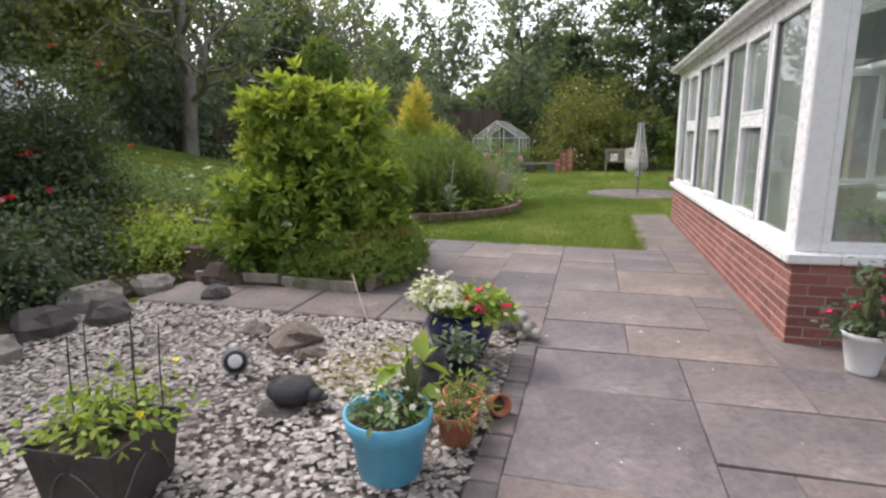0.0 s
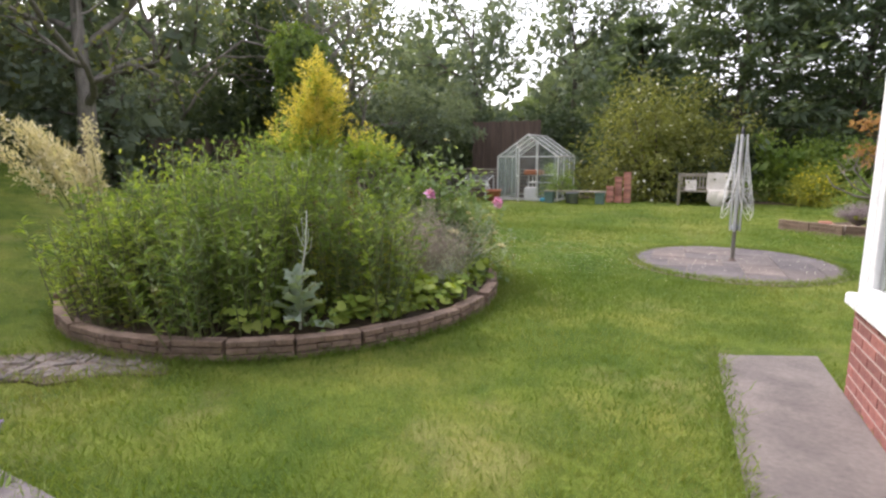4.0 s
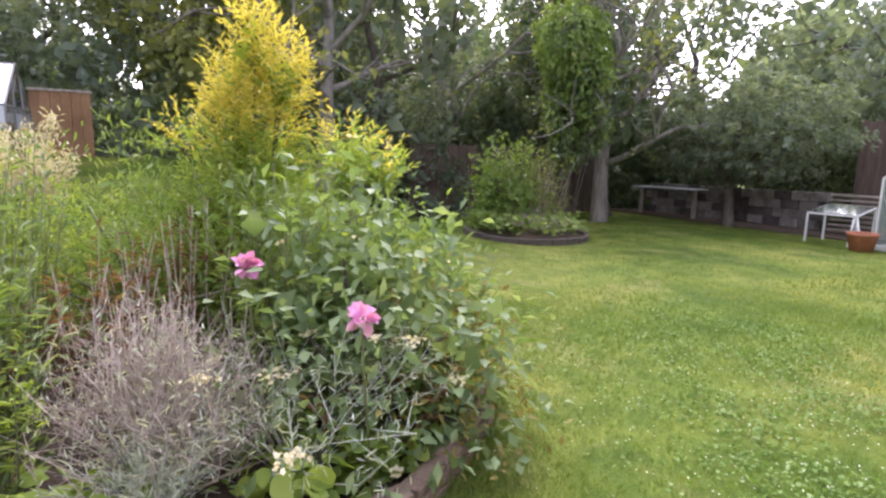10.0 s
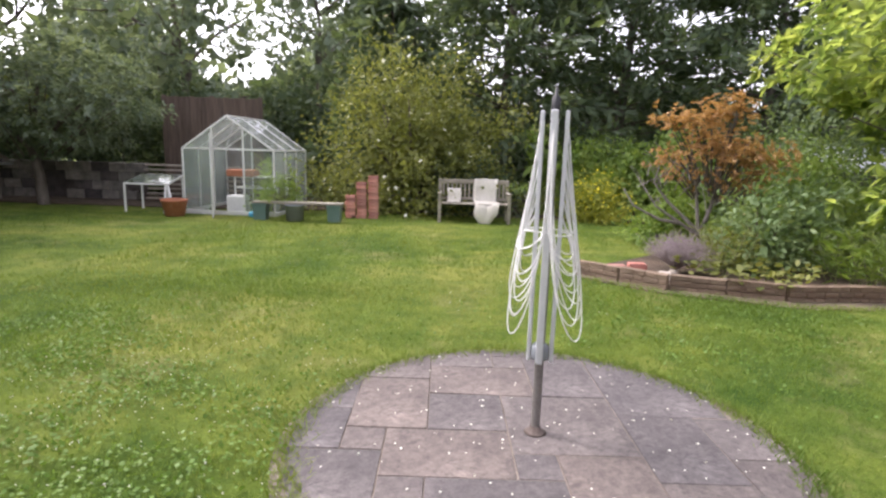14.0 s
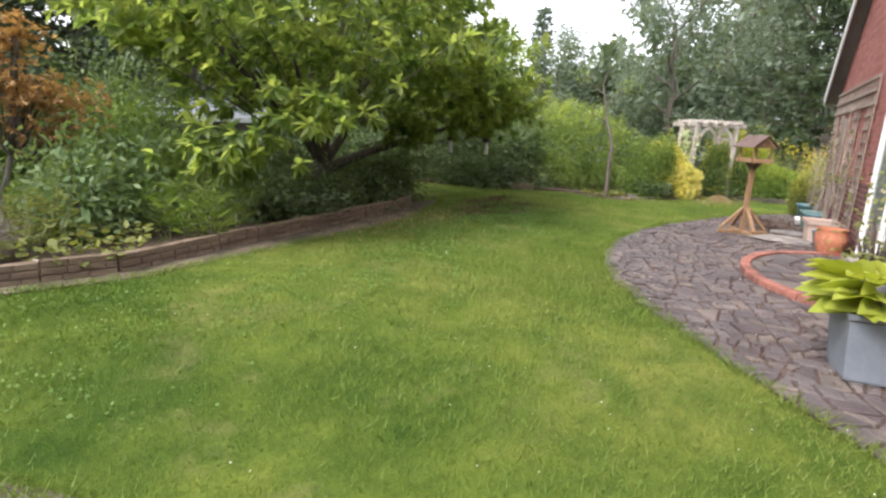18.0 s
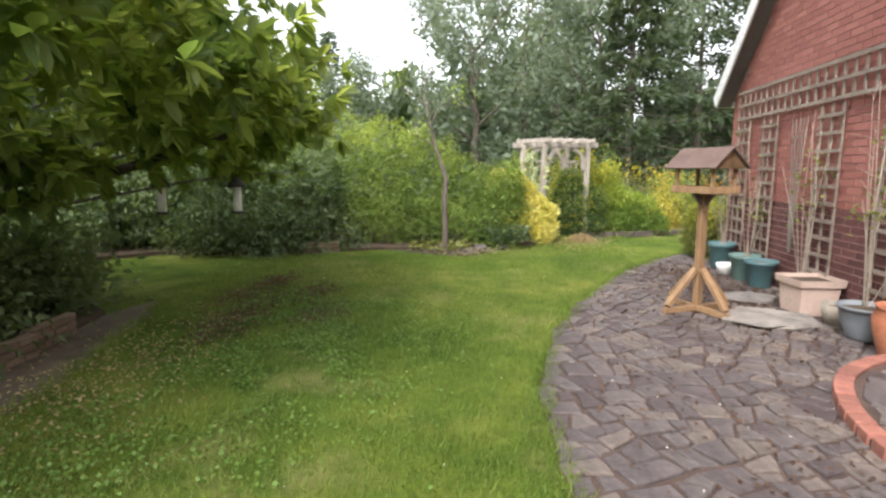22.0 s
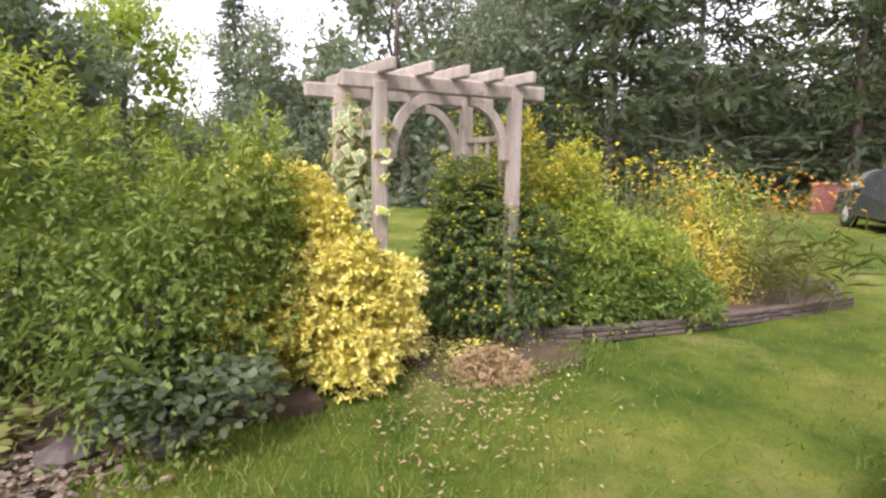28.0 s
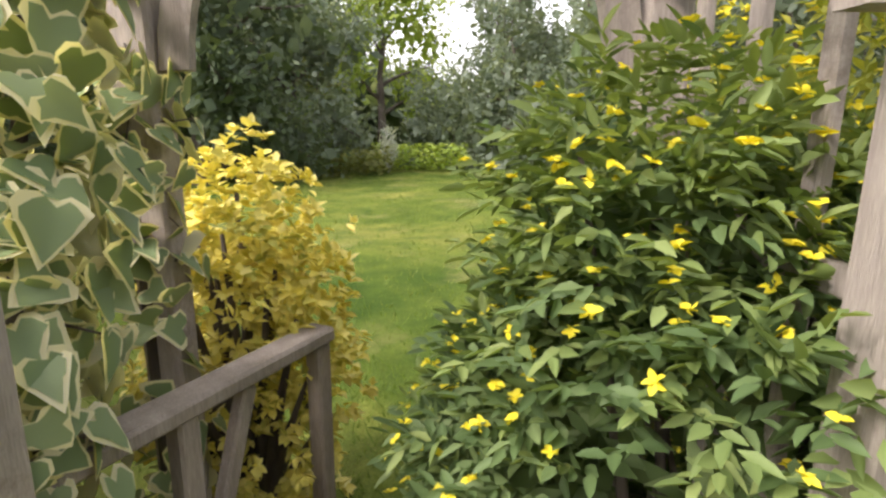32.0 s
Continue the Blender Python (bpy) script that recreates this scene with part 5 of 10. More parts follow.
bm = bmesh.new()
prof = [(HX0, -0.05), (DOOR[0], -0.05), (DOOR[0], DOOR[3]), (DOOR[1], DOOR[3]), (DOOR[1], -0.05), (HX1, -0.05), (HX1, gable_top(HX1)), (RIDGE, gable_top(RIDGE)), (HX0, gable_top(HX0))]
fc = bm.faces.new([bm.verts.new((x, WY - 0.005, z)) for x, z in prof])
ext = bmesh.ops.extrude_face_region(bm, geom=[fc])["geom"]
bmesh.ops.translate(bm, vec=(0, -0.22, 0), verts=[g for g in ext if isinstance(g, bmesh.types.BMVert)])
bmesh.ops.recalc_face_normals(bm, faces=bm.faces)
part("gable_wall", bm, surface("brick_joint", (0.24, 0.13, 0.11), (0.34, 0.20, 0.175), 0.95, 3, 60, 0.4), house)
box("side_wall", (HX1 - 0.25, 3.0, -0.05), (HX1 - 0.01, WY - 0.26, gable_top(HX1) - 0.1), BRICK, house, 0)
box("room_wall", (5.4, 7.0, -0.05), (14.7, 7.2, 2.5), PLASTER, house, 0)
box("room_floor", (5.4, 7.2, -0.05), (14.7, WY - 0.26, 0.12), INSIDE_FLOOR, house, 0)
box("room_ceiling", (5.4, 7.0, 2.5), (14.7, WY - 0.26, 2.6), PLASTER, house, 0)
box("room_wall", (5.35, 7.0, -0.05), (5.45, WY - 0.26, 2.5), PLASTER, house, 0)
for sgn in (1, -1):
    x_e = HX1 + 0.13 if sgn > 0 else 2 * RIDGE - HX1 - 0.13
    z_e = gable_top(HX1) - 0.13 * slope + 0.05
    z_r = gable_top(RIDGE) + 0.05
    bm = bmesh.new()
    q = [bm.verts.new(p) for p in ((x_e, 2.8, z_e + 0.1), (x_e, WY + 0.24, z_e + 0.1), (RIDGE, WY + 0.24, z_r + 0.1), (RIDGE, 2.8, z_r + 0.1))]
    bmesh.ops.solidify(bm, geom=[bm.faces.new(q)], thickness=0.09)
    part("roof_slope", bm, ROOF_TILE, house)
    beam("bargeboard", (x_e, WY + 0.23, z_e), (RIDGE + 0.02 * sgn, WY + 0.23, z_r), 0.03, 0.2, UPVC, house, 0.005, "white bargeboard", up=(0, 0, 1))
    bm = bmesh.new()
    q = [bm.verts.new(p) for p in ((x_e, WY, z_e - 0.06), (x_e, WY + 0.21, z_e - 0.06), (RIDGE, WY + 0.21, z_r - 0.06), (RIDGE, WY, z_r - 0.06))]
    part("soffit", bm if bm.faces.new(q) else bm, surface("dark_soffit", (0.10, 0.09, 0.085), (0.16, 0.15, 0.14), 0.8, 2, 30, 0.1), house)
    beam("eave_gutter", (x_e + 0.04 * sgn, 2.8, z_e - 0.02), (x_e + 0.04 * sgn, WY + 0.2, z_e - 0.02), 0.1, 0.09, UPVC, house, 0.02)

# sliding patio door
door = tagged(empty("door_patio", 0, 0), "closed white sliding patio door with two glass leaves", "patio door", kind="structure")
x0, x1, z0, z1 = DOOR
box("outer_frame", (x0, WY - 0.1, z0), (x0 + 0.06, WY + 0.005, z1), UPVC, door)
box("outer_frame", (x1 - 0.06, WY - 0.1, z0), (x1, WY + 0.005, z1), UPVC, door)
box("outer_frame", (x0 + 0.06, WY - 0.1, z1 - 0.06), (x1 - 0.06, WY + 0.005, z1), UPVC, door)
box("outer_frame", (x0 + 0.06, WY - 0.1, z0), (x1 - 0.06, WY + 0.005, z0 + 0.05), UPVC, door)
mid_ = (x0 + x1) / 2
for a, b, d in ((x0 + 0.06, mid_ + 0.04, 0.055), (mid_ - 0.04, x1 - 0.06, 0.0)):
    leaf_ = new("leaf")
    leaf_.parent = door
    for lo, hi in (((a, z0 + 0.05), (a + 0.075, z1 - 0.06)), ((b - 0.075, z0 + 0.05), (b, z1 - 0.06)), ((a + 0.075, z1 - 0.14), (b - 0.075, z1 - 0.06)), ((a + 0.075, z0 + 0.05), (b - 0.075, z0 + 0.14))):
        box("stile", (lo[0], WY - 0.045 - d, lo[1]), (hi[0], WY - 0.003 - d, hi[1]), UPVC, leaf_)
    g = box("pane", (a + 0.075, WY - 0.028 - d, z0 + 0.14), (b - 0.075, WY - 0.022 - d, z1 - 0.14), GLASS, leaf_, 0)
    g.visible_shadow = False
box("handle", (mid_ - 0.02, WY - 0.004, 0.95), (mid_ + 0.01, WY + 0.03, 1.2), GREY_SEAL, door)
box("threshold", (x0 - 0.05, WY - 0.02, 0.0), (x1 + 0.05, WY + 0.14, 0.135), surface("stone_sill", (0.22, 0.2, 0.17), (0.34, 0.31, 0.27), 0.9, 3, 40, 0.4), house, 0.01)
# raised half-round step edged in red brick
step_ob = tagged(empty("door_step", 0, 0), "half-round crazy-paved step edged with red bricks", "step", kind="structure")
SC = (8.95, WY + 0.0, 1.6, 1.33)
arc = [(SC[0] + SC[2] * math.cos(math.pi * i / 30), SC[1] + SC[3] * math.sin(math.pi * i / 30)) for i in range(31)]
bm = bmesh.new()
tp = [bm.verts.new((x, y, 0.06)) for x, y in arc]
bm.faces.new(tp)
ex = bmesh.ops.extrude_face_region(bm, geom=list(bm.faces))["geom"]
bmesh.ops.translate(bm, vec=(0, 0, -0.055), verts=[g for g in ex if isinstance(g, bmesh.types.BMVert)])
bmesh.ops.recalc_face_normals(bm, faces=bm.faces)
part("base", bm, JOINT, step_ob)
innr = [(SC[0] + (SC[2] - 0.13) * math.cos(math.pi * i / 30), SC[1] + 0.005 + (SC[3] - 0.13) * math.sin(math.pi * i / 30)) for i in range(31)]
crazy(step_ob, innr, 0.3, 9, CRAZY, 0.075)
rng = np.random.default_rng(31)
for i in range(34):
    t = math.pi * (i + 0.5) / 34
    bm = bmesh.new()
    box_bm(bm, -0.055, -0.058, 0.012, 0.055, 0.058, 0.09, 0.006)
    b_ = part("brick", bm, surface("step_brick", (0.22, 0.085, 0.066), (0.38, 0.165, 0.125), 0.9, 5, 45, 0.6, 0.28, spot=(0.15, 0.11, 0.09)) if i == 0 else bpy.data.materials["step_brick"], step_ob)
    b_.matrix_basis = pose(SC[0] + (SC[2] - 0.055) * math.cos(t), SC[1] + 0.06 + (SC[3] - 0.055) * math.sin(t) * 0.96, rng.uniform(-0.004, 0.004), 0, 0, math.degrees(math.atan2(math.sin(t) / SC[3], math.cos(t) / SC[2])))


# ---- woods round the garden ----
def wood(kind, x, y, seed, h, s, colour, **more):
    labels = {"broad": "tall leafy tree in the wood round the garden", "pine": "tall dark conifer behind the garden", "bare": "half-bare old tree with grey twisting branches"}
    if kind == "broad":
        return tree("tree", x, y, h, s, int(more.pop("n", 5200) * 0.61), more.pop("leaf", (0.235, 0.14)), colour, more.pop("label", labels[kind]), seed, gz(x, y), more.pop("trunk", 0.2), more.pop("clear", 0.22), group="trees round the garden", **more)
    if kind == "bare":
        return tree("tree", x, y, h, s, more.pop("n", 1500), (0.16, 0.1), colour, labels[kind], seed, gz(x, y), more.pop("trunk", 0.2), 0.25, bark=PALE_BARK, limbs=12, depth=2, bare=0.55, group="trees round the garden", clump=0.3)
    return conifer("conifer", x, y, h, s, int(more.pop("n", 5200) * 0.63), colour, more.pop("label", labels[kind]), seed, gz(x, y), group="trees round the garden", **more)


# west side
wood("broad", -17.5, 3.0, 101, 8.5, 3.8, "dark", n=7000)
wood("broad", -19.0, 8.0, 102, 9.0, 3.8, "grey", trunk=0.3, n=4200)
wood("broad", -17.0, 13.0, 103, 8.0, 3.6, "olive", trunk=0.28, n=3600)
wood("broad", -20.0, 17.0, 104, 8.5, 4.0, "dark", n=7000)
wood("bare", -12.2, 14.6, 105, 7.5, 3.4, "olive", n=1200)
wood("bare", -15.5, 19.5, 106, 8.5, 3.8, "grey", n=2500)
wood("broad", -13.0, 0.5, 107, 7.5, 3.4, "deep", n=7000, clear=0.05)
wood("broad", -12.5, -4.0, 109, 7.0, 3.5, "deep", n=6000, clear=0.05)
wood("pine", -10.2, 4.4, 141, 8.5, 2.9, "deep", n=9000, flat=-0.2, spray=0.45, clear=0.0, label="dense dark evergreen tree at the west border")
wood("broad", -10.5, 0.8, 142, 7.5, 3.2, "deep", n=9000, clear=0.05)
wood("broad", -15.3, 12.3, 145, 9.0, 3.0, "olive", n=6000, clear=0.1)
wood("broad", -13.8, 16.6, 146, 8.5, 2.8, "grey", n=5000, clear=0.15)
wood("broad", -17.5, 25.5, 147, 9.0, 3.6, "dark", n=6000)
# north side
wood("broad", -12.2, 23.4, 111, 7.5, 2.6, "dark", label="old leaning tree clad in ivy with hanging bare twigs", n=5000, clear=0.35, trunk=0.2, lean=(-1.4, -1.2))
wood("bare", -11.0, 22.0, 112, 6.5, 2.8, "olive", n=900)
wood("broad", -14.5, 29.0, 113, 9.5, 4.2, "grey", n=6000)
wood("broad", -8.5, 31.0, 114, 9.0, 3.6, "grey", n=5200)
wood("broad", -4.2, 33.0, 115, 10.5, 3.2, "grey", n=4200, trunk=0.15)
wood("broad", -0.8, 34.0, 116, 10.5, 2.8, "grey", n=3000, trunk=0.12)
wood("pine", 2.2, 29.5, 117, 11.0, 4.6, "dark", n=15000, flat=0.1, spray=0.5)
wood("pine", 6.2, 30.5, 118, 12.0, 5.2, "dark", n=17000, flat=0.1, spray=0.5)
wood("pine", 10.2, 29.0, 119, 11.0, 4.8, "dark", n=14000, flat=0.1, spray=0.5)
wood("broad", 14.5, 30.0, 120, 9.0, 4.2, "dark", n=7000)
wood("pine", -1.2, 28.0, 121, 6.5, 2.6, "dark", n=5000, spray=0.5)
# east side
wood("broad", 19.5, 29.0, 122, 9.5, 4.0, "grey", n=6500)
wood("pine", 25.0, 30.0, 123, 11.0, 4.5, "pine", n=8000, flat=-0.25)
wood("pine", 30.5, 30.5, 124, 12.0, 4.0, "olive", n=8500, flat=-0.3)
wood("broad", 35.5, 28.5, 125, 8.0, 3.0, "bright", n=5000)
wood("broad", 40.5, 25.0, 126, 8.0, 3.0, "grey", n=4500, trunk=0.14)
wood("pine", 43.5, 27.5, 127, 11.0, 1.1, "pine", n=2500, label="slim dark spire of a far conifer")
wood("broad", 34.0, 16.5, 128, 9.5, 4.6, "grey", n=11000, leaf=(0.19, 0.105))
wood("broad", 34.5, 10.5, 129, 11.0, 5.0, "grey", n=12000, leaf=(0.19, 0.105))
wood("broad", 40.0, 14.0, 130, 14.0, 5.0, "grey", n=8000)
wood("pine", 37.0, 5.0, 131, 15.0, 5.4, "deep", n=11000, flat=-0.25)
wood("pine", 36.0, -0.5, 132, 15.0, 5.0, "deep", n=11000, flat=-0.25)
wood("broad", 44.0, -6.0, 133, 11.0, 4.6, "olive", n=5500)
wood("pine", 31.5, 9.5, 143, 11.0, 3.6, "deep", n=7000, flat=-0.25)
wood("pine", 33.5, -5.0, 144, 13.0, 4.4, "deep", n=8000, flat=-0.25)
wood("broad", 34.0, -9.0, 134, 9.0, 4.0, "grey", n=5500)
wood("broad", 45.0, 12.0, 135, 12.5, 4.0, "grey", n=4500)
wood("broad", 24.5, 24.5, 136, 5.2, 2.6, "dark", n=7000, clear=0.03)
wood("broad", 29.0, 26.5, 137, 5.0, 2.4, "grey", n=6000, clear=0.03)

# the far woods behind them, a loose belt of foliage
rng = np.random.default_rng(140)
n = 52000
ang = rng.uniform(0, 2 * math.pi, n)
rad = rng.uniform(36, 46, n)
hgt = rng.uniform(0, 1, n) ** 0.75 * (5.6 + 1.6 * np.sin(ang * 7) + 1.1 * np.sin(ang * 17 + 1) + 0.6 * np.sin(ang * 41)) * (1 + 0.4 * np.exp(-((ang - 2.75) / 0.85) ** 2)) * (1 - 0.5 * np.exp(-((ang - 2.03) / 0.07) ** 2) - 0.55 * np.exp(-((ang - 2.31) / 0.06) ** 2)) * (1 + 0.75 * np.exp(-(((ang + math.pi) % (2 * math.pi) - math.pi + 0.08) / 0.34) ** 2))
spot = np.stack([9 + rad * np.cos(ang) * 1.05, 12 + rad * np.sin(ang) * 0.82, hgt], 1)
tagged(simple_leaves("far_woods", rng, spot, rng.normal(size=(n, 3)) + (0, 0, 0.3), 0.75, 0.48, LEAF["grey"], None), "grey-green leafy woods beyond the garden", "woodland", kind="stuff")
# shade in the belt's depth, put in as larger, darker-coloured leaves
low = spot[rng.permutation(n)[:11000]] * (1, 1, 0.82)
tagged(simple_leaves("far_woods", rng, low, rng.normal(size=low.shape), 1.7, 1.3, LEAF["dark"], None), "dark lower leaves of the far woods, shade put into their colour", "woodland", kind="stuff")


def thicket(name, pts, width, height, n, leaf, colour, label, seed, category="hedge", far=True, top_wob=0.25, clump=0.14):
    """A long mass of foliage along a line, with an uneven top and hollows."""
    rng = np.random.default_rng(seed)
    ob = tagged(empty(name, pts[0][0], pts[0][1], 0), label, category)
    seg = np.array([math.dist(a, b) for a, b in zip(pts, pts[1:])])
    cum = np.concatenate([[0], np.cumsum(seg)])
    k = max(24, int(cum[-1] * width * height * 26))
    s = rng.uniform(0, cum[-1], k)
    P = np.array(pts)
    cx = np.interp(s, cum, P[:, 0]) - pts[0][0]
    cy = np.interp(s, cum, P[:, 1]) - pts[0][1]
    a = rng.beta(0.7, 0.7, k) * math.pi
    r = rng.uniform(0.55, 1.0, k)
    i = np.clip(np.searchsorted(cum, s) - 1, 0, len(seg) - 1)
    d = (P[1:] - P[:-1])[i] / seg[i][:, None]
    H = height * (1 + top_wob * np.sin(s * 1.9 + seed) * 0.6 + top_wob * np.sin(s * 4.7 + 2 * seed) * 0.4)
    off = np.cos(a) * r * width / 2
    c = np.stack([cx - d[:, 1] * off, cy + d[:, 0] * off, np.maximum(np.sin(a) * r * H, 0.08)], 1)
    c[:, 2] += np.array([gz(x + pts[0][0], y + pts[0][1]) for x, y in c[:, :2]])
    pick = rng.integers(0, k, n)
    q = c[pick] + rng.normal(size=(n, 3)) * clump
    q[:, 2] = np.maximum(q[:, 2], 0.03)
    grow = np.stack([-d[pick, 1] * np.cos(a[pick]), d[pick, 0] * np.cos(a[pick]), np.sin(a[pick]) * 0.3 - 0.1], 1) + rng.normal(size=(n, 3)) * 0.5
    (simple_leaves if far else leaves)("foliage", rng, q, grow, leaf[0], leaf[1], LEAF[colour], ob)
    m = n // 7
    w = c[rng.integers(0, k, m)] * (1, 1, 0.85) + rng.normal(size=(m, 3)) * clump
    w[:, 2] = np.maximum(w[:, 2], 0.05)
    simple_leaves("inner_foliage", rng, w, rng.normal(size=(m, 3)), leaf[0] * 2.2, leaf[1] * 2.4, LEAF[colour], ob)
    t = Tubes(5)
    for j in range(min(16, k)):
        p = c[j] * (1, 1, 0.7)
        foot = Vector((cx[j], cy[j], 0))
        t.add([foot, foot.lerp(Vector(p), 0.5) + Vector((0, 0, 0.1)), Vector(p)], [0.03, 0.02, 0.008])
    t.done("stem_mass", BARK, ob)
    return ob


thicket("hedge", [(-15.0, -3), (-14.6, 2), (-14.5, 6.5)], 2.6, 4.6, 13000, (0.19, 0.1), "deep", "dark overgrown boundary hedge on the west side", 150)
thicket("hedge", [(-14.5, 6.5), (-14.6, 12), (-14.0, 19)], 2.4, 3.7, 13000, (0.19, 0.1), "grey", "grey-green overgrown boundary hedge on the west side", 156)
thicket("hedge", [(-14.5, 27.6), (-9, 28.2), (-3, 28.9)], 2.0, 3.2, 15000, (0.18, 0.1), "dark", "dark boundary hedge at the north end", 151)
thicket("hedge", [(2.8, 26.2), (6, 25.6), (10, 25.5)], 1.8, 1.9, 9000, (0.16, 0.09), "mid", "green clipped hedge behind the bench", 152)
thicket("hedge", [(13.5, 25.8), (17, 26.0), (22, 26.5), (30, 28.0)], 2.2, 3.2, 12000, (0.2, 0.11), "dark", "dark shrubby boundary on the east lawn", 153)
thicket("hedge", [(33, 25), (35.5, 20), (34, 14), (33, 8)], 3.0, 3.8, 17000, (0.2, 0.11), "grey", "tall grey-green boundary shrubs", 154)

thicket("hedge", [(-14.0, 19.0), (-15.6, 23.0), (-14.6, 27.6)], 2.0, 4.2, 14000, (0.2, 0.11), "dark", "dark overgrown hedge at the north-west corner", 155)

# ---- west border, seen at the start ----
def whorl_bush(name, x, y, radii, shoots, leaf, colour, label, seed, z=0.0, category="shrub", k=8, flowers=None, low=0.0, lumps=None):
    """A bush or crown whose shoots end in whorls of leaves, in tiers with dark gaps between."""
    rng = np.random.default_rng(seed)
    ob = tagged(empty(name, x, y, z), label, category)
    d = unit(rng.normal(size=(shoots, 3)))
    wob = 1 + 0.13 * np.sin(d[:, 0] * 6 + seed) * np.cos(d[:, 1] * 5) + 0.1 * np.sin(d[:, 2] * 9 + d[:, 0] * 4)
    r = np.where(rng.random(shoots) < 0.7, rng.uniform(0.82, 1.04, shoots), rng.uniform(0.35, 0.85, shoots)) * wob
    half = (radii[2] - low) / 2
    p = d * r[:, None] * np.array([radii[0], radii[1], half]) + (0, 0, low + half)
    p[:, 2] = np.maximum(p[:, 2], 0.06)
    if lumps:
        for lx, ly, lz, lr, n_ in lumps:
            p = np.concatenate([p, rng.normal(size=(n_, 3)) * lr * 0.55 * np.array([1, 1, 0.6]) + (lx, ly, lz)])
    out = unit((p - np.array([0, 0, low + half * 0.6])) / np.array([radii[0], radii[1], half])) + rng.normal(size=p.shape) * 0.35 + (0, 0, 0.35)
    rosettes(rng, p, out, k, leaf[0], leaf[1], "foliage", LEAF[colour], ob)
    t = Tubes(5)
    for q in p[:: max(1, len(p) // 40)]:
        if low > 0.9:
            foot = Vector((q[0] * 0.35, q[1] * 0.35, low * 0.75 + (q[2] - low) * 0.35))
            t.add([foot, foot.lerp(Vector(q), 0.5) + Vector((0, 0, 0.06)), Vector(q)], [0.02, 0.013, 0.006])
            continue
        m_ = Vector((q[0] * 0.5, q[1] * 0.5, q[2] * 0.55))
        t.add([(q[0] * 0.04, q[1] * 0.04, 0), m_, Vector(q) * 0.93], [0.025, 0.016, 0.006])
    t.done("stem_mass", BARK, ob)
    if flowers:
        at = p[rng.integers(0, shoots, flowers[1])] * 1.04
        blooms("bloom_mass", rng, at, flowers[2], PETAL[flowers[0]], ob)
    return ob


# paler upper leaves: light on the top tiers put into the colour
mound("shrub", -3.0, 5.6, [(-0.45, -0.45, 0.3, 0.62, 0.55, 0.26), (0.2, 0.05, 0.5, 0.72, 0.72, 0.22), (-0.35, -0.3, 0.82, 0.6, 0.55, 0.2), (0.3, 0.1, 0.98, 0.6, 0.6, 0.2), (-0.3, -0.1, 1.25, 0.52, 0.5, 0.18), (0.25, 0.2, 1.42, 0.5, 0.46, 0.18), (-0.15, -0.05, 1.66, 0.46, 0.42, 0.16), (-0.28, -0.2, 1.86, 0.18, 0.18, 0.16), (0.15, 0.1, 1.84, 0.2, 0.2, 0.14), (0.5, 0.3, 1.74, 0.2, 0.2, 0.18), (-0.48, -0.4, 1.66, 0.16, 0.16, 0.18), (-0.12, -0.12, 2.0, 0.07, 0.07, 0.14)], 1250, 8, (0.12, 0.058), "laurel", "large tiered bright green shrub beside the patio", seed=201, z=0.05, tips=("laurel_lit", 1.0, 0.55), rise=0.45, reach=0.7, lite=False, flowers=("white", 4, 0.1))
mound("low_shrub", -2.3, 5.0, [(0.0, 0.0, 0.16, 0.52, 0.46, 0.24), (-0.3, -0.1, 0.12, 0.4, 0.36, 0.22), (0.22, 0.35, 0.18, 0.36, 0.42, 0.24)], 1500, 7, (0.05, 0.021), "mid", "low spreading bright green shrub with bronze tips over the slabs", seed=202, z=0.05, tips=("lowgold", 0.34, 0.1), rise=0.5, reach=1.3)
mound("low_shrub", -2.3, 6.05, [(-0.1, 0.0, 0.18, 0.36, 0.55, 0.26), (-0.25, 0.3, 0.22, 0.35, 0.35, 0.26)], 700, 7, (0.06, 0.025), "mid", "low dark green shrub at the patio's edge", seed=203, z=0.05, reach=1.3)
shrub("rose_bush", -4.6, 6.5, (0.55, 0.55, 1.35), 1700, (0.06, 0.04), "rose", "tall rose bush with white blooms", "rose bush", seed=204, flowers=("white", 12, 0.12), z=0.1)
for i, (x, y, r, h, c, fl) in enumerate([(-4.7, 3.3, 0.6, 0.9, "dark", ("red", 7, 0.09)), (-5.3, 4.4, 0.7, 0.75, "dark", ("red", 5, 0.09)), (-6.1, 2.6, 0.9, 1.5, "deep", ("red", 4, 0.1)), (-4.7, 5.0, 0.6, 0.6, "bright", None), (-7.2, 3.9, 0.9, 1.3, "deep", ("red", 3, 0.1)), (-5.4, 5.6, 0.7, 0.6, "olive", None), (-7.4, 5.2, 0.8, 0.5, "mid", None), (-8.0, 2.2, 1.2, 2.4, "deep", None), (-4.9, 1.8, 0.6, 1.2, "dark", ("red", 4, 0.09)), (-6.4, 0.8, 1.0, 2.0, "deep", None), (-8.9, 3.9, 1.0, 1.6, "deep", None)]):
    shrub("rose_bush" if fl else "shrub", x, y, (r, r * 0.9, h), 2600, (0.07, 0.04), c, "rambling rose bush with red blooms" if fl else "loose green shrub in the west border", "rose bush" if fl else "shrub", seed=210 + i, z=gz(x, y) + 0.08, flowers=fl, fill=0.45, n_clump=60)
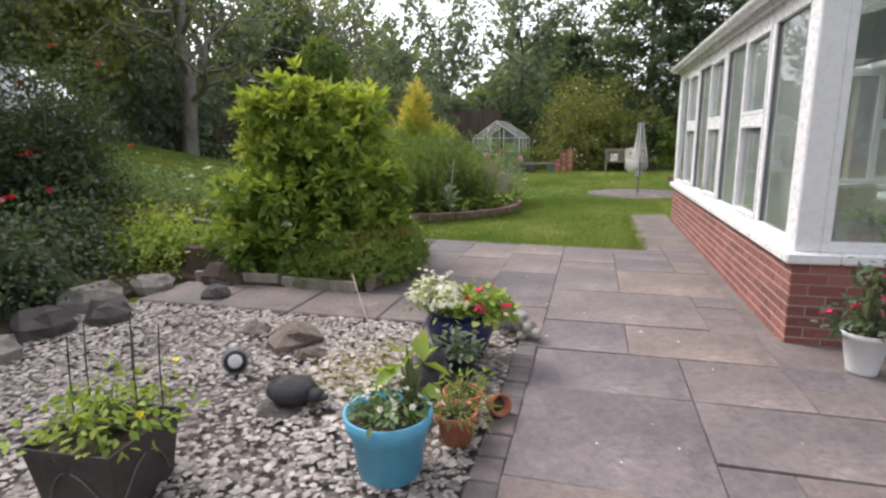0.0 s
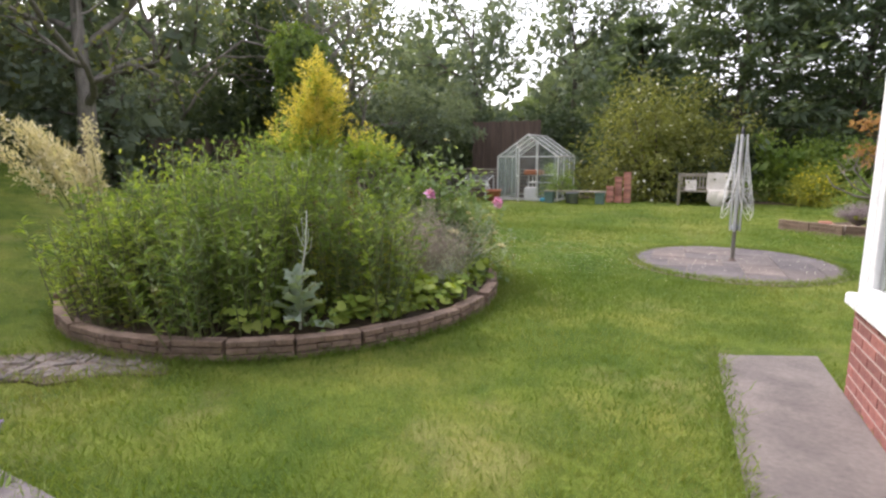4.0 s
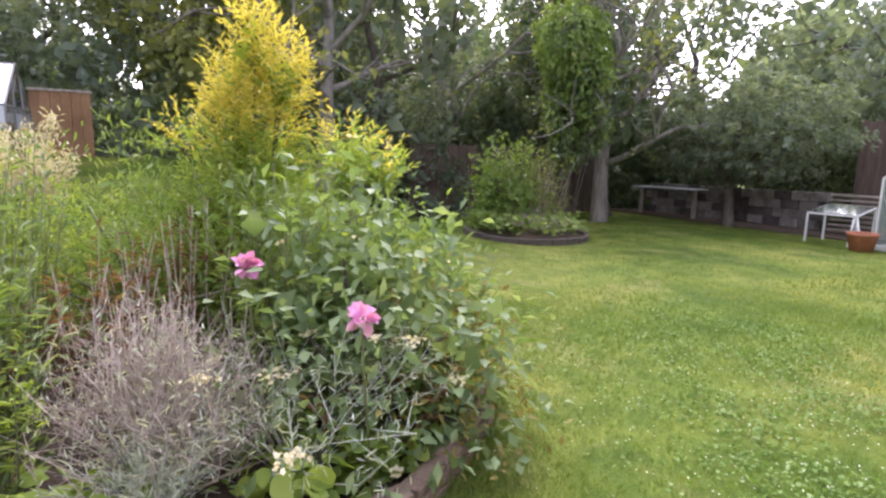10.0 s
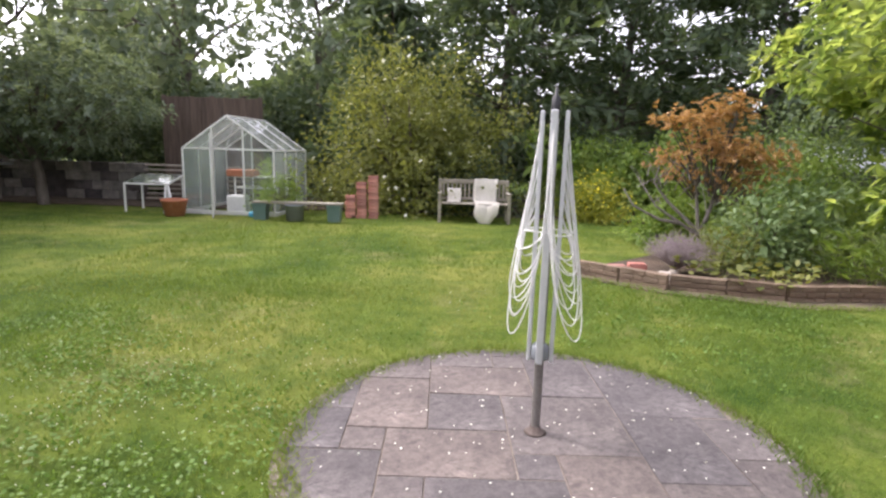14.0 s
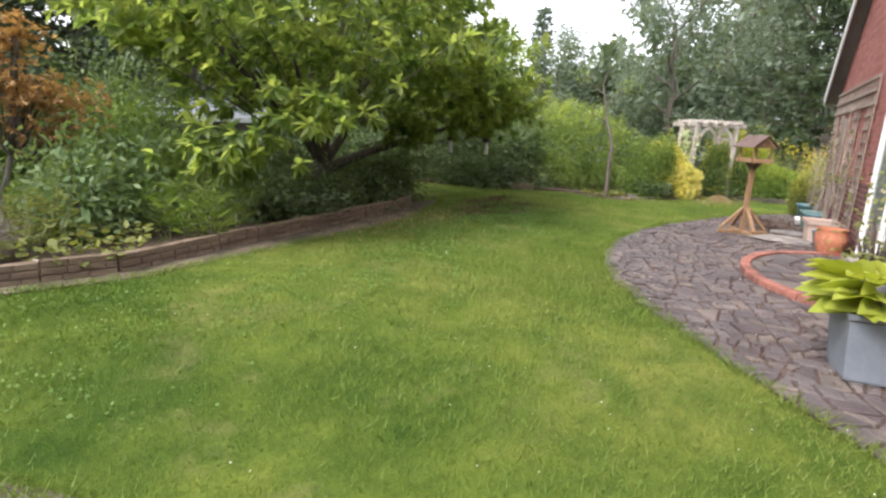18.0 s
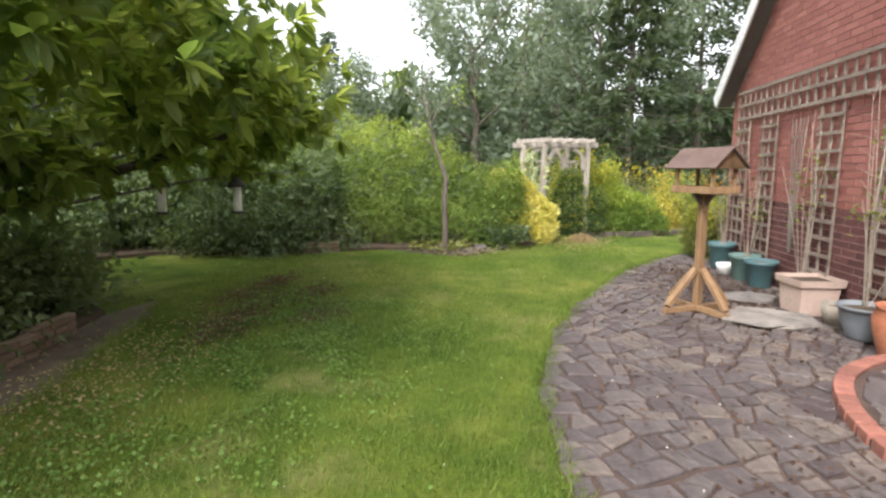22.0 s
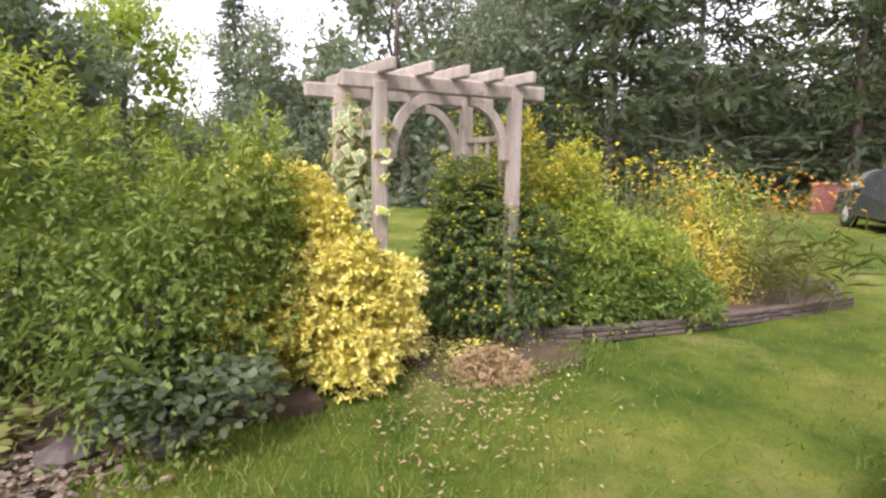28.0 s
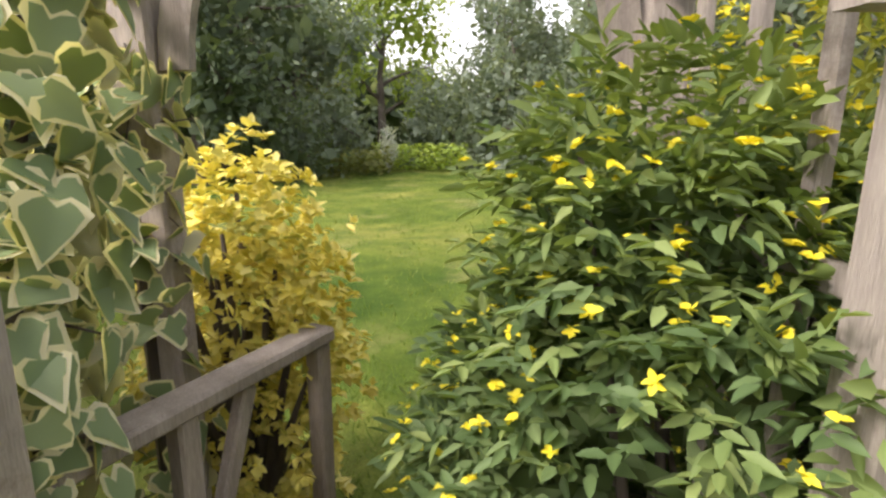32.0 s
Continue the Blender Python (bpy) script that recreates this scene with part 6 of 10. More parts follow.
for i, (x, y, r) in enumerate([(-3.85, 2.5, 0.2), (-4.0, 3.0, 0.24), (-3.75, 3.35, 0.2), (-4.2, 3.6, 0.26), (-3.3, 4.1, 0.16), (-3.6, 4.55, 0.22), (-4.1, 4.2, 0.2), (-4.4, 2.2, 0.28), (-3.9, 1.9, 0.16), (-3.6, 1.5, 0.14)]):
    boulder(x, y, r, ROCK if i % 3 == 0 else DARK_ROCK, "grey rockery stone at the edge of the gravel", 230 + i)
boulder(-3.55, 4.62, 0.26, surface("old_log", (0.05, 0.035, 0.025), (0.12, 0.09, 0.07), 0.95, 3, 20, 1.0), "dark hollow log lying by the border", 245, 0.7, name="log", category="log", group="")
boulder(-2.0, 3.25, 0.22, surface("driftwood", (0.07, 0.055, 0.045), (0.26, 0.21, 0.17), 0.95, 5, 22, 1.0), "weathered stump of driftwood on the gravel", 246, 0.5, name="driftwood", category="driftwood", group="")
boulder(-2.42, 3.4, 0.13, bpy.data.materials["driftwood"], "small knotted lump of driftwood on the gravel", 247, 0.5, name="driftwood", category="driftwood", group="")
boulder(-1.78, 3.05, 0.1, bpy.data.materials["driftwood"], "broken end of driftwood on the gravel", 244, 0.6, name="driftwood", category="driftwood", group="")
boulder(-1.55, 2.35, 0.13, DARK_ROCK, "flat dark stone under an ornament", 248, 0.4)


shrub("climbing_rose", -7.2, 6.15, (0.7, 0.7, 2.5), 4200, (0.075, 0.048), "deep", "tall dark climbing rose with scattered red blooms", "rose bush", seed=251, z=gz(-7.2, 6.15) + 0.05, flowers=("red", 5, 0.12), fill=0.45, n_clump=50)
shrub("climbing_rose", -6.55, 5.2, (0.9, 0.85, 2.9), 5600, (0.08, 0.05), "deep", "tall dark climbing rose with a few red blooms", "rose bush", seed=249, z=gz(-6.55, 5.2) + 0.05, flowers=("red", 9, 0.13), fill=0.3, n_clump=70, clump=0.2)
spike_ = tagged(empty("lupin", -2.6, 7.3, 0.0), "leaning pale mauve flower spike at the lawn's edge", "flower")
rng = np.random.default_rng(250)
t = Tubes(5)
t.add([(0, 0, 0), (0.03, 0.02, 0.16), (0.16, 0.05, 0.36)], [0.006, 0.005, 0.003])
t.done("stalk", STEM, spike_)
s = rng.uniform(0.15, 1, 90)
blooms("bloom_mass", rng, np.stack([0.16 * s ** 1.6, 0.05 * s, 0.05 + 0.32 * s], 1) + rng.normal(size=(90, 3)) * 0.014 * (1.15 - s)[:, None], 0.022, PETAL["purple"], spike_, 4)
leaves("foliage", rng, rng.normal(size=(40, 3)) * np.array([0.06, 0.06, 0.01]) + (0, 0, 0.03), rng.normal(size=(40, 3)) + (0, 0, 0.4), 0.07, 0.02, LEAF["mid"], spike_)


# ---- pots ----
def pot(name, x, y, profile, material, label, z=0.0, square=False, soil=None, category="plant pot", seg=32, turn=0.0, group=""):
    """A thick-walled pot with a rim, its soil a part of it."""
    ob = tagged(empty(name, x, y, z, turn), label, category, group)
    top_r, top_z = profile[-1]
    inner = profile + [(top_r - 0.014, top_z - 0.002), (top_r - 0.02, top_z - 0.045)]
    lathe("pot_body", inner, material, ob, seg, square=square)
    lathe("soil", [(top_r - 0.025, top_z - 0.05), (top_r - 0.024, top_z - 0.04), ((top_r - 0.024) * 0.5, top_z - 0.03)], SOIL, ob, seg, square=square)
    return ob


BLUE = surface("blue_plastic", (0.08, 0.33, 0.50), (0.12, 0.42, 0.60), 0.45, 2, 30, 0.05, grain=0.08)
NAVY = surface("navy_glaze", (0.012, 0.016, 0.07), (0.03, 0.04, 0.13), 0.2, 3, 25, 0.05, grain=0.08)
WHITE_POT = surface("white_glaze", (0.66, 0.66, 0.66), (0.78, 0.78, 0.78), 0.4, 2, 30, 0.05, grain=0.08)
GREEN_POT = surface("grey_green_plastic", (0.09, 0.16, 0.145), (0.14, 0.22, 0.20), 0.5, 2, 30, 0.05, grain=0.08)
TEAL_POT = surface("teal_plastic", (0.055, 0.115, 0.125), (0.09, 0.17, 0.18), 0.45, 2, 30, 0.05, grain=0.08)
PEACH = surface("peach_pot", (0.46, 0.34, 0.285), (0.58, 0.45, 0.385), 0.75, 2, 30, 0.1, grain=0.1, spot=(0.40, 0.33, 0.26))
SLATE_POT = surface("slate_blue_planter", (0.17, 0.195, 0.23), (0.26, 0.29, 0.33), 0.5, 2, 30, 0.1, grain=0.1)
GREY_POT = surface("grey_pot", (0.16, 0.18, 0.2), (0.26, 0.28, 0.3), 0.55, 2, 30, 0.1, grain=0.08)
BLACK = surface("black_plastic", (0.015, 0.015, 0.017), (0.04, 0.04, 0.043), 0.5, 3, 30, 0.1)


def posy(name, x, y, z, radii, n, leaf, colour, label, seed, flowers=None, category="potted plant"):
    return shrub(name, x, y, radii, n, leaf, colour, label, category, seed, z, clump=min(radii) * 0.28, n_clump=26, flowers=flowers, bark=STEM)


pot("plant_pot", -0.80, 1.98, [(0.12, 0), (0.135, 0.02), (0.16, 0.2), (0.165, 0.205), (0.18, 0.235), (0.19, 0.30)], BLUE, "round bright blue plastic pot on the gravel", 0.02)
posy("bedding_plant", -0.80, 1.98, 0.27, (0.16, 0.15, 0.13), 260, (0.045, 0.022), "rose", "low bedding plant with small white flowers in the blue pot", 301, ("white", 30, 0.03))
posy("leafy_plant", -0.74, 2.12, 0.27, (0.11, 0.11, 0.36), 16, (0.13, 0.09), "bright", "pale green broad-leaved plant in the blue pot", 302)
pot("glazed_pot", -0.80, 3.28, [(0.13, 0), (0.15, 0.02), (0.215, 0.2), (0.225, 0.27), (0.2, 0.325), (0.205, 0.34), (0.23, 0.355)], NAVY, "navy blue glazed pot on the gravel", 0.02)
posy("white_daisies", -0.90, 3.25, 0.33, (0.2, 0.17, 0.2), 350, (0.045, 0.016), "bright", "mound of small white daisies in the navy pot", 303, ("white", 330, 0.036))
posy("geranium", -0.64, 3.25, 0.33, (0.15, 0.14, 0.19), 300, (0.06, 0.05), "bright", "green geranium with magenta blooms in the navy pot", 304, ("magenta", 5, 0.08))
pot("terracotta_pot", -0.58, 2.28, [(0.07, 0), (0.085, 0.12), (0.1, 0.13), (0.105, 0.17)], TERRACOTTA, "small terracotta pot with grassy leaves", 0.02)
posy("small_plant", -0.58, 2.28, 0.16, (0.13, 0.13, 0.12), 120, (0.07, 0.01), "olive", "thin grassy plant in a terracotta pot", 305)
pot("terracotta_pot", -0.60, 2.5, [(0.075, 0), (0.09, 0.12), (0.1, 0.13), (0.105, 0.16)], TERRACOTTA, "small terracotta pot with a young plant", 0.02)
posy("small_plant", -0.60, 2.5, 0.15, (0.12, 0.11, 0.13), 80, (0.06, 0.014), "bright", "young green plant in a terracotta pot", 306)
tilt = pot("terracotta_pot", -0.49, 2.62, [(0.04, 0), (0.05, 0.07), (0.057, 0.075), (0.06, 0.1)], TERRACOTTA, "tiny terracotta pot lying on its side", 0.07)
tilt.matrix_basis = pose(-0.47, 2.62, 0.075, 75, 0, 40)
pot("plant_pot", -0.72, 2.9, [(0.08, 0), (0.095, 0.17), (0.105, 0.175), (0.105, 0.2)], BLACK, "black plastic plant pot behind the terracotta pots", 0.02)
posy("small_plant", -0.72, 2.9, 0.18, (0.12, 0.1, 0.2), 120, (0.06, 0.03), "grey", "small grey-green plant in a black pot", 307)
pot("white_pot", 1.6, 3.62, [(0.08, 0), (0.083, 0.02), (0.118, 0.22), (0.132, 0.23), (0.134, 0.26)], WHITE_POT, "white flared pot beside the conservatory", 0.025)
posy("pot_rose", 1.6, 3.62, 0.26, (0.16, 0.15, 0.42), 380, (0.05, 0.035), "dark", "dark-leaved rose with pink blooms in the white pot", 308, ("magenta", 6, 0.07))
planter = pot("square_planter", -1.85, 1.56, [(0.205, 0), (0.22, 0.02), (0.268, 0.30), (0.282, 0.305), (0.282, 0.33)], surface("dark_planter", (0.04, 0.036, 0.034), (0.085, 0.075, 0.07), 0.7, 3, 25, 0.5), "dark square planter with pale scrolled lines", 0.0, square=True, turn=4)
for s_ in range(4):
    for sg in (-1, 1):
        t = Tubes(5)
        m_ = pose(0, 0, 0, 0, 0, 90 * s_)
        t.add([m_ @ Vector((0.163 + 0.026 * math.sin(k / 5 * 1.5), sg * (0.135 - 0.024 * k), 0.08 + 0.16 * math.sin(k / 5 * 1.5))) for k in range(6)], [0.004] * 6)
        t.done("scroll_line", PALE_BARK, planter, "pale moulded line")
posy("herb_clump", -1.85, 1.6, 0.3, (0.26, 0.26, 0.22), 330, (0.05, 0.025), "bright", "pale green leafy plant with a yellow flower in the square planter", 309, ("yellow", 2, 0.045))
canes = tagged(empty("plant_canes", -1.87, 1.58, 0.28), "thin dark plant canes in the square planter", "canes")
for i, (dx, dy) in enumerate(((-0.18, 0.1), (0.0, 0.16), (0.12, 0.05), (0.16, 0.14), (-0.08, -0.06))):
    t = Tubes(5)
    t.add([(dx, dy, 0), (dx + 0.01, dy, 0.24), (dx + 0.03, dy, 0.44)], [0.0032, 0.003, 0.0025])
    t.done("cane", DARK_ROCK, canes)


# garden ornaments on the gravel
def joined(name, pieces, material, label, category, x, y, z=0.0, turn=0.0):
    """An ornament of several rounded lumps in one mesh."""
    v, f = [], []
    rng = np.random.default_rng(len(name))
    for cx, cy, cz, r, squash in pieces:
        a, b = blob(rng, r, squash, 0.06, 8, 12)
        n = len(v)
        v += [(p[0] + cx, p[1] + cy, p[2] + cz) for p in a]
        f += [tuple(i + n for i in q) for q in b]
    ob = new(name, mesh_of(name, v, f, material, True))
    ob.matrix_basis = pose(x, y, z, 0, 0, turn)
    return tagged(ob, label, category)


joined("hedgehog_ornament", [(0, 0, 0.06, 0.125, 0.6), (0.12, -0.02, 0.05, 0.055, 0.7), (0.175, -0.03, 0.045, 0.025, 0.7), (-0.06, 0.02, 0.055, 0.1, 0.65)], surface("black_iron", (0.018, 0.018, 0.02), (0.05, 0.05, 0.055), 0.7, 6, 60, 0.8), "rounded black animal ornament on a stone", "garden ornament", -1.52, 2.42, 0.05, 10)
joined("cat_ornament", [(0, 0, 0.12, 0.11, 1.15), (0.0, -0.07, 0.26, 0.075, 1.0), (0.06, 0.05, 0.07, 0.09, 0.8), (-0.03, -0.1, 0.33, 0.02, 1.6), (0.03, -0.1, 0.33, 0.02, 1.6)], surface("slate_resin", (0.03, 0.03, 0.035), (0.085, 0.085, 0.095), 0.7, 6, 50, 0.4), "dark grey animal ornament among the pots", "garden ornament", -0.83, 2.72, 0.02, 20)
joined("badger_ornament", [(-0.06, 0.03, 0.09, 0.09, 0.95), (0.03, 0.0, 0.11, 0.085, 0.95), (0.1, -0.05, 0.09, 0.06, 0.9), (0.15, -0.09, 0.065, 0.038, 0.9), (-0.09, 0.06, 0.16, 0.05, 1.1), (0.05, -0.07, 0.03, 0.035, 1.0), (-0.08, -0.03, 0.03, 0.035, 1.0)], surface("black_white_resin", (0.045, 0.043, 0.042), (0.62, 0.58, 0.52), 0.7, 9, 30, 0.3, grain=0.2), "black and cream animal ornament by the kerb", "garden ornament", -0.5, 3.75, 0.03, 0)
lamp = tagged(empty("solar_spotlight", -2.09, 2.7, 0.0, 35), "round garden spotlight with a black ring and pale lens", "garden light")
t = Tubes(8)
t.add([(0, 0.02, 0.0), (0, 0.02, 0.09)], [0.012, 0.012])
t.done("spike", BLACK, lamp)
for nm, prof, mt in (("housing", [(0.05, 0.06), (0.075, 0.02), (0.08, 0.0)], GREY_POT), ("black_ring", [(0.066, 0.0), (0.066, -0.012), (0.045, -0.014)], BLACK), ("lens", [(0.042, -0.008), (0.042, -0.018), (0.03, -0.022)], WHITE_POT)):
    o = lathe(nm, prof, mt, lamp, 24)
    o.matrix_basis = pose(0, 0.0, 0.11, 78, 0, 0) @ pose(0, 0, 0, 180, 0, 0)
moss = tagged(empty("moss_patch", -1.25, 3.1, 0.0), "pale yellow-green mossy stonecrop among the gravel", "ground cover", kind="stuff")
rng = np.random.default_rng(261)
spot = np.concatenate([rng.normal(size=(900, 3)) * (0.16, 0.2, 0) + (dx, dy, 0) for dx, dy in ((0, 0), (0.18, 0.25), (-0.2, -0.3))])
spot[:, 2] = 0.012 + 0.03 * rng.random(len(spot))
leaves("foliage", rng, spot, rng.normal(size=spot.shape) * (1, 1, 0.4) + (0, 0, 0.7), 0.02, 0.012, LEAF["moss"], moss)
feed = tagged(empty("cane_stake", -1.9, 4.1, 0.03), "thin leaning pale garden cane", "cane")
t = Tubes(5)
t.add([(0.25, -0.35, 0.0), (0, 0, 0.16), (-0.12, 0.18, 0.25)], [0.006, 0.006, 0.005])
t.done("cane", DRY, feed)


# ---- the round bed ----
bx, by, br = BED


def spikes(name, x, y, r, height, n, material, label, seed, z=0.1, leaf=(0.07, 0.014), colour="mid", category="perennial", head=None, per=26, lean=0.18, radius=0.004):
    """Upright leafy stalks from a clump; head: (petal colour, number a stalk, size)."""
    rng = np.random.default_rng(seed)
    ob = tagged(empty(name, x, y, z), label, category)
    t = Tubes(4)
    bases, grows, heads = [], [], []
    for i in range(n):
        a, d = rng.uniform(0, 6.28), r * math.sqrt(rng.random())
        foot = np.array([d * math.cos(a), d * math.sin(a), 0])
        h = height * rng.uniform(0.7, 1.1)
        top = foot + np.array([math.cos(a) * d * 0.5 + rng.normal() * lean * 0.5, math.sin(a) * d * 0.5 + rng.normal() * lean * 0.5, h])
        mid = (foot + top) / 2 + np.array([rng.normal() * 0.02, rng.normal() * 0.02, 0.04 * h])
        t.add([foot, mid, top], [radius * 1.4, radius, radius * 0.5])
        s = rng.uniform(0.12, 1.0, per)
        p = foot + (top - foot) * s[:, None]
        g = np.stack([np.cos(s * 40 + i), np.sin(s * 40 + i), 0.75 + 0 * s], 1) + rng.normal(size=(per, 3)) * 0.3
        bases.append(p)
        grows.append(g)
        if head:
            heads.append(top + rng.normal(size=(head[1], 3)) * np.array([head[2], head[2], head[2] * 1.3]))
    t.done("stalk_mass", material, ob)
    lite_leaves("foliage", rng, np.concatenate(bases), np.concatenate(grows), leaf[0], leaf[1], LEAF[colour], ob, curl=0.3)
    if head:
        blooms("bloom_mass", rng, np.concatenate(heads), head[2], PETAL[head[0]], ob, 5)
    return ob


mound("golden_shrub", -3.9, 11.75, [(0.04, 0.05, 2.2, 0.08, 0.1, 0.24), (0.12, 0.2, 1.95, 0.12, 0.12, 0.26), (-0.04, -0.1, 1.88, 0.11, 0.11, 0.26), (0.02, 0.02, 1.5, 0.2, 0.24, 0.45), (-0.2, -0.4, 1.55, 0.07, 0.07, 0.12), (0.4, 0.58, 1.42, 0.14, 0.16, 0.18), (0.58, 0.76, 1.34, 0.09, 0.1, 0.14), (0.0, 0.0, 0.9, 0.4, 0.4, 0.5)], 1350, 9, (0.064, 0.022), "bright", "tall golden yellow shrub with feathery shoots in the round bed", seed=401, z=0.12, flat=True, tips=("gold", 1.5, 0.12), rise=1.2, reach=3.4)
shrub("tall_perennial", -4.15, 11.15, (0.95, 1.15, 1.68), 7000, (0.075, 0.02), "mid", "mass of tall mid-green leafy perennials in the round bed", "perennial", seed=403, z=0.12, clump=0.13, n_clump=130, lift=0.3, fill=0.3, bark=STEM)
shrub("tall_perennial", -4.9, 10.2, (0.9, 0.85, 1.35), 4800, (0.07, 0.022), "fresh", "grey-green bushy perennial in the round bed", "perennial", seed=404, z=0.15, clump=0.13, n_clump=90, lift=0.3, fill=0.35, bark=STEM)
shrub("tall_perennial", -3.1, 12.4, (0.8, 0.8, 1.3), 3600, (0.085, 0.035), "mid", "dark leafy perennials in the round bed", "perennial", seed=406, z=0.12, clump=0.13, n_clump=80, lift=0.3, fill=0.35, bark=STEM)
rng = np.random.default_rng(409)
for i in range(74):
    a_, d_ = (rng.uniform(-2.6, 1.2), BED[2] * math.sqrt(rng.uniform(0.12, 0.88))) if i < 44 else (rng.uniform(-1.9, -0.55), BED[2] * rng.uniform(0.6, 0.86)) if i < 58 else (rng.uniform(-1.15, -0.15), BED[2] * rng.uniform(0.5, 0.84))
    x_, y_ = BED[0] + d_ * math.cos(a_), BED[1] + d_ * math.sin(a_)
    if math.dist((x_, y_), (-2.1, 11.2)) < 0.75 or math.dist((x_, y_), (-2.46, 9.55)) < 0.5 or math.dist((x_, y_), (-2.95, 10.75)) < 0.42:
        continue
    spikes("tall_perennial", x_, y_, 0.26, 1.75 - 0.95 * (d_ / BED[2]) ** 1.5 + rng.uniform(-0.15, 0.1), 17, STEM, "upright leafy green perennial in the round bed", 410 + i, z=gz(x_, y_) + 0.1, colour=("mid", "bright", "mid", "rose")[i % 4], leaf=(0.085, 0.02), per=30, lean=0.26)
for i, (x_, y_, h_, c_) in enumerate(((-3.05, 10.55, 0.8, "rust"), (-3.35, 10.85, 1.0, "rust"), (-3.2, 10.2, 0.75, "rust"), (-2.85, 10.95, 0.9, "rust"), (-3.1, 11.2, 1.1, "rust"), (-2.5, 9.95, 0.72, "goldgreen"), (-2.3, 10.15, 0.78, "goldgreen"), (-2.55, 10.3, 0.85, "bright"), (-2.2, 10.4, 0.7, "bright"))):
    spikes("tall_perennial", x_, y_, 0.2, h_, 13, DRY if c_ == "rust" else STEM, "reddish-brown fading perennial among the green stalks" if c_ == "rust" else "yellow-green upright perennial at the front of the round bed", 480 + i, z=gz(x_, y_) + 0.1, colour=c_, leaf=(0.07, 0.016), per=26, lean=0.16)
for i, (x_, y_, h_) in enumerate(((-2.35, 12.3, 0.6), (-2.65, 12.6, 0.55), (-2.15, 12.05, 0.45))):
    spikes("fading_perennial", x_, y_, 0.22, h_, 14, DRY, "reddish-brown fading perennial at the bed's eastern edge", 490 + i, z=gz(x_, y_) + 0.1, colour="rust", leaf=(0.075, 0.03), per=22, lean=0.2)
spikes("strap_leaved_perennial", -2.95, 12.85, 0.25, 0.4, 26, STEM, "clump of arching green strap leaves at the bed's edge", 494, colour="mid", leaf=(0.2, 0.022), per=9, lean=0.3)
for i in range(7):
    a_ = 3.0 + i * 0.28
    x_, y_ = BED[0] + 1.85 * math.cos(a_), BED[1] + 1.85 * math.sin(a_)
    spikes("tall_perennial", x_, y_, 0.3, 0.85, 14, STEM, "loose green perennial at the bed's western edge", 445 + i, z=gz(x_, y_) + 0.08, colour="olive", leaf=(0.08, 0.018), per=18)
aruncus = tagged(empty("goats_beard", -5.5, 10.1, 0.2), "feathery cream plumes of a tall perennial", "perennial")
rng = np.random.default_rng(420)
t = Tubes(4)
hp, hg = [], []
for i in range(14):
    a = rng.uniform(2.6, 5.2)
    end = Vector((0.85 * math.cos(a) * rng.uniform(0.5, 1.1), 0.85 * math.sin(a) * rng.uniform(0.5, 1.1), rng.uniform(1.15, 1.75)))
    t.add([(0, 0, 0), end * 0.55 + Vector((0, 0, 0.25)), end], [0.008, 0.006, 0.003])
    s = rng.uniform(0.5, 1.0, 330)
    hp.append(np.array(end)[None] * s[:, None] + np.array([0, 0, 0.25]) * (1 - np.abs(2 * s - 1.0))[:, None] * 0.8 + rng.normal(size=(330, 3)) * 0.042)
    hg.append(rng.normal(size=(330, 3)) * 0.6 + np.array(end.normalized()) * 0.7)
t.done("stalk_mass", STEM, aruncus)
leaves("plume_mass", rng, np.concatenate(hp), np.concatenate(hg), 0.06, 0.018, PETAL["cream"], aruncus, "feathery cream flower plumes")
# mullein with silver felted leaves
mull = tagged(empty("mullein", -2.5, 9.52, 0.1), "silver-leaved mullein with a budding spike", "perennial")
rng = np.random.default_rng(421)
def lobed_leaves(name, rng, base, along, length, width, material, parent):
    """Broad wavy leaves with toothed lobes along both margins."""
    n, m = len(base), 8
    along = unit(along)
    side = unit(np.cross(along, np.array([0, 0, 1.0]) + rng.normal(size=(n, 3)) * 0.15))
    up = np.cross(side, along)
    rows = []
    for k in range(m + 1):
        f = k / m
        w = math.sin(math.pi * min(1, f * 0.9 + 0.08)) ** 0.8 * (1.15 if k % 2 else 0.72) * (0 if k == m else 1)
        mid = base + along * (length * f)[:, None] - up * (length * 0.32 * f * f)[:, None]
        wave = rng.normal(size=(n, 2)) * 0.02
        for e, sg in enumerate((1, 0, -1)):
            rows.append(mid + side * (sg * w * width * 0.5)[:, None] + up * ((abs(sg) * 0.12 * width + wave[:, min(e, 1)] * abs(sg))[:, None]) + along * (0.05 * length * abs(sg))[:, None])
    co = np.stack(rows, 1)
    f = []
    for k in range(m):
        o = 3 * k
        f += [(o, o + 1, o + 4, o + 3), (o + 1, o + 2, o + 5, o + 4)]
    return quads(name, co, 3 * (m + 1), f, material, parent, "", True)


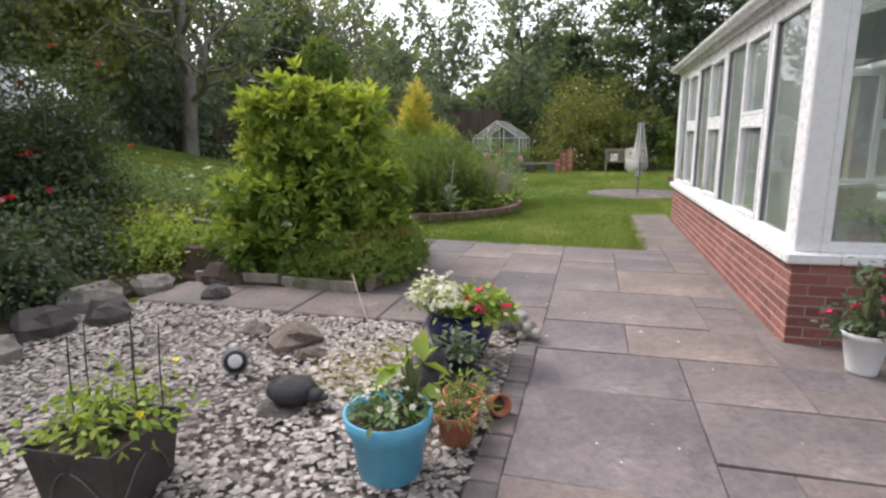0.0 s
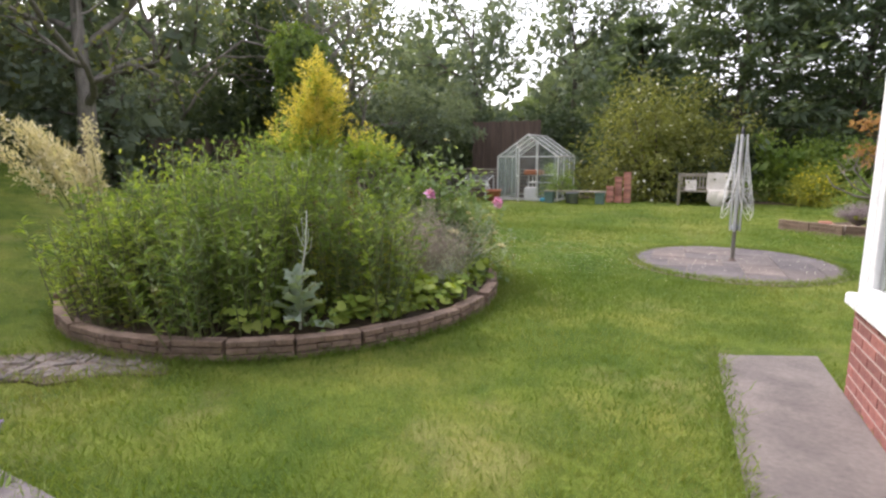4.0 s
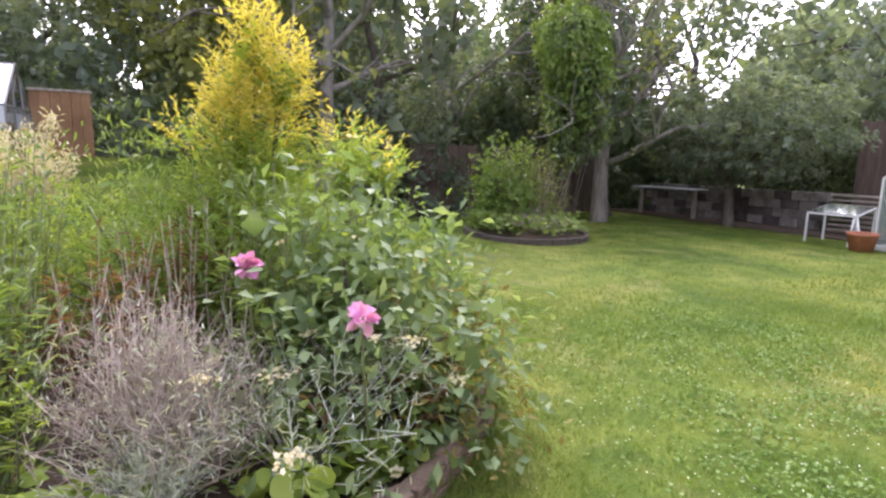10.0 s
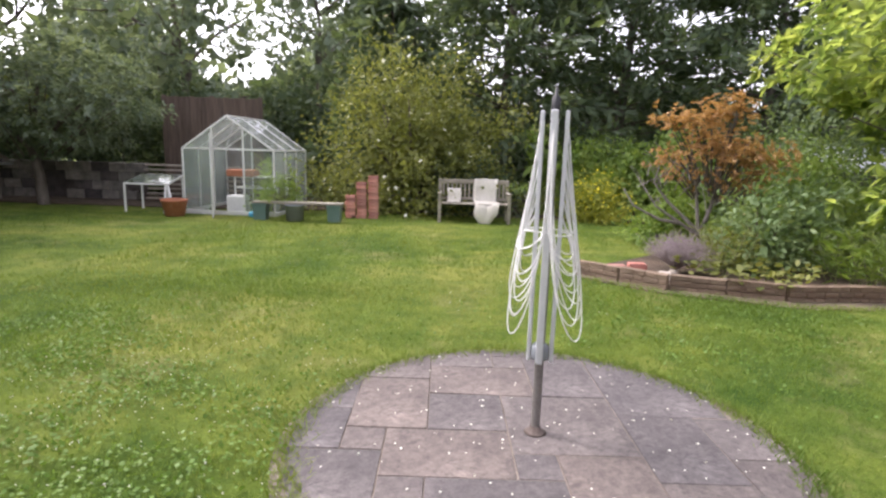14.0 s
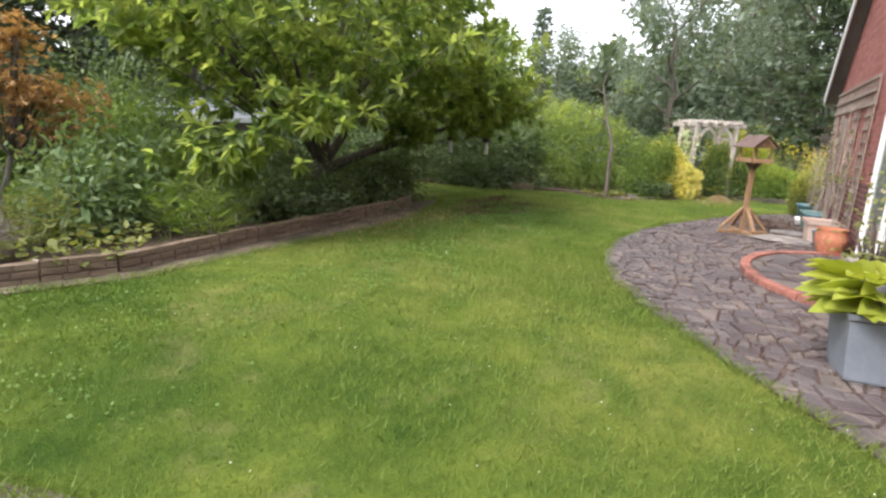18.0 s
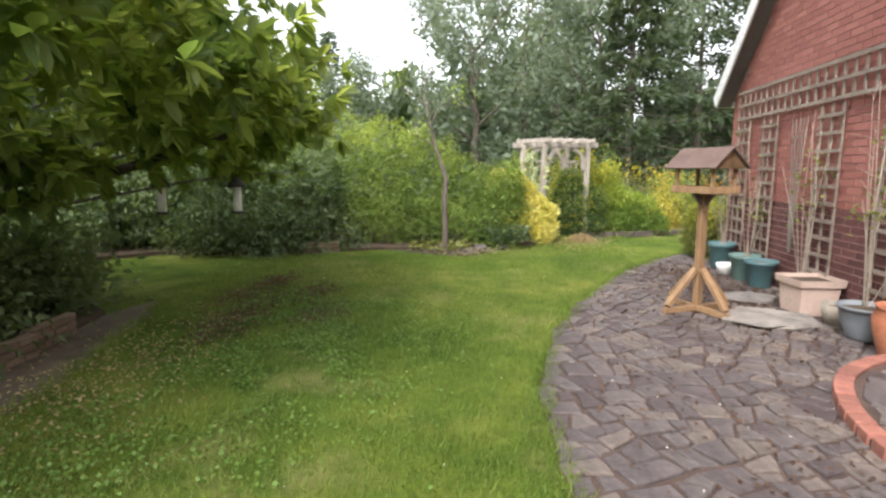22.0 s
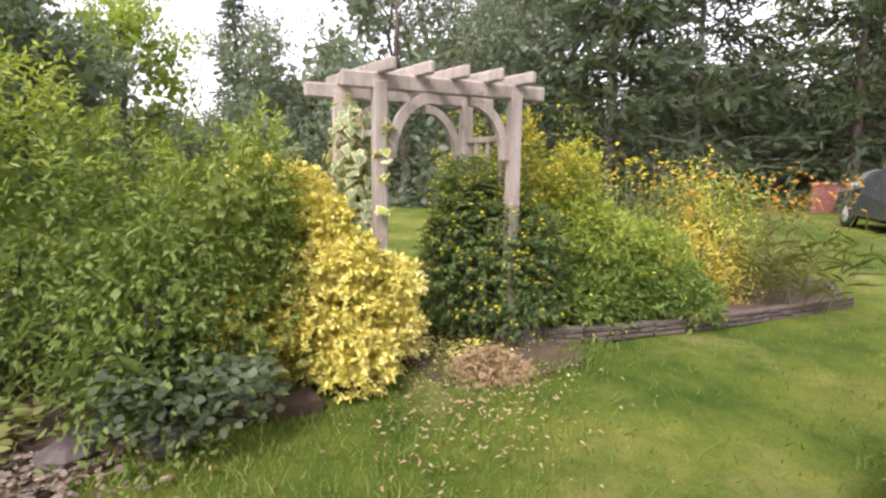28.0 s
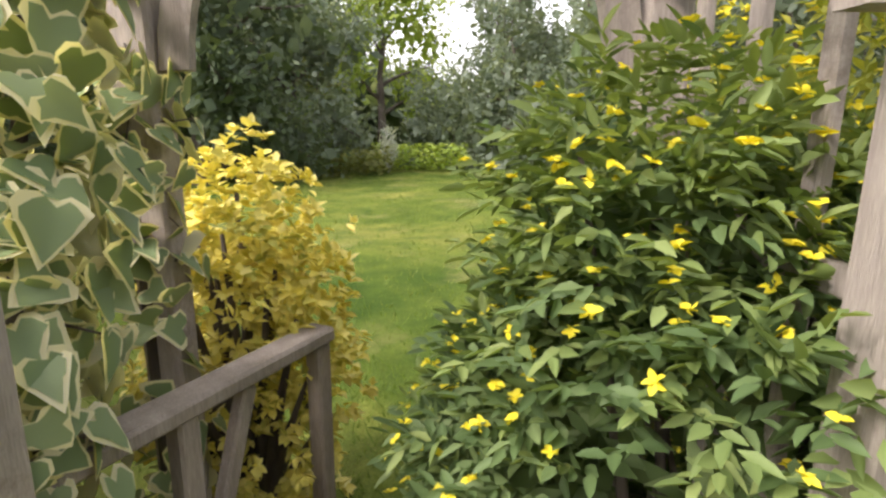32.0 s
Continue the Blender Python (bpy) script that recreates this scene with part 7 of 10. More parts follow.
k = 17
s = np.linspace(0, 1, k)
lobed_leaves("rosette", rng, np.stack([0.015 * np.cos(s * 50), 0.015 * np.sin(s * 50), 0.05 + 0.36 * s], 1), np.stack([np.cos(s * 40), np.sin(s * 40), 0.35 + 1.5 * s], 1), 0.31 - 0.14 * s, 0.16 - 0.07 * s, LEAF["glaucous"], mull)
t = Tubes(6)
t.add([(0, 0, 0), (0.02, 0.02, 0.45), (0.05, 0.06, 0.72), (0.06, 0.08, 0.98)], [0.012, 0.009, 0.007, 0.004])
t.done("spike", SILVER, mull)
for i in range(4):
    a = i * 1.7
    t = Tubes(6)
    t.add([(0.04, 0.04, 0.6 + 0.05 * i), (0.05 + 0.05 * math.cos(a), 0.05 + 0.05 * math.sin(a), 0.68 + 0.05 * i), (0.05 + 0.07 * math.cos(a), 0.05 + 0.07 * math.sin(a), 0.78 + 0.05 * i)], [0.003, 0.003, 0.002])
    t.done("side_spike", SILVER, mull)
s = np.linspace(0, 1, 22)
leaves("bracts", rng, np.stack([0.02 + 0.04 * s, 0.02 + 0.06 * s, 0.45 + 0.5 * s], 1), np.stack([np.cos(s * 60), np.sin(s * 60), 0.9 + 0 * s], 1), 0.05, 0.013, LEAF["glaucous"], mull)


def twiggy(name, x, y, r, h, n, material, label, seed, z=0.12, lean=(0, 0), heads=None, leaf=None, radius=0.004, category="perennial", tangle=0.05):
    """A spray of thin twigs from one foot."""
    rng = np.random.default_rng(seed)
    ob = tagged(empty(name, x, y, z), label, category)
    t = Tubes(4)
    tops, mids = [], []
    for i in range(n):
        a, u = rng.uniform(0, 6.28), rng.random() ** 0.6
        end = Vector((r * u * math.cos(a) + lean[0], r * u * math.sin(a) + lean[1], h * rng.uniform(0.55, 1.0) * (1.1 - 0.45 * u)))
        mid = end * 0.5 + Vector((rng.normal() * tangle, rng.normal() * tangle, 0.05))
        t.add([(0.02 * math.cos(a), 0.02 * math.sin(a), 0), mid, end], [radius, radius * 0.8, radius * 0.4])
        for j in range(3):
            q = mid.lerp(end, rng.random())
            t.add([q, q + Vector(rng.normal(size=3)) * 0.09 + Vector((0, 0, 0.05))], [radius * 0.5, radius * 0.25])
        tops.append(tuple(end))
        mids.append(tuple(mid.lerp(end, rng.random())))
    t.done("twig_mass", material, ob)
    if leaf:
        m = np.array(mids)[rng.integers(0, n, leaf[2])] + rng.normal(size=(leaf[2], 3)) * 0.06
        leaves("foliage", rng, m, rng.normal(size=(leaf[2], 3)) + (0, 0, 0.6), leaf[0], leaf[1], LEAF[leaf[3]], ob)
    if heads:
        p = np.array(tops)[rng.permutation(n)[: heads[1]]]
        flat = np.repeat(p, 22, 0) + rng.normal(size=(heads[1] * 22, 3)) * np.array([heads[2], heads[2], heads[2] * 0.25])
        blooms("bloom_mass", rng, flat, heads[2] * 0.7, PETAL[heads[0]], ob, 5)
    return ob


twiggy("lavender", -2.1, 11.1, 0.5, 0.95, 260, surface("faded_twig", (0.27, 0.215, 0.175), (0.46, 0.39, 0.33), 0.9, 5, 30, 0.2), "faded grey-brown lavender bush gone to twigs", 430, leaf=(0.045, 0.006, 900, "silver"), tangle=0.13, radius=0.0034)
twiggy("curry_plant", -1.98, 11.62, 0.6, 0.85, 30, SILVER, "silver curry plant with pale yellow flower heads", 431, lean=(0.14, 0.1), heads=("cream", 12, 0.032), leaf=(0.05, 0.006, 800, "silver"), radius=0.0032, tangle=0.1)
twiggy("curry_plant", -1.9, 11.05, 0.3, 0.42, 60, SILVER, "low tuft of silver thread leaves before the lavender", 433, leaf=(0.06, 0.006, 900, "silver"), radius=0.003)
shrub("rose_bush", -2.35, 12.05, (0.66, 0.68, 1.25), 2500, (0.085, 0.058), "rose", "rose bush with pink blooms in the round bed", "rose bush", seed=432, z=0.12, flowers=("cream", 14, 0.06), n_clump=60)
for i, (x, y, z, s) in enumerate([(-2.2, 11.46, 1.08, 0.11), (-1.52, 11.77, 0.99, 0.1)]):
    ob = tagged(empty("rose_bloom", x, y, z), "full pink rose bloom on a thin stalk", "flower", "pink roses")
    rng = np.random.default_rng(440 + i)
    d = unit(rng.normal(size=(26, 3)) + (0, 0, 0.3))
    leaves("petal_mass", rng, d * s * 0.1, d, s * 0.55, s * 0.55, PETAL["pink"], ob, fold=0.5, curl=-0.2)
    t = Tubes(5)
    t.add([(0, 0, 0), (-0.05, 0.02, -0.2), (-0.15, 0.1, -(z - 0.1))], [0.004, 0.005, 0.006])
    t.done("stalk", STEM, ob)


def ground_leaves(name, x, y, r, n, size, colour, label, seed, z=0.12, height=0.16, arc=(0, 6.28), rad=(0, 1), category="ground cover", fl=None, disc=False):
    """Low rounded leaves on short stalks."""
    rng = np.random.default_rng(seed)
    ob = tagged(empty(name, x, y, z), label, category)
    a = rng.uniform(arc[0], arc[1], n)
    d = r * np.sqrt(rng.uniform(rad[0] ** 2, rad[1] ** 2, n))
    p = np.stack([d * np.cos(a), d * np.sin(a), rng.uniform(0.03, height, n)], 1)
    p[:, 2] += land(x + p[:, 0], y + p[:, 1]) - (gz(x, y) if z > 0.3 else 0)
    if disc:
        up = unit(rng.normal(size=(n, 3)) * 0.4 + np.stack([np.cos(a) * 0.45, np.sin(a) * 0.45, 1 + 0 * a], 1))
        u = unit(np.cross(up, rng.normal(size=(n, 3))))
        w = np.cross(up, u)
        L = (size * rng.uniform(0.35, 0.65, n))[:, None]
        rim = [p + (u * math.cos(q) + w * math.sin(q)) * L * (0.45 if q == 0 else 1.0) + up * L * 0.12 for q in np.arange(9) * 2 * math.pi / 9]
        quads("foliage", np.stack([p - up * L * 0.08] + rim, 1), 10, [(0, 1 + k, 1 + (k + 1) % 9) for k in range(9)], LEAF[colour], ob, "", True)
        return ob
    leaves("foliage", rng, p, np.stack([np.cos(a), np.sin(a), 0 * a + 0.1], 1) + rng.normal(size=(n, 3)) * np.array([0.6, 0.6, 0.25]), size, size * 0.85, LEAF[colour], ob, fold=0.1, curl=0.1)
    if fl:
        blooms("bloom_mass", rng, p[rng.permutation(n)[: fl[1]]] + (0, 0, 0.06), fl[2], PETAL[fl[0]], ob)
    return ob


ground_leaves("ground_cover", bx, by, br, 700, 0.06, "mid", "sparse low leaves along the bed's edging", 450, arc=(-1.9, 1.2), rad=(0.66, 0.97), height=0.16)
for i, (x_, y_, r_, n_) in enumerate(((-2.12, 10.15, 0.3, 110), (-2.3, 9.85, 0.22, 50), (-1.85, 10.75, 0.32, 120), (-1.95, 10.45, 0.22, 60), (-1.85, 11.65, 0.28, 90), (-2.0, 12.0, 0.24, 60), (-2.85, 9.4, 0.25, 50))):
    ground_leaves("round_leaved_plant", x_, y_, r_, n_, 0.1, "fresh" if i % 3 == 0 else "bright", "clump of round bright green leaves at the bed's edge", 470 + i, z=gz(x_, y_) + 0.1, height=0.24, category="perennial", disc=True)
ground_leaves("ground_cover", bx, by, br, 1500, 0.07, "mid", "low dark green leaves at the bed's edge", 451, arc=(0.3, 2.6), rad=(0.6, 0.97), height=0.32)
ground_leaves("ground_cover", bx, by, br, 1500, 0.06, "olive", "low weedy leaves at the bed's edge", 452, arc=(2.6, 5.0), rad=(0.55, 0.96), height=0.4)
shrub("fading_perennial", -2.25, 12.45, (0.45, 0.45, 0.75), 1100, (0.06, 0.03), "bronze", "yellowing perennial at the bed's edge", "perennial", seed=453, z=0.12, n_clump=36)
shrub("perennial", -2.75, 12.75, (0.5, 0.4, 0.65), 1300, (0.1, 0.022), "mid", "dark green perennial at the bed's edge", "perennial", seed=454, z=0.12, n_clump=36)
spikes("thistle", -4.9, 9.4, 0.3, 0.8, 12, DARK_ROCK, "dark seeded stalks at the bed's edge", 455, colour="olive", per=10)

# timber-sided raised bed
rb = tagged(empty("raised_bed", 0, 0), "raised bed of weathered grey sleepers with red and green plants", "raised bed")
RB = [(-3.95, 7.6), (-6.55, 7.05), (-6.85, 5.6), (-4.2, 5.98)]
for i in range(4):
    a, b = RB[i], RB[(i + 1) % 4]
    for z in (0.02, 0.2, 0.36):
        beam("sleeper", (*a, z + gz(*a) * 0.9), (*b, z + gz(*b) * 0.9), 0.1, 0.165 if z < 0.3 else 0.05, SLEEPER if z < 0.3 else OLD_WOOD, rb, 0.01)
bm = bmesh.new()
bmesh.ops.triangulate(bm, faces=[bm.faces.new([bm.verts.new((x, y, 0.32 + gz(x, y) * 0.9)) for x, y in RB])])
part("soil", bm, SOIL, rb)
ground_leaves("bedding", -4.9, 6.9, 0.75, 520, 0.09, "red_leaf", "low red-leaved bedding in the raised bed", 460, z=0.36, height=0.15)
for i, (x, y, h) in enumerate(((-5.35, 6.5, 0.45), (-6.0, 6.7, 0.6), (-6.4, 6.2, 0.75), (-4.7, 6.4, 0.35))):
    shrub("shrub", x, y, (0.55, 0.5, h), 1500, (0.07, 0.035), "rose", "leafy rose in the raised bed with white blooms", "rose bush", seed=461 + i, z=0.32 + gz(x, y) * 0.9, flowers=("white", 4, 0.09), n_clump=40)


# ---- greenhouses ----
def greenhouse(x, y, turn, width, depth, eave, ridge, label, z=0.0, bays=4, door=True, clear=True):
    """A glazed house with its gable at the front (local -y); frames, panes, a doorway, and a low base."""
    ob = tagged(empty("greenhouse", x, y, z, turn), label, "greenhouse", kind="")
    g = GH_GLASS if clear else GH_CLEAR
    w, fr = width / 2, WHITE_METAL if clear else DULL_METAL
    bar = 0.035 if clear else 0.026
    for sx in (-w, w):
        beam("sill_bar", (sx, 0, 0.05), (sx, depth, 0.05), bar, 0.09, fr, ob)
        beam("eave_bar", (sx, 0, eave), (sx, depth, eave), bar, bar, fr, ob)
        for i in range(bays + 1):
            yy = depth * i / bays
            beam("upright", (sx, yy, 0), (sx, yy, eave), bar, bar, fr, ob, up=(1, 0, 0))
            beam("rafter", (sx, yy, eave), (0, yy, ridge), bar, bar, fr, ob)
        for i in range(bays):
            a, b = depth * i / bays + bar / 2, depth * (i + 1) / bays - bar / 2
            split = eave - 0.02 if clear else eave - 0.3
            p = box("side_pane", (sx - 0.003, a, 0.1), (sx + 0.003, b, split), g, ob, 0)
            p.visible_shadow = False
            if not clear:
                box("eave_sheet", (sx - 0.003, a, split + 0.024), (sx + 0.003, b, eave - 0.02), FROST, ob, 0).visible_shadow = False
                beam("glazing_bar", (sx, a, split + 0.012), (sx, b, split + 0.012), 0.02, 0.02, fr, ob)
                if i == 1:
                    beam("vent_bar", (sx * 0.42, a, eave + (ridge - eave) * 0.58), (sx * 0.42, b, eave + (ridge - eave) * 0.58), 0.03, 0.03, fr, ob)
            bm = bmesh.new()
            q = [bm.verts.new(c) for c in ((sx, a, eave + 0.01), (sx, b, eave + 0.01), (0, b, ridge + 0.01), (0, a, ridge + 0.01))]
            bmesh.ops.solidify(bm, geom=[bm.faces.new(q)], thickness=0.006)
            part("roof_pane", bm, g if clear or i == bays - 1 else FROST, ob).visible_shadow = False
    beam("ridge_bar", (0, 0, ridge), (0, depth, ridge), bar * 1.3, bar * 1.3, fr, ob)
    dw = width * 0.17
    for yy in (0, depth):
        beam("gable_sill", (-w, yy, 0.05), (w, yy, 0.05), bar, 0.09, fr, ob)
        beam("gable_rail", (-w, yy, eave), (w, yy, eave), bar * 0.8, bar * 0.8, fr, ob)
        for sx in (-dw, dw):
            beam("gable_post", (sx, yy, 0), (sx, yy, ridge - (ridge - eave) * dw / w), bar, bar, fr, ob, up=(1, 0, 0))
        for a, b in ((-w, -dw), (dw, w)):
            bm = bmesh.new()
            za, zb = ridge - (ridge - eave) * abs(a) / w, ridge - (ridge - eave) * abs(b) / w
            q = [bm.verts.new(c) for c in ((a, yy, 0.1), (b, yy, 0.1), (b, yy, zb - 0.02), (a, yy, za - 0.02))]
            bmesh.ops.solidify(bm, geom=[bm.faces.new(q)], thickness=0.005)
            part("gable_pane", bm, g, ob).visible_shadow = False
    return ob


GH_GLASS = glass("greenhouse_glass", (0.86, 0.92, 0.89), 0.06, 0.16)
GH_CLEAR = glass("clear_greenhouse_glass", (0.9, 0.93, 0.92), 0.03, 0.05)
DULL_METAL = surface("dull_aluminium", (0.20, 0.20, 0.205), (0.29, 0.29, 0.29), 0.5, 3, 30, 0.05, metal=0.3)
FROST = surface("frosted_sheet", (0.50, 0.53, 0.57), (0.62, 0.65, 0.68), 0.35, 1, 20, 0.02, grain=0.08)
greenhouse(-4.12, 23.6, -6, 2.05, 1.9, 1.42, 2.12, "white-framed glass greenhouse with an open door", 0.0, 3)
ghd = tagged(empty("greenhouse_door", -4.46, 23.55, 0.02, -68), "open white-framed greenhouse door", "door")
for a, b in (((0, 0, 0), (0, 0, 1.72)), ((0.62, 0, 0), (0.62, 0, 1.72)), ((0, 0, 0.03), (0.62, 0, 0.03)), ((0, 0, 1.7), (0.62, 0, 1.7)), ((0, 0, 0.8), (0.62, 0, 0.8))):
    beam("rail", a, b, 0.035, 0.03, WHITE_METAL, ghd, up=(0, 1, 0))
box("pane", (0.02, -0.003, 0.05), (0.6, 0.003, 1.68), GH_GLASS, ghd, 0).visible_shadow = False
shelf = tagged(empty("staging", -3.7, 24.4, 0), "slatted greenhouse staging with trays", "shelf")
for z in (0.55, 0.8):
    box("shelf", (-0.5, -0.3, z), (0.7, 0.3, z + 0.03), WHITE_METAL, shelf)
for sx in (-0.48, 0.68):
    for sy in (-0.28, 0.28):
        box("leg", (sx - 0.02, sy - 0.02, 0), (sx + 0.02, sy + 0.02, 0.8), WHITE_METAL, shelf)
box("seed_tray", (-4.3, 23.95, 0.83), (-3.7, 24.35, 0.98), TERRACOTTA, None, 0.01)
tagged(bpy.data.objects["seed_tray"], "red-brown plastic seed tray on the staging", "tray")
tagged(box("white_crate", (-4.25, 23.75, 0.0), (-3.85, 24.1, 0.42), WHITE_POT, None, 0.02), "white plastic crate in the greenhouse doorway", "crate")
shrub("tomato_plant", -3.3, 24.3, (0.45, 0.5, 1.3), 1400, (0.09, 0.04), "bright", "leafy green plant growing inside the greenhouse", "plant", seed=470, far=True, n_clump=40)
tagged(box("blue_bag", (-3.62, 23.28, 0.0), (-3.4, 23.42, 0.13), surface("blue_bag", (0.05, 0.35, 0.55), (0.12, 0.5, 0.7), 0.5, 8, 40, 0.6), None, 0.04), "crumpled bright blue plastic bag on the grass", "bag")
pot("terracotta_tub", -5.15, 23.25, [(0.19, 0), (0.25, 0.3), (0.27, 0.31), (0.27, 0.36)], TERRACOTTA, "large red-brown plastic tub in front of the greenhouse", 0.0)
frame_ = tagged(empty("cold_frame", -6.45, 23.7, 0), "old white-framed cold frame with glass sides", "cold frame")
for sx in (0, 0.95):
    for sy, h in ((0, 0.62), (0.7, 0.78)):
        box("post", (sx - 0.02, sy - 0.02, 0), (sx + 0.02, sy + 0.02, h), WHITE_METAL, frame_)
    beam("side_rail", (sx, 0, 0.62), (sx, 0.7, 0.78), 0.035, 0.035, WHITE_METAL, frame_)
for sy, h in ((0, 0.62), (0.7, 0.78)):
    beam("cross_rail", (0, sy, h), (0.95, sy, h), 0.035, 0.035, WHITE_METAL, frame_)
bm = bmesh.new()
bmesh.ops.solidify(bm, geom=[bm.faces.new([bm.verts.new(c) for c in ((0, 0, 0.645), (0.95, 0, 0.645), (0.95, 0.7, 0.805), (0, 0.7, 0.805))])], thickness=0.006)
part("lid_pane", bm, GH_GLASS, frame_).visible_shadow = False
beam("loose_strut", (0.97, -0.25, 0.02), (0.9, 0.02, 0.62), 0.04, 0.02, WHITE_METAL, frame_)
beam("loose_strut", (1.22, -0.3, 0.02), (0.94, 0.02, 0.64), 0.04, 0.02, WHITE_METAL, frame_)
for i, x in enumerate((-3.25, -2.55, -1.72)):
    pot("trough_planter", x, 23.05, [(0.17, 0), (0.19, 0.3), (0.21, 0.31), (0.21, 0.35)], GREEN_POT if i != 1 else GREY_POT, "grey-green square planter holding up a plank", 0.0, square=i != 1, turn=0, group="planters under the plank")
tagged(box("plank", (-3.4, 22.92, 0.355), (-1.55, 23.18, 0.395), GREY_WOOD, None, 0.006), "grey weathered plank laid over planters", "plank")
posy("pot_plant", -2.9, 23.15, 0.4, (0.35, 0.3, 0.6), 500, (0.08, 0.03), "mid", "leafy plant standing behind the plank", 471)
stack = tagged(empty("brick_stack", -1.5, 23.75, 0), "stepped stacks of old pink and red bricks", "brick stack")
rng = np.random.default_rng(472)
STACK_ME = {}
for sx, n in ((0.0, 7), (0.24, 11), (0.5, 13)):
    for k in range(n):
        b_ = new("brick", STACK_ME.setdefault("b", box("brick", (-0.108, -0.05, 0.002), (0.108, 0.05, 0.07), PINK_BRICK, stack, 0.006).data)) if STACK_ME else box("brick", (-0.108, -0.05, 0.002), (0.108, 0.05, 0.07), PINK_BRICK, stack, 0.006)
        STACK_ME["b"] = b_.data
        b_.parent = stack
        b_.matrix_basis = pose(sx + rng.uniform(-0.01, 0.01), rng.uniform(-0.02, 0.02), k * 0.073, 0, 0, rng.uniform(-4, 4))

# bench with cloths
bench = tagged(empty("garden_bench", 0.42, 23.45, 0), "weathered slatted wooden garden bench", "bench")
BL = 1.58
for sx in (0.04, BL - 0.04):
    box("leg", (sx - 0.035, -0.03, 0), (sx + 0.035, 0.04, 0.62), GREY_WOOD, bench)
    beam("leg", (sx, 0.5, 0), (sx, 0.56, 0.9), 0.07, 0.06, GREY_WOOD, bench, up=(0, 1, 0))
    box("armrest", (sx - 0.045, -0.06, 0.622), (sx + 0.045, 0.52, 0.66), GREY_WOOD, bench, 0.012)
    box("side_rail", (sx - 0.02, 0.04, 0.33), (sx + 0.02, 0.5, 0.4), GREY_WOOD, bench)
for i in range(5):
    box("seat_slat", (0.04, 0.0 + i * 0.098, 0.403), (BL - 0.04, 0.082 + i * 0.098, 0.425), GREY_WOOD, bench)
box("top_rail", (0.0, 0.535, 0.82), (BL, 0.58, 0.92), GREY_WOOD, bench, 0.012)
box("lower_rail", (0.04, 0.5, 0.46), (BL - 0.04, 0.54, 0.52), GREY_WOOD, bench)
for i in range(15):
    x = 0.12 + i * (BL - 0.24) / 14
    beam("back_slat", (x, 0.52, 0.5), (x, 0.555, 0.84), 0.045, 0.015, GREY_WOOD, bench, 0.003, up=(0, 1, 0))
LINEN = surface("cream_cloth", (0.60, 0.56, 0.48), (0.74, 0.70, 0.62), 0.95, 2, 60, 0.3)


def drape(name, x, y, pts, width, label, skew=0.0):
    """A cloth that follows a profile of (y, z) points, with folds, and hangs to a corner."""
    v, f, n = [], [], 12
    for j, (py, pz) in enumerate(pts):
        for i in range(n + 1):
            u = i / n
            sag = skew * max(0, j - len(pts) + 4) * (0.5 - abs(u - 0.45)) * 0.22
            v.append((u * width + 0.02 * math.sin(j * 1.3), py + 0.012 * math.sin(u * 14 + j), pz - sag + 0.006 * math.sin(u * 9 + j * 2)))
    for j in range(len(pts) - 1):
        for i in range(n):
            f.append((j * (n + 1) + i, j * (n + 1) + i + 1, (j + 1) * (n + 1) + i + 1, (j + 1) * (n + 1) + i))
    ob = new(name, mesh_of(name, v, f, LINEN, True))
    ob.matrix_basis = pose(x, y, 0)
    so = ob.modifiers.new("thickness", "SOLIDIFY")
    so.thickness = 0.008
    return tagged(ob, label, "cloth")


drape("blanket", 1.22, 23.45, [(0.61, 0.7), (0.6, 0.93), (0.52, 0.94), (0.49, 0.7), (0.46, 0.455), (0.25, 0.445), (0.05, 0.445), (-0.05, 0.42), (-0.075, 0.3), (-0.085, 0.2)], 0.52, "cream blanket draped over the bench", 1.0)
drape("cushion_cloth", 0.62, 23.45, [(0.5, 0.72), (0.46, 0.6), (0.42, 0.455), (0.25, 0.445), (0.12, 0.445)], 0.3, "folded cream cloth on the bench seat")

# rotary airer
airer = tagged(empty("rotary_airer", CIRCLE[0], CIRCLE[1] + 0.08, 0.02), "folded rotary clothes airer with slack white lines", "clothes airer")
t = Tubes(12)
t.add([(0, 0, 0), (0, 0, 0.5), (0, 0, 1.78)], [0.026, 0.024, 0.02])
t.done("pole", surface("worn_steel", (0.20, 0.185, 0.175), (0.32, 0.30, 0.29), 0.5, 4, 40, 0.1, metal=0.5), airer)
lathe("ground_socket", [(0.062, 0), (0.05, 0.008), (0.034, 0.01), (0.031, 0.04)], surface("rust", (0.09, 0.07, 0.06), (0.18, 0.14, 0.12), 0.9, 6, 40, 0.5), airer, 16)
lathe("top_cap", [(0.02, 1.7), (0.024, 1.72), (0.022, 1.8), (0.01, 1.815), (0.005, 1.86)], BLACK, airer, 16)
lathe("collar", [(0.045, 0.43), (0.05, 0.45), (0.05, 0.5), (0.03, 0.52)], GREY_POT, airer, 16)
for k in range(4):
    a = radians(-14 + 90 * k)
    c, s = math.cos(a), math.sin(a)
    beam("arm", (0.06 * c, 0.06 * s, 0.42), (0.062 * c, 0.062 * s, 1.74), 0.036, 0.022, METAL, airer, 0.004, up=(c, s, 0))
rng = np.random.default_rng(480)
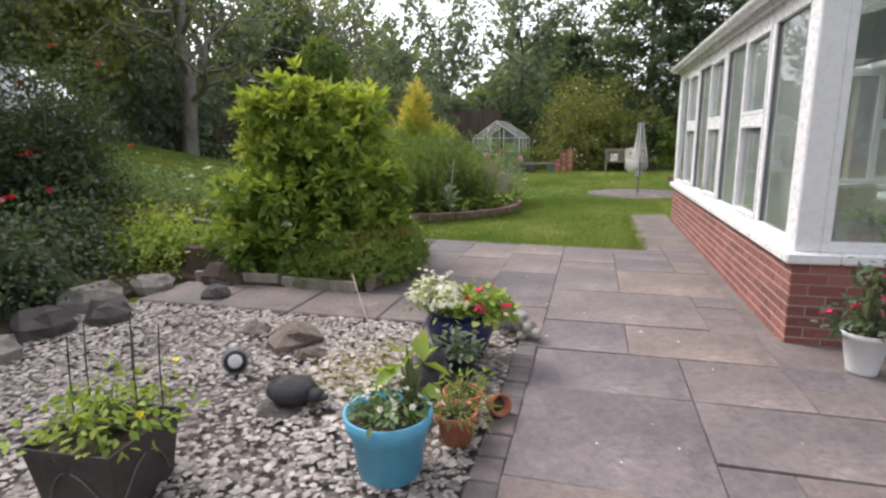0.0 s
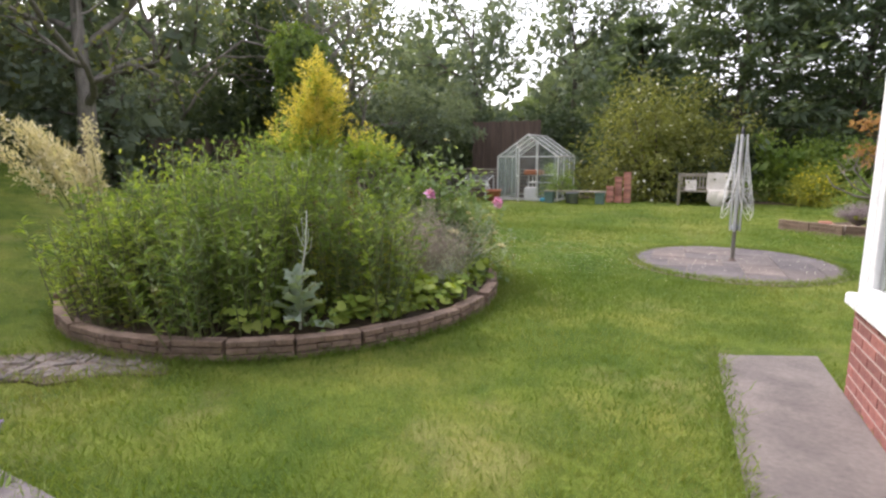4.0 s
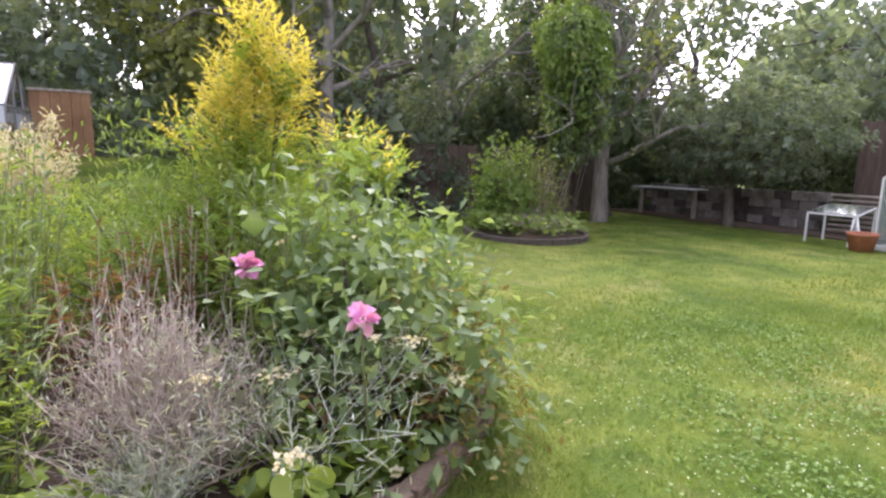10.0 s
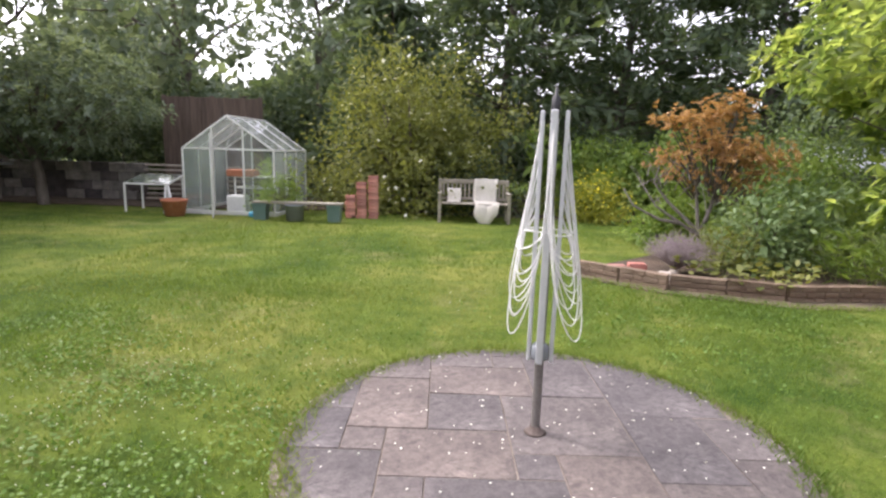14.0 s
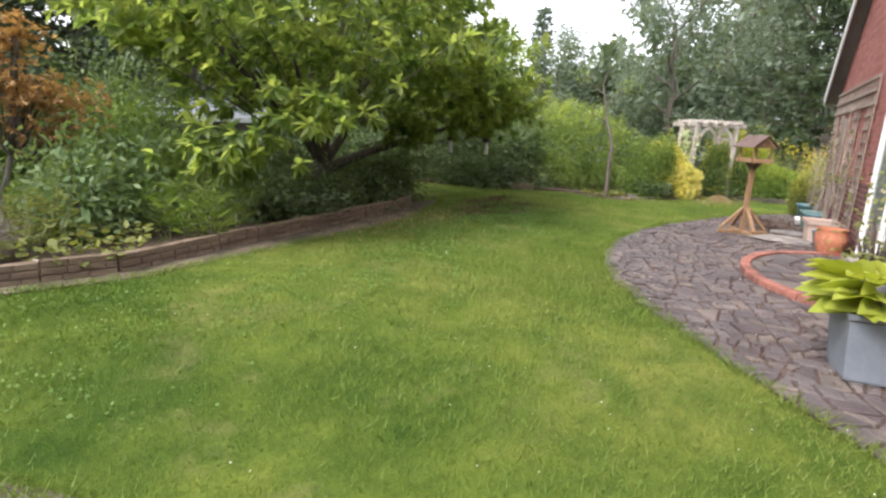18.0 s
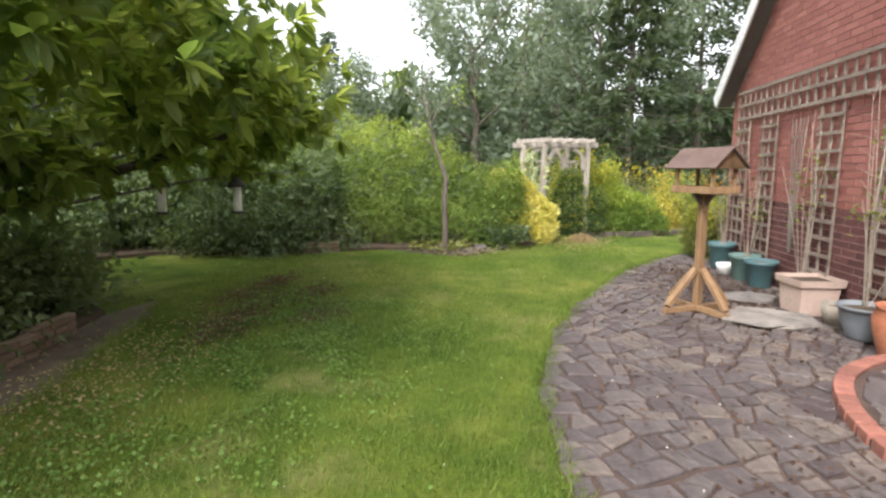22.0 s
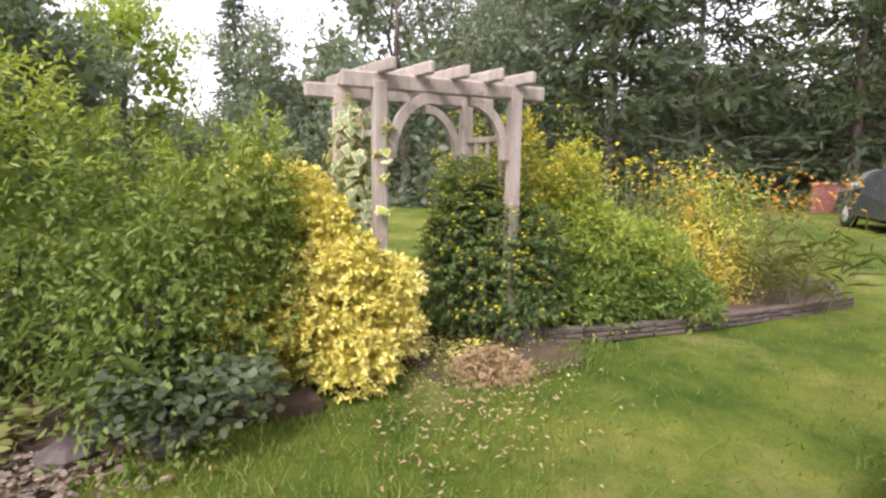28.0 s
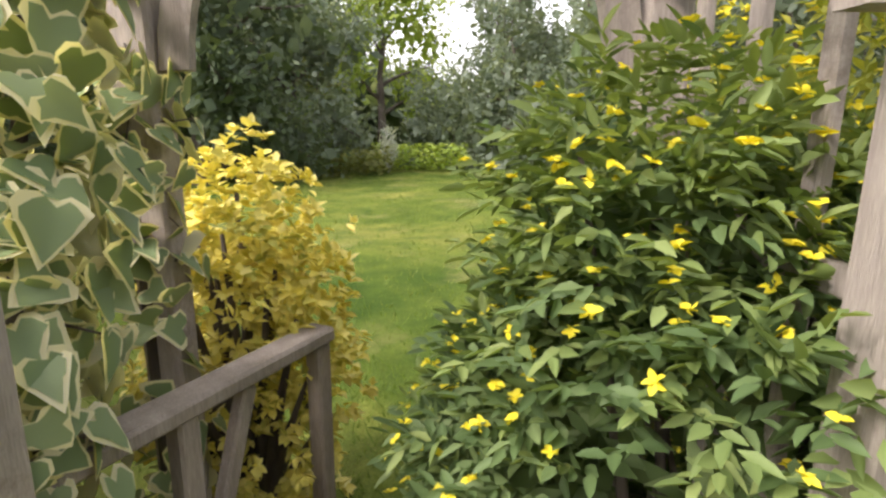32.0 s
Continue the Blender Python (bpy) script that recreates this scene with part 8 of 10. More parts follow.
for k in range(4):
    t = Tubes(4)
    for j in range(7):
        zt, zb = 1.73 - j * 0.1, 0.6 + 0.085 * j + rng.uniform(-0.03, 0.03)
        out, shift = 0.17 - 0.014 * j + rng.uniform(-0.02, 0.02), rng.uniform(-6, 6)
        pts = []
        for i in range(21):
            u = i / 20
            hang = math.sin(math.pi * u)
            a = radians(-14 + 90 * k + 90 * (u - 0.07 * math.sin(2 * math.pi * u)) + shift * hang)
            r = 0.06 + out * hang ** 0.9
            pts.append((r * math.cos(a), r * math.sin(a), zt - (zt - zb) * hang ** 0.8))
        t.add(pts, [0.0034] * 21)
    t.done("washing_line", CORD, airer, "slack white washing line")

# rambling rose, fruit tree and the yard at the north end
shrub("rambling_rose", -0.2, 25.6, (2.6, 1.6, 4.3), 19000, (0.12, 0.06), "olive", "large rambling rose tree with scattered white blooms", "shrub", seed=501, far=True, clump=0.26, n_clump=170, flowers=("white", 90, 0.1), fill=0.6)
shrub("dark_shrub", 1.2, 25.2, (1.1, 0.9, 1.6), 4000, (0.1, 0.05), "dark", "dark shrub behind the bench", seed=502, far=True, clump=0.2)
whorl_bush("apple_tree", -9.0, 24.6, (2.7, 1.8, 3.9), 2300, (0.14, 0.065), "grey", "spreading leafy fruit tree behind the lawn", 503, 0, "tree", 6, low=1.15)
t = Tubes(8)
t.add([(0.1, 0, -0.1), (0.02, 0.05, 0.7), (-0.1, 0, 1.5)], [0.14, 0.11, 0.09])
t.done("trunk", BARK, bpy.data.objects["apple_tree"])
for pts in ([(0.0, 0, 1.2), (0.7, -0.2, 1.8), (1.5, -0.5, 2.3)], [(-0.05, 0, 1.3), (-0.8, -0.1, 1.9), (-1.6, -0.3, 2.3)], [(-0.1, 0, 1.4), (0.0, 0.2, 2.3), (0.2, 0.1, 3.1)]):
    t = Tubes(7)
    t.add(pts, [0.07, 0.05, 0.02])
    t.done("bough", BARK, bpy.data.objects["apple_tree"])
shrub("shrub", -9.7, 18.0, (0.75, 0.9, 1.9), 3800, (0.11, 0.065), "mid", "leafy green shrub beside the small edged bed", seed=504, far=True, clump=0.17, z=0.05)
mound("ivy_clump", -10.2, 20.0, [(0.0, 0.0, 4.5, 0.75, 0.75, 0.8), (0.3, 0.2, 3.6, 0.6, 0.5, 0.8), (-0.4, 0.3, 3.3, 0.5, 0.5, 0.7), (0.1, -0.1, 2.7, 0.4, 0.4, 0.6), (0.5, 0.4, 2.5, 0.3, 0.3, 0.5), (-0.1, 0.1, 1.9, 0.3, 0.3, 0.5)], 1500, 5, (0.12, 0.09), "holly", "hanging curtain of ivy on an old bare tree", seed=508, rise=-0.5, reach=1.6, droop=0.6, tips=("mid", 2.6, 0.9))
shrub("rose_bush", -9.55, 18.7, (0.7, 0.7, 1.95), 3000, (0.075, 0.04), "olive", "brownish overgrown rose with a few white blooms", "rose bush", seed=509, z=0.1, clump=0.2, n_clump=60, fill=0.35, flowers=("white", 6, 0.08), bark=DRY)
spikes("bare_stalks", -9.3, 18.5, 0.4, 1.5, 40, DRY, "brown bare stalks at the foot of the rose", 507, z=0.1, colour="bronze", leaf=(0.05, 0.02), per=6, lean=0.5)
ground_leaves("ground_cover", FAR_BED[0], FAR_BED[1], 1.2, 700, 0.12, "mid", "low leafy plants in the small edged bed", 505, height=0.4)
twiggy("dead_stems", FAR_BED[0] + 0.3, FAR_BED[1], 0.9, 0.5, 90, DRY, "heap of dry brown stems in the small bed", 506)
wall_ = tagged(empty("block_wall", 0, 0), "low grey stone block wall with a dark opening", "garden wall", kind="structure")
rng = np.random.default_rng(507)
for c in range(4):
    for k in range(12):
        x = -13.0 + k * 0.46 + (0.23 if c % 2 else 0)
        if 6 <= k <= 7 and c < 3:
            continue
        box("block", (x + 0.008, 26.0, c * 0.24 + 0.02), (x + 0.452, 26.22 + rng.uniform(0, 0.02), c * 0.24 + 0.252), ROCK if (k + c) % 3 else DARK_ROCK, wall_, 0.012)
box("backing", (-13.0, 26.25, 0), (-7.4, 26.4, 0.9), DARK_ROCK, wall_, 0)
tagged(box("roof_sheet", (-12.6, 24.9, 0.86), (-10.4, 25.7, 0.9), FROST, None, 0.004), "pale roofing sheet laid on a low frame", "sheet")
for x in (-12.5, -10.5):
    tagged(box("timber_post", (x - 0.05, 25.2, 0.0), (x + 0.05, 25.3, 0.858), OLD_WOOD, None, 0.006), "timber post under a roofing sheet", "post", "posts under the sheet")
fence = tagged(empty("fence", 0, 0), "dark brown close-boarded timber fence", "fence", kind="structure")
for k in range(18):
    x = -7.2 + k * 0.152
    box("board", (x, 27.0 + 0.015 * (k % 2), 0.0), (x + 0.16, 27.02 + 0.015 * (k % 2), 2.75 + 0.01 * (k % 3)), FENCE, fence, 0.003)
for x in (-7.2, -5.9, -4.6):
    box("post", (x, 27.04, 0), (x + 0.1, 27.14, 2.8), FENCE, fence)
west_fence = tagged(empty("fence", 0, 0), "dark brown timber fence behind the small bed", "fence", kind="structure")
for k in range(44):
    y = 17.2 + k * 0.155
    box("board", (-13.3 - 0.015 * (k % 2), y, gz(-13.3, y) * 0.5), (-13.28 - 0.015 * (k % 2), y + 0.16, gz(-13.3, y) + 2.0 + 0.012 * (k % 3)), FENCE, west_fence, 0)
for y in (17.2, 19.3, 21.4, 23.8):
    box("post", (-13.45, y, gz(-13.4, y) * 0.5), (-13.35, y + 0.1, gz(-13.4, y) + 2.08), FENCE, west_fence)
pile = tagged(empty("timber_pile", -6.6, 25.6, 0), "pile of old grey boards behind the greenhouse", "timber pile")
for k in range(8):
    beam("board", (-0.4, 0.0 + 0.05 * (k % 3), 0.12 + k * 0.12), (2.0, 0.05 * (k % 2), 0.14 + k * 0.115), 0.12, 0.05, OLD_WOOD, pile, 0.006)
# second greenhouse up the slope, and the boarded shed beside it
greenhouse(-11.2, 6.72, 0, 2.0, 2.46, 1.28, 2.0, "aluminium greenhouse with a frosted roof and pots along it", gz(-10.2, 8), 4, clear=False)
GX, GZ = -9.95, gz(-10.0, 8)
for i, (yy, r, m_) in enumerate(((7.25, 0.15, TERRACOTTA), (7.7, 0.2, TERRACOTTA), (8.2, 0.17, TERRACOTTA), (8.5, 0.15, PEACH), (8.8, 0.13, BLACK), (9.15, 0.17, PEACH))):
    pot("tub", GX, yy, [(r * 0.75, 0), (r, r * 1.4), (r * 1.1, r * 1.42), (r * 1.1, r * 1.65)], m_, "plastic plant tub in front of the greenhouse", gz(GX, yy), group="tubs by the greenhouse")
    posy("pot_plant", GX, yy, gz(GX, yy) + r * 1.5, (r, r, 0.3), 160, (0.07, 0.035), "mid", "small leafy plant in a tub", 510 + i)
bench2 = tagged(empty("staging", -11.6, 7.9, gz(-11.6, 7.9)), "dark slatted staging inside the greenhouse", "shelf")
for zz in (0.42, 0.78):
    for k in range(4):
        box("slat", (-0.3 + 0.14 * k, -0.95, zz), (-0.18 + 0.14 * k, 1.1, zz + 0.025), OLD_WOOD, bench2, 0.003)
for sx in (-0.28, 0.22):
    for sy in (-0.9, 0.1, 1.05):
        box("leg", (sx - 0.02, sy - 0.02, 0), (sx + 0.02, sy + 0.02, 0.8), FENCE, bench2)
for i, (xx, yy, r, m_) in enumerate(((-11.55, 7.2, 0.12, TERRACOTTA), (-11.5, 7.55, 0.1, BLACK), (-11.5, 8.15, 0.12, TERRACOTTA), (-11.5, 8.6, 0.11, PEACH))):
    pot("flower_pot", xx, yy, [(r * 0.75, 0), (r, r * 1.3), (r * 1.1, r * 1.32), (r * 1.1, r * 1.6)], m_, "small pot on the staging in the greenhouse", gz(-11.6, 7.9) + 0.806, group="pots in the greenhouse")
    posy("pot_plant", xx, yy, gz(-11.6, 7.9) + 0.806 + r * 1.4, (r, r, 0.22), 90, (0.06, 0.03), "mid", "small leafy plant on the staging", 530 + i)
shrub("tomato_plant", -10.75, 8.75, (0.3, 0.35, 1.15), 900, (0.09, 0.04), "mid", "leafy green plant inside the greenhouse by the end wall", "plant", seed=536, z=gz(-10.75, 8.75), far=True, n_clump=30)
ladder = tagged(empty("step_ladder", -9.95, 6.98, GZ), "white metal step frame leaning by the greenhouse", "step ladder")
for sx in (-0.2, 0.2):
    beam("rail", (0.15, sx, 0), (-0.08, sx * 0.8, 0.95), 0.03, 0.04, WHITE_METAL, ladder)
    beam("rail", (-0.3, sx, 0), (-0.1, sx * 0.8, 0.95), 0.03, 0.04, WHITE_METAL, ladder)
for k in range(4):
    beam("tread", (0.1 - 0.05 * k, -0.19, 0.2 + 0.22 * k), (0.1 - 0.05 * k, 0.19, 0.2 + 0.22 * k), 0.08, 0.02, WHITE_METAL, ladder)
shed = tagged(empty("timber_screen", -13.0, 10.05, gz(-13.0, 10.0)), "orange-brown boarded timber screen", "shed")
for k in range(6):
    box("board", (0.0, -1.0 + k * 0.17, 0), (0.03 + 0.006 * (k % 2), -0.835 + k * 0.17, 1.25), surface("orange_board", (0.22, 0.12, 0.06), (0.34, 0.19, 0.10), 0.85, 2, 30, 0.3, 0.1) if k == 0 else bpy.data.materials["orange_board"], shed, 0.003)
box("cap", (-0.02, -1.02, 1.25), (0.06, 0.05, 1.3), OLD_WOOD, shed)

# ---- east border ----
whorl_bush("magnolia", 8.9, 19.1, (3.7, 2.7, 5.0), 2000, (0.185, 0.082), "magnolia", "spreading magnolia with large bright green leaves", 601, 0.05, "tree", 8, low=1.4, lumps=[(-3.0, -1.2, 1.05, 0.55, 60), (-2.2, -1.9, 1.55, 0.6, 60), (-3.4, -0.6, 2.5, 0.6, 60), (3.6, -0.5, 2.2, 0.9, 90), (4.4, 0.3, 2.6, 0.9, 90), (1.4, -2.3, 2.1, 0.75, 90), (0.2, -2.6, 2.3, 0.8, 80), (2.3, -1.9, 2.6, 0.8, 90), (2.2, -2.6, 2.0, 0.5, 40), (3.3, -2.0, 2.2, 0.6, 70), (3.9, -1.9, 2.0, 0.5, 60), (4.3, -1.4, 1.9, 0.5, 60), (3.6, -1.2, 1.6, 0.6, 60), (0.9, -1.2, 1.4, 0.4, 45), (1.6, -1.7, 1.6, 0.45, 45)])
mag = bpy.data.objects["magnolia"]
t = Tubes(8)
t.add([(0, 0, -0.1), (-0.02, 0.0, 0.4), (0.05, 0.02, 0.8)], [0.19, 0.16, 0.15])
t.done("trunk", DARK_BARK, mag)
for pts in ([(0.05, 0, 0.7), (-0.3, -0.1, 1.2), (-0.9, -0.5, 1.7), (-1.9, -1.2, 2.2)], [(0.05, 0, 0.75), (0.05, 0.2, 1.4), (0.1, 0.3, 2.2), (0.0, 0.4, 3.8)], [(0.05, 0, 0.7), (0.45, -0.1, 1.2), (0.7, -0.2, 2.0), (1.2, -0.3, 3.2)], [(0.05, 0, 0.6), (0.7, -0.5, 0.95), (1.5, -1.2, 1.3), (2.3, -2.2, 1.75)], [(0.05, 0, 0.7), (-0.2, 0.3, 1.3), (-1.2, 0.6, 2.2), (-2.2, 0.8, 3.0)], [(0.05, 0, 0.75), (0.5, 0.3, 1.3), (1.6, 0.5, 2.0), (2.8, 0.6, 2.7)], [(-0.3, -0.1, 1.2), (-0.8, -0.9, 1.45), (-1.6, -1.7, 1.6)]):
    t = Tubes(8)
    t.add(pts, [0.1, 0.075, 0.05, 0.02])
    t.done("bough", DARK_BARK, mag)
for i, (x, y) in enumerate(((11.1, 16.95), (10.9, 17.6))):
    fd = tagged(empty("bird_feeder", x, y, 0), "hanging bird feeder with a dark lid", "bird feeder", "hanging feeders")
    lathe("tube", [(0.035, 1.04), (0.04, 1.05), (0.04, 1.27)], WHITE_POT, fd, 14)
    lathe("lid", [(0.085, 1.27), (0.08, 1.3), (0.02, 1.36)], BLACK, fd, 16)
    lathe("tray", [(0.06, 1.02), (0.065, 1.04)], BLACK, fd, 14)
    t = Tubes(4)
    t.add([(0, 0, 1.35), (0.01, 0, 1.6), (0, 0.03, 1.9)], [0.003, 0.003, 0.003])
    t.done("wire", BLACK, fd)
whorl_bush("acer", 4.8, 20.4, (0.85, 0.8, 1.75), 70, (0.062, 0.026), "orange", "small tree with tiers of copper-orange foliage", 602, 0.05, "tree", 7, low=1.0, lumps=[(-0.75, -0.15, 2.05, 0.3, 70), (-0.45, -0.2, 2.1, 0.34, 90), (-0.1, -0.15, 2.13, 0.3, 60), (0.12, -0.2, 2.3, 0.34, 100), (-0.3, -0.35, 1.66, 0.34, 110), (0.05, -0.4, 1.58, 0.36, 120), (0.45, -0.45, 1.5, 0.4, 150), (0.25, -0.5, 1.15, 0.3, 60), (-0.85, -0.1, 1.45, 0.3, 40), (-0.55, 0.1, 1.3, 0.3, 40), (0.6, 0.3, 1.7, 0.4, 60), (0.0, 0.5, 1.9, 0.4, 60)])
t = Tubes(6)
for pts in ([(-0.2, -0.2, -0.05), (-0.25, -0.2, 0.35), (0.0, -0.1, 0.9), (0.35, -0.3, 1.5)], [(-0.25, -0.2, 0.3), (-0.3, -0.1, 0.9), (-0.45, -0.1, 1.5), (-0.5, -0.15, 2.05)], [(-0.15, -0.15, 0.5), (0.05, -0.1, 1.2), (0.12, -0.2, 2.25)], [(-0.25, -0.2, 0.3), (-0.6, -0.3, 0.5), (-1.0, -0.3, 0.75), (-1.3, -0.2, 1.2)], [(-0.25, -0.2, 0.35), (-0.7, 0.0, 0.8), (-0.95, 0.0, 1.1), (-0.85, 0.0, 1.5)], [(-0.6, -0.3, 0.5), (-0.95, -0.35, 0.55), (-1.35, -0.3, 0.75), (-1.5, -0.25, 1.0)]):
    t.add(pts, [0.034, 0.024, 0.016, 0.006][:len(pts)])
rng = np.random.default_rng(603)
for k in range(46):
    foot = Vector((rng.uniform(-1.2, 0.3), rng.uniform(-0.4, 0.3), rng.uniform(0.6, 1.5)))
    tip = foot + Vector(rng.normal(size=3) * (0.22, 0.2, 0.12) + (0, 0, 0.2))
    t.add([foot, foot.lerp(tip, 0.5) + Vector((0, 0, 0.03)), tip], [0.009, 0.006, 0.003])
t.done("trunk", PALE_BARK, bpy.data.objects["acer"])
for i, (x, y, r, h, c, fl, cat) in enumerate([
    (4.1, 24.6, 0.75, 1.0, "goldgreen", ("yellow", 150, 0.06), "shrub"), (4.8, 19.0, 0.4, 1.2, "rose", ("cream", 5, 0.05), "shrub"), (5.6, 19.5, 0.6, 1.2, "rose", ("cream", 5, 0.06), "shrub"), (4.5, 21.2, 0.6, 0.9, "mid", None, "shrub"), (6.4, 20.6, 1.0, 1.7, "mid", None, "shrub"), (4.7, 26.2, 1.35, 2.1, "mid", None, "shrub"), (7.1, 22.0, 1.4, 2.6, "dark", None, "shrub"),
    (11.4, 22.3, 1.3, 1.3, "dark", None, "shrub"), (13.2, 22.2, 1.3, 1.6, "dark", None, "shrub"), (10.3, 19.3, 0.8, 0.8, "dark", None, "shrub"), (15.6, 19.7, 1.2, 2.5, "dark", None, "shrub"), (15.2, 21.4, 1.4, 2.9, "dark", None, "shrub"), (15.7, 18.1, 0.95, 2.1, "dark", None, "shrub"), (17.2, 20.2, 1.5, 3.1, "mid", None, "shrub"), (9.6, 20.9, 1.1, 1.1, "dark", None, "shrub"), (9.5, 18.6, 0.65, 0.75, "dark", None, "shrub"), (10.7, 19.0, 0.7, 1.05, "dark", None, "shrub"), (7.9, 19.6, 0.8, 0.9, "dark", None, "shrub"), (7.0, 18.75, 0.55, 0.95, "dark", None, "shrub"), (8.3, 18.6, 0.5, 0.7, "dark", None, "shrub"), (15.0, 18.6, 0.55, 0.9, "dark", None, "shrub"), (14.85, 19.5, 0.6, 1.0, "dark", None, "shrub")]):
    shrub("shrub", x, y, (r, r, h), int(2100 * r * h) + 900, (0.11, 0.045), "holly" if c == "dark" else c, {"goldgreen": "rounded yellow-flowering shrub at the end of the lawn", "rose": "rose-like shrub in the long border", "dark": "dense dark evergreen shrub", "mid": "leafy green shrub in the long border"}[c], "shrub", seed=610 + i, z=0.05, far=h > 1.0, flowers=fl, clump=0.17, n_clump=90)
twiggy("catmint", 3.6, 18.7, 0.5, 0.45, 220, surface("dusky_stem", (0.20, 0.16, 0.16), (0.34, 0.28, 0.28), 0.9, 5, 30, 0.2), "low mound of dusky faded stalks", 630)
spikes("grassy_perennial", 5.75, 18.3, 0.55, 0.6, 55, STEM, "clump of arching strap leaves below the magnolia", 631, colour="mid", leaf=(0.22, 0.02), per=10, lean=0.35)
spikes("grassy_perennial", 4.15, 18.75, 0.35, 0.6, 28, STEM, "clump of narrow leaves in the long border", 632, colour="olive", leaf=(0.16, 0.016), per=9, lean=0.3)
ground_leaves("ground_cover", 7.6, 18.5, 0.8, 500, 0.1, "dark", "low leafy ground cover behind the edging", 633, height=0.3)
ground_leaves("ground_cover", 4.3, 18.4, 0.8, 300, 0.09, "olive", "sparse low weeds behind the edging", 634, height=0.2)
for i, (x, y) in enumerate(((2.75, 18.75), (2.95, 18.6), (3.05, 18.8))):
    tagged(box("loose_brick", (x, y, 0.06), (x + 0.21, y + 0.1, 0.13 + 0.06 * (i % 2)), PINK_BRICK, None, 0.006, m=None), "loose red brick at the border's corner", "brick", "loose bricks")
for i, (x, y, r) in enumerate(((3.3, 18.3, 0.09), (3.9, 18.05, 0.08), (3.5, 18.55, 0.07), (7.3, 18.1, 0.1))):
    boulder(x, y, r, surface("pale_stone", (0.42, 0.36, 0.30), (0.6, 0.54, 0.47), 0.9, 5, 30, 0.6) if i == 0 else bpy.data.materials["pale_stone"], "small pale stone in the border", 640 + i, 0.8, 0.06, group="small pale stones")
for i, (x, y) in enumerate(((5.9, 18.25), (6.25, 18.2))):
    sl = tagged(empty("solar_stake_light", x, y, 0.05), "slim clear solar stake light in the border", "garden light", "stake lights")
    lathe("tube", [(0.018, 0.0), (0.018, 0.26), (0.02, 0.265)], METAL, sl, 12)
    lathe("cap", [(0.03, 0.265), (0.032, 0.28), (0.02, 0.3)], BLACK, sl, 12)

shed2 = tagged(empty("low_shed", 0, 0), "low grey-roofed shed glimpsed behind the magnolia", "shed")
box("wall", (9.3, 24.2, 0), (13.6, 26.0, 1.35), DARK_ROCK, shed2, 0.01)
box("fascia", (9.2, 24.1, 1.35), (13.7, 24.14, 1.45), UPVC, shed2, 0.004)
bm = bmesh.new()
bmesh.ops.solidify(bm, geom=[bm.faces.new([bm.verts.new(p) for p in ((9.2, 24.1, 1.46), (13.7, 24.1, 1.46), (13.7, 26.1, 1.95), (9.2, 26.1, 1.95))])], thickness=0.03)
part("roof", bm, FROST, shed2)

# hedge mass with pale new growth, the little tree before it, and the golden euonymus
mound("spirea_hedge", 16.6, 15.8, [(-0.05, 1.0, 1.1, 0.75, 0.8, 1.2), (0.1, 0.35, 1.0, 0.7, 0.7, 1.1), (0.15, -0.3, 0.8, 0.6, 0.6, 0.88), (0.22, -0.85, 0.65, 0.5, 0.5, 0.74), (0.3, -1.25, 0.5, 0.36, 0.34, 0.6), (0.05, -1.05, 0.6, 0.42, 0.4, 0.6), (0.1, -1.38, 0.35, 0.3, 0.25, 0.4), (0.12, -1.2, 1.12, 0.3, 0.3, 0.42), (0.3, -1.42, 1.35, 0.12, 0.12, 0.3), (0.5, 1.9, 1.2, 0.9, 0.9, 1.25), (-0.15, 0.9, 0.6, 0.5, 0.55, 0.5), (-0.1, 0.3, 0.5, 0.42, 0.5, 0.4)], 5200, 7, (0.06, 0.024), "spirea", "tall loose hedge with pale green new growth", "hedge", 650, tips=("fresh", 1.7, 0.4), rise=0.5, reach=2.6, droop=0.25)
shrub("low_shrub", 16.4, 14.85, (0.5, 0.5, 1.2), 3600, (0.05, 0.024), "mid", "dull green low shrub before the hedge", seed=652, n_clump=60)
ground_leaves("ground_cover", 16.25, 14.5, 0.42, 800, 0.055, "dark", "dark green low leaves at the hedge's foot", 653, height=0.32)
ground_leaves("ground_cover", 15.8, 15.7, 0.55, 350, 0.07, "olive", "scattered weeds round the little tree", 654, z=0.02, height=0.12)
sheet("bark_chips", fine([(15.5, 16.25), (15.2, 15.6), (15.2, 15.15), (15.35, 14.95), (15.9, 14.75), (16.3, 14.7), (16.2, 15.4), (15.95, 16.6)], 24), 0.014, SOIL, "patch of brown chippings and earth round the young tree", "bare earth")
CHIP = islands("bark_chip", [(0.07, 0.055, 0.045), (0.17, 0.135, 0.11), (0.28, 0.235, 0.2)], 0.9, 0.0)
chips = tagged(empty("chippings", 15.7, 15.5, 0.02), "grey and brown bark chippings on the bare earth", "chippings", kind="stuff")
rng = np.random.default_rng(656)
spot = rng.normal(size=(1500, 3)) * (0.2, 0.42, 0.004) + (0, 0, 0.008)
leaves("chips", rng, spot, rng.normal(size=spot.shape) * (1, 1, 0.15), 0.045, 0.03, CHIP, chips, fold=0.05, curl=0.05)
young = tagged(empty("young_tree", 15.6, 15.55, 0.0), "slim crooked young tree, almost bare", "tree")
t = Tubes(8)
t.add([(0, 0, -0.05), (0.01, 0.0, 0.45), (0.0, 0.01, 0.95), (0.0, -0.01, 1.3), (0.02, 0.09, 1.6), (0.03, 0.19, 1.85), (0.03, 0.26, 2.2), (0.04, 0.38, 2.75)], [0.058, 0.048, 0.044, 0.04, 0.032, 0.026, 0.02, 0.011])
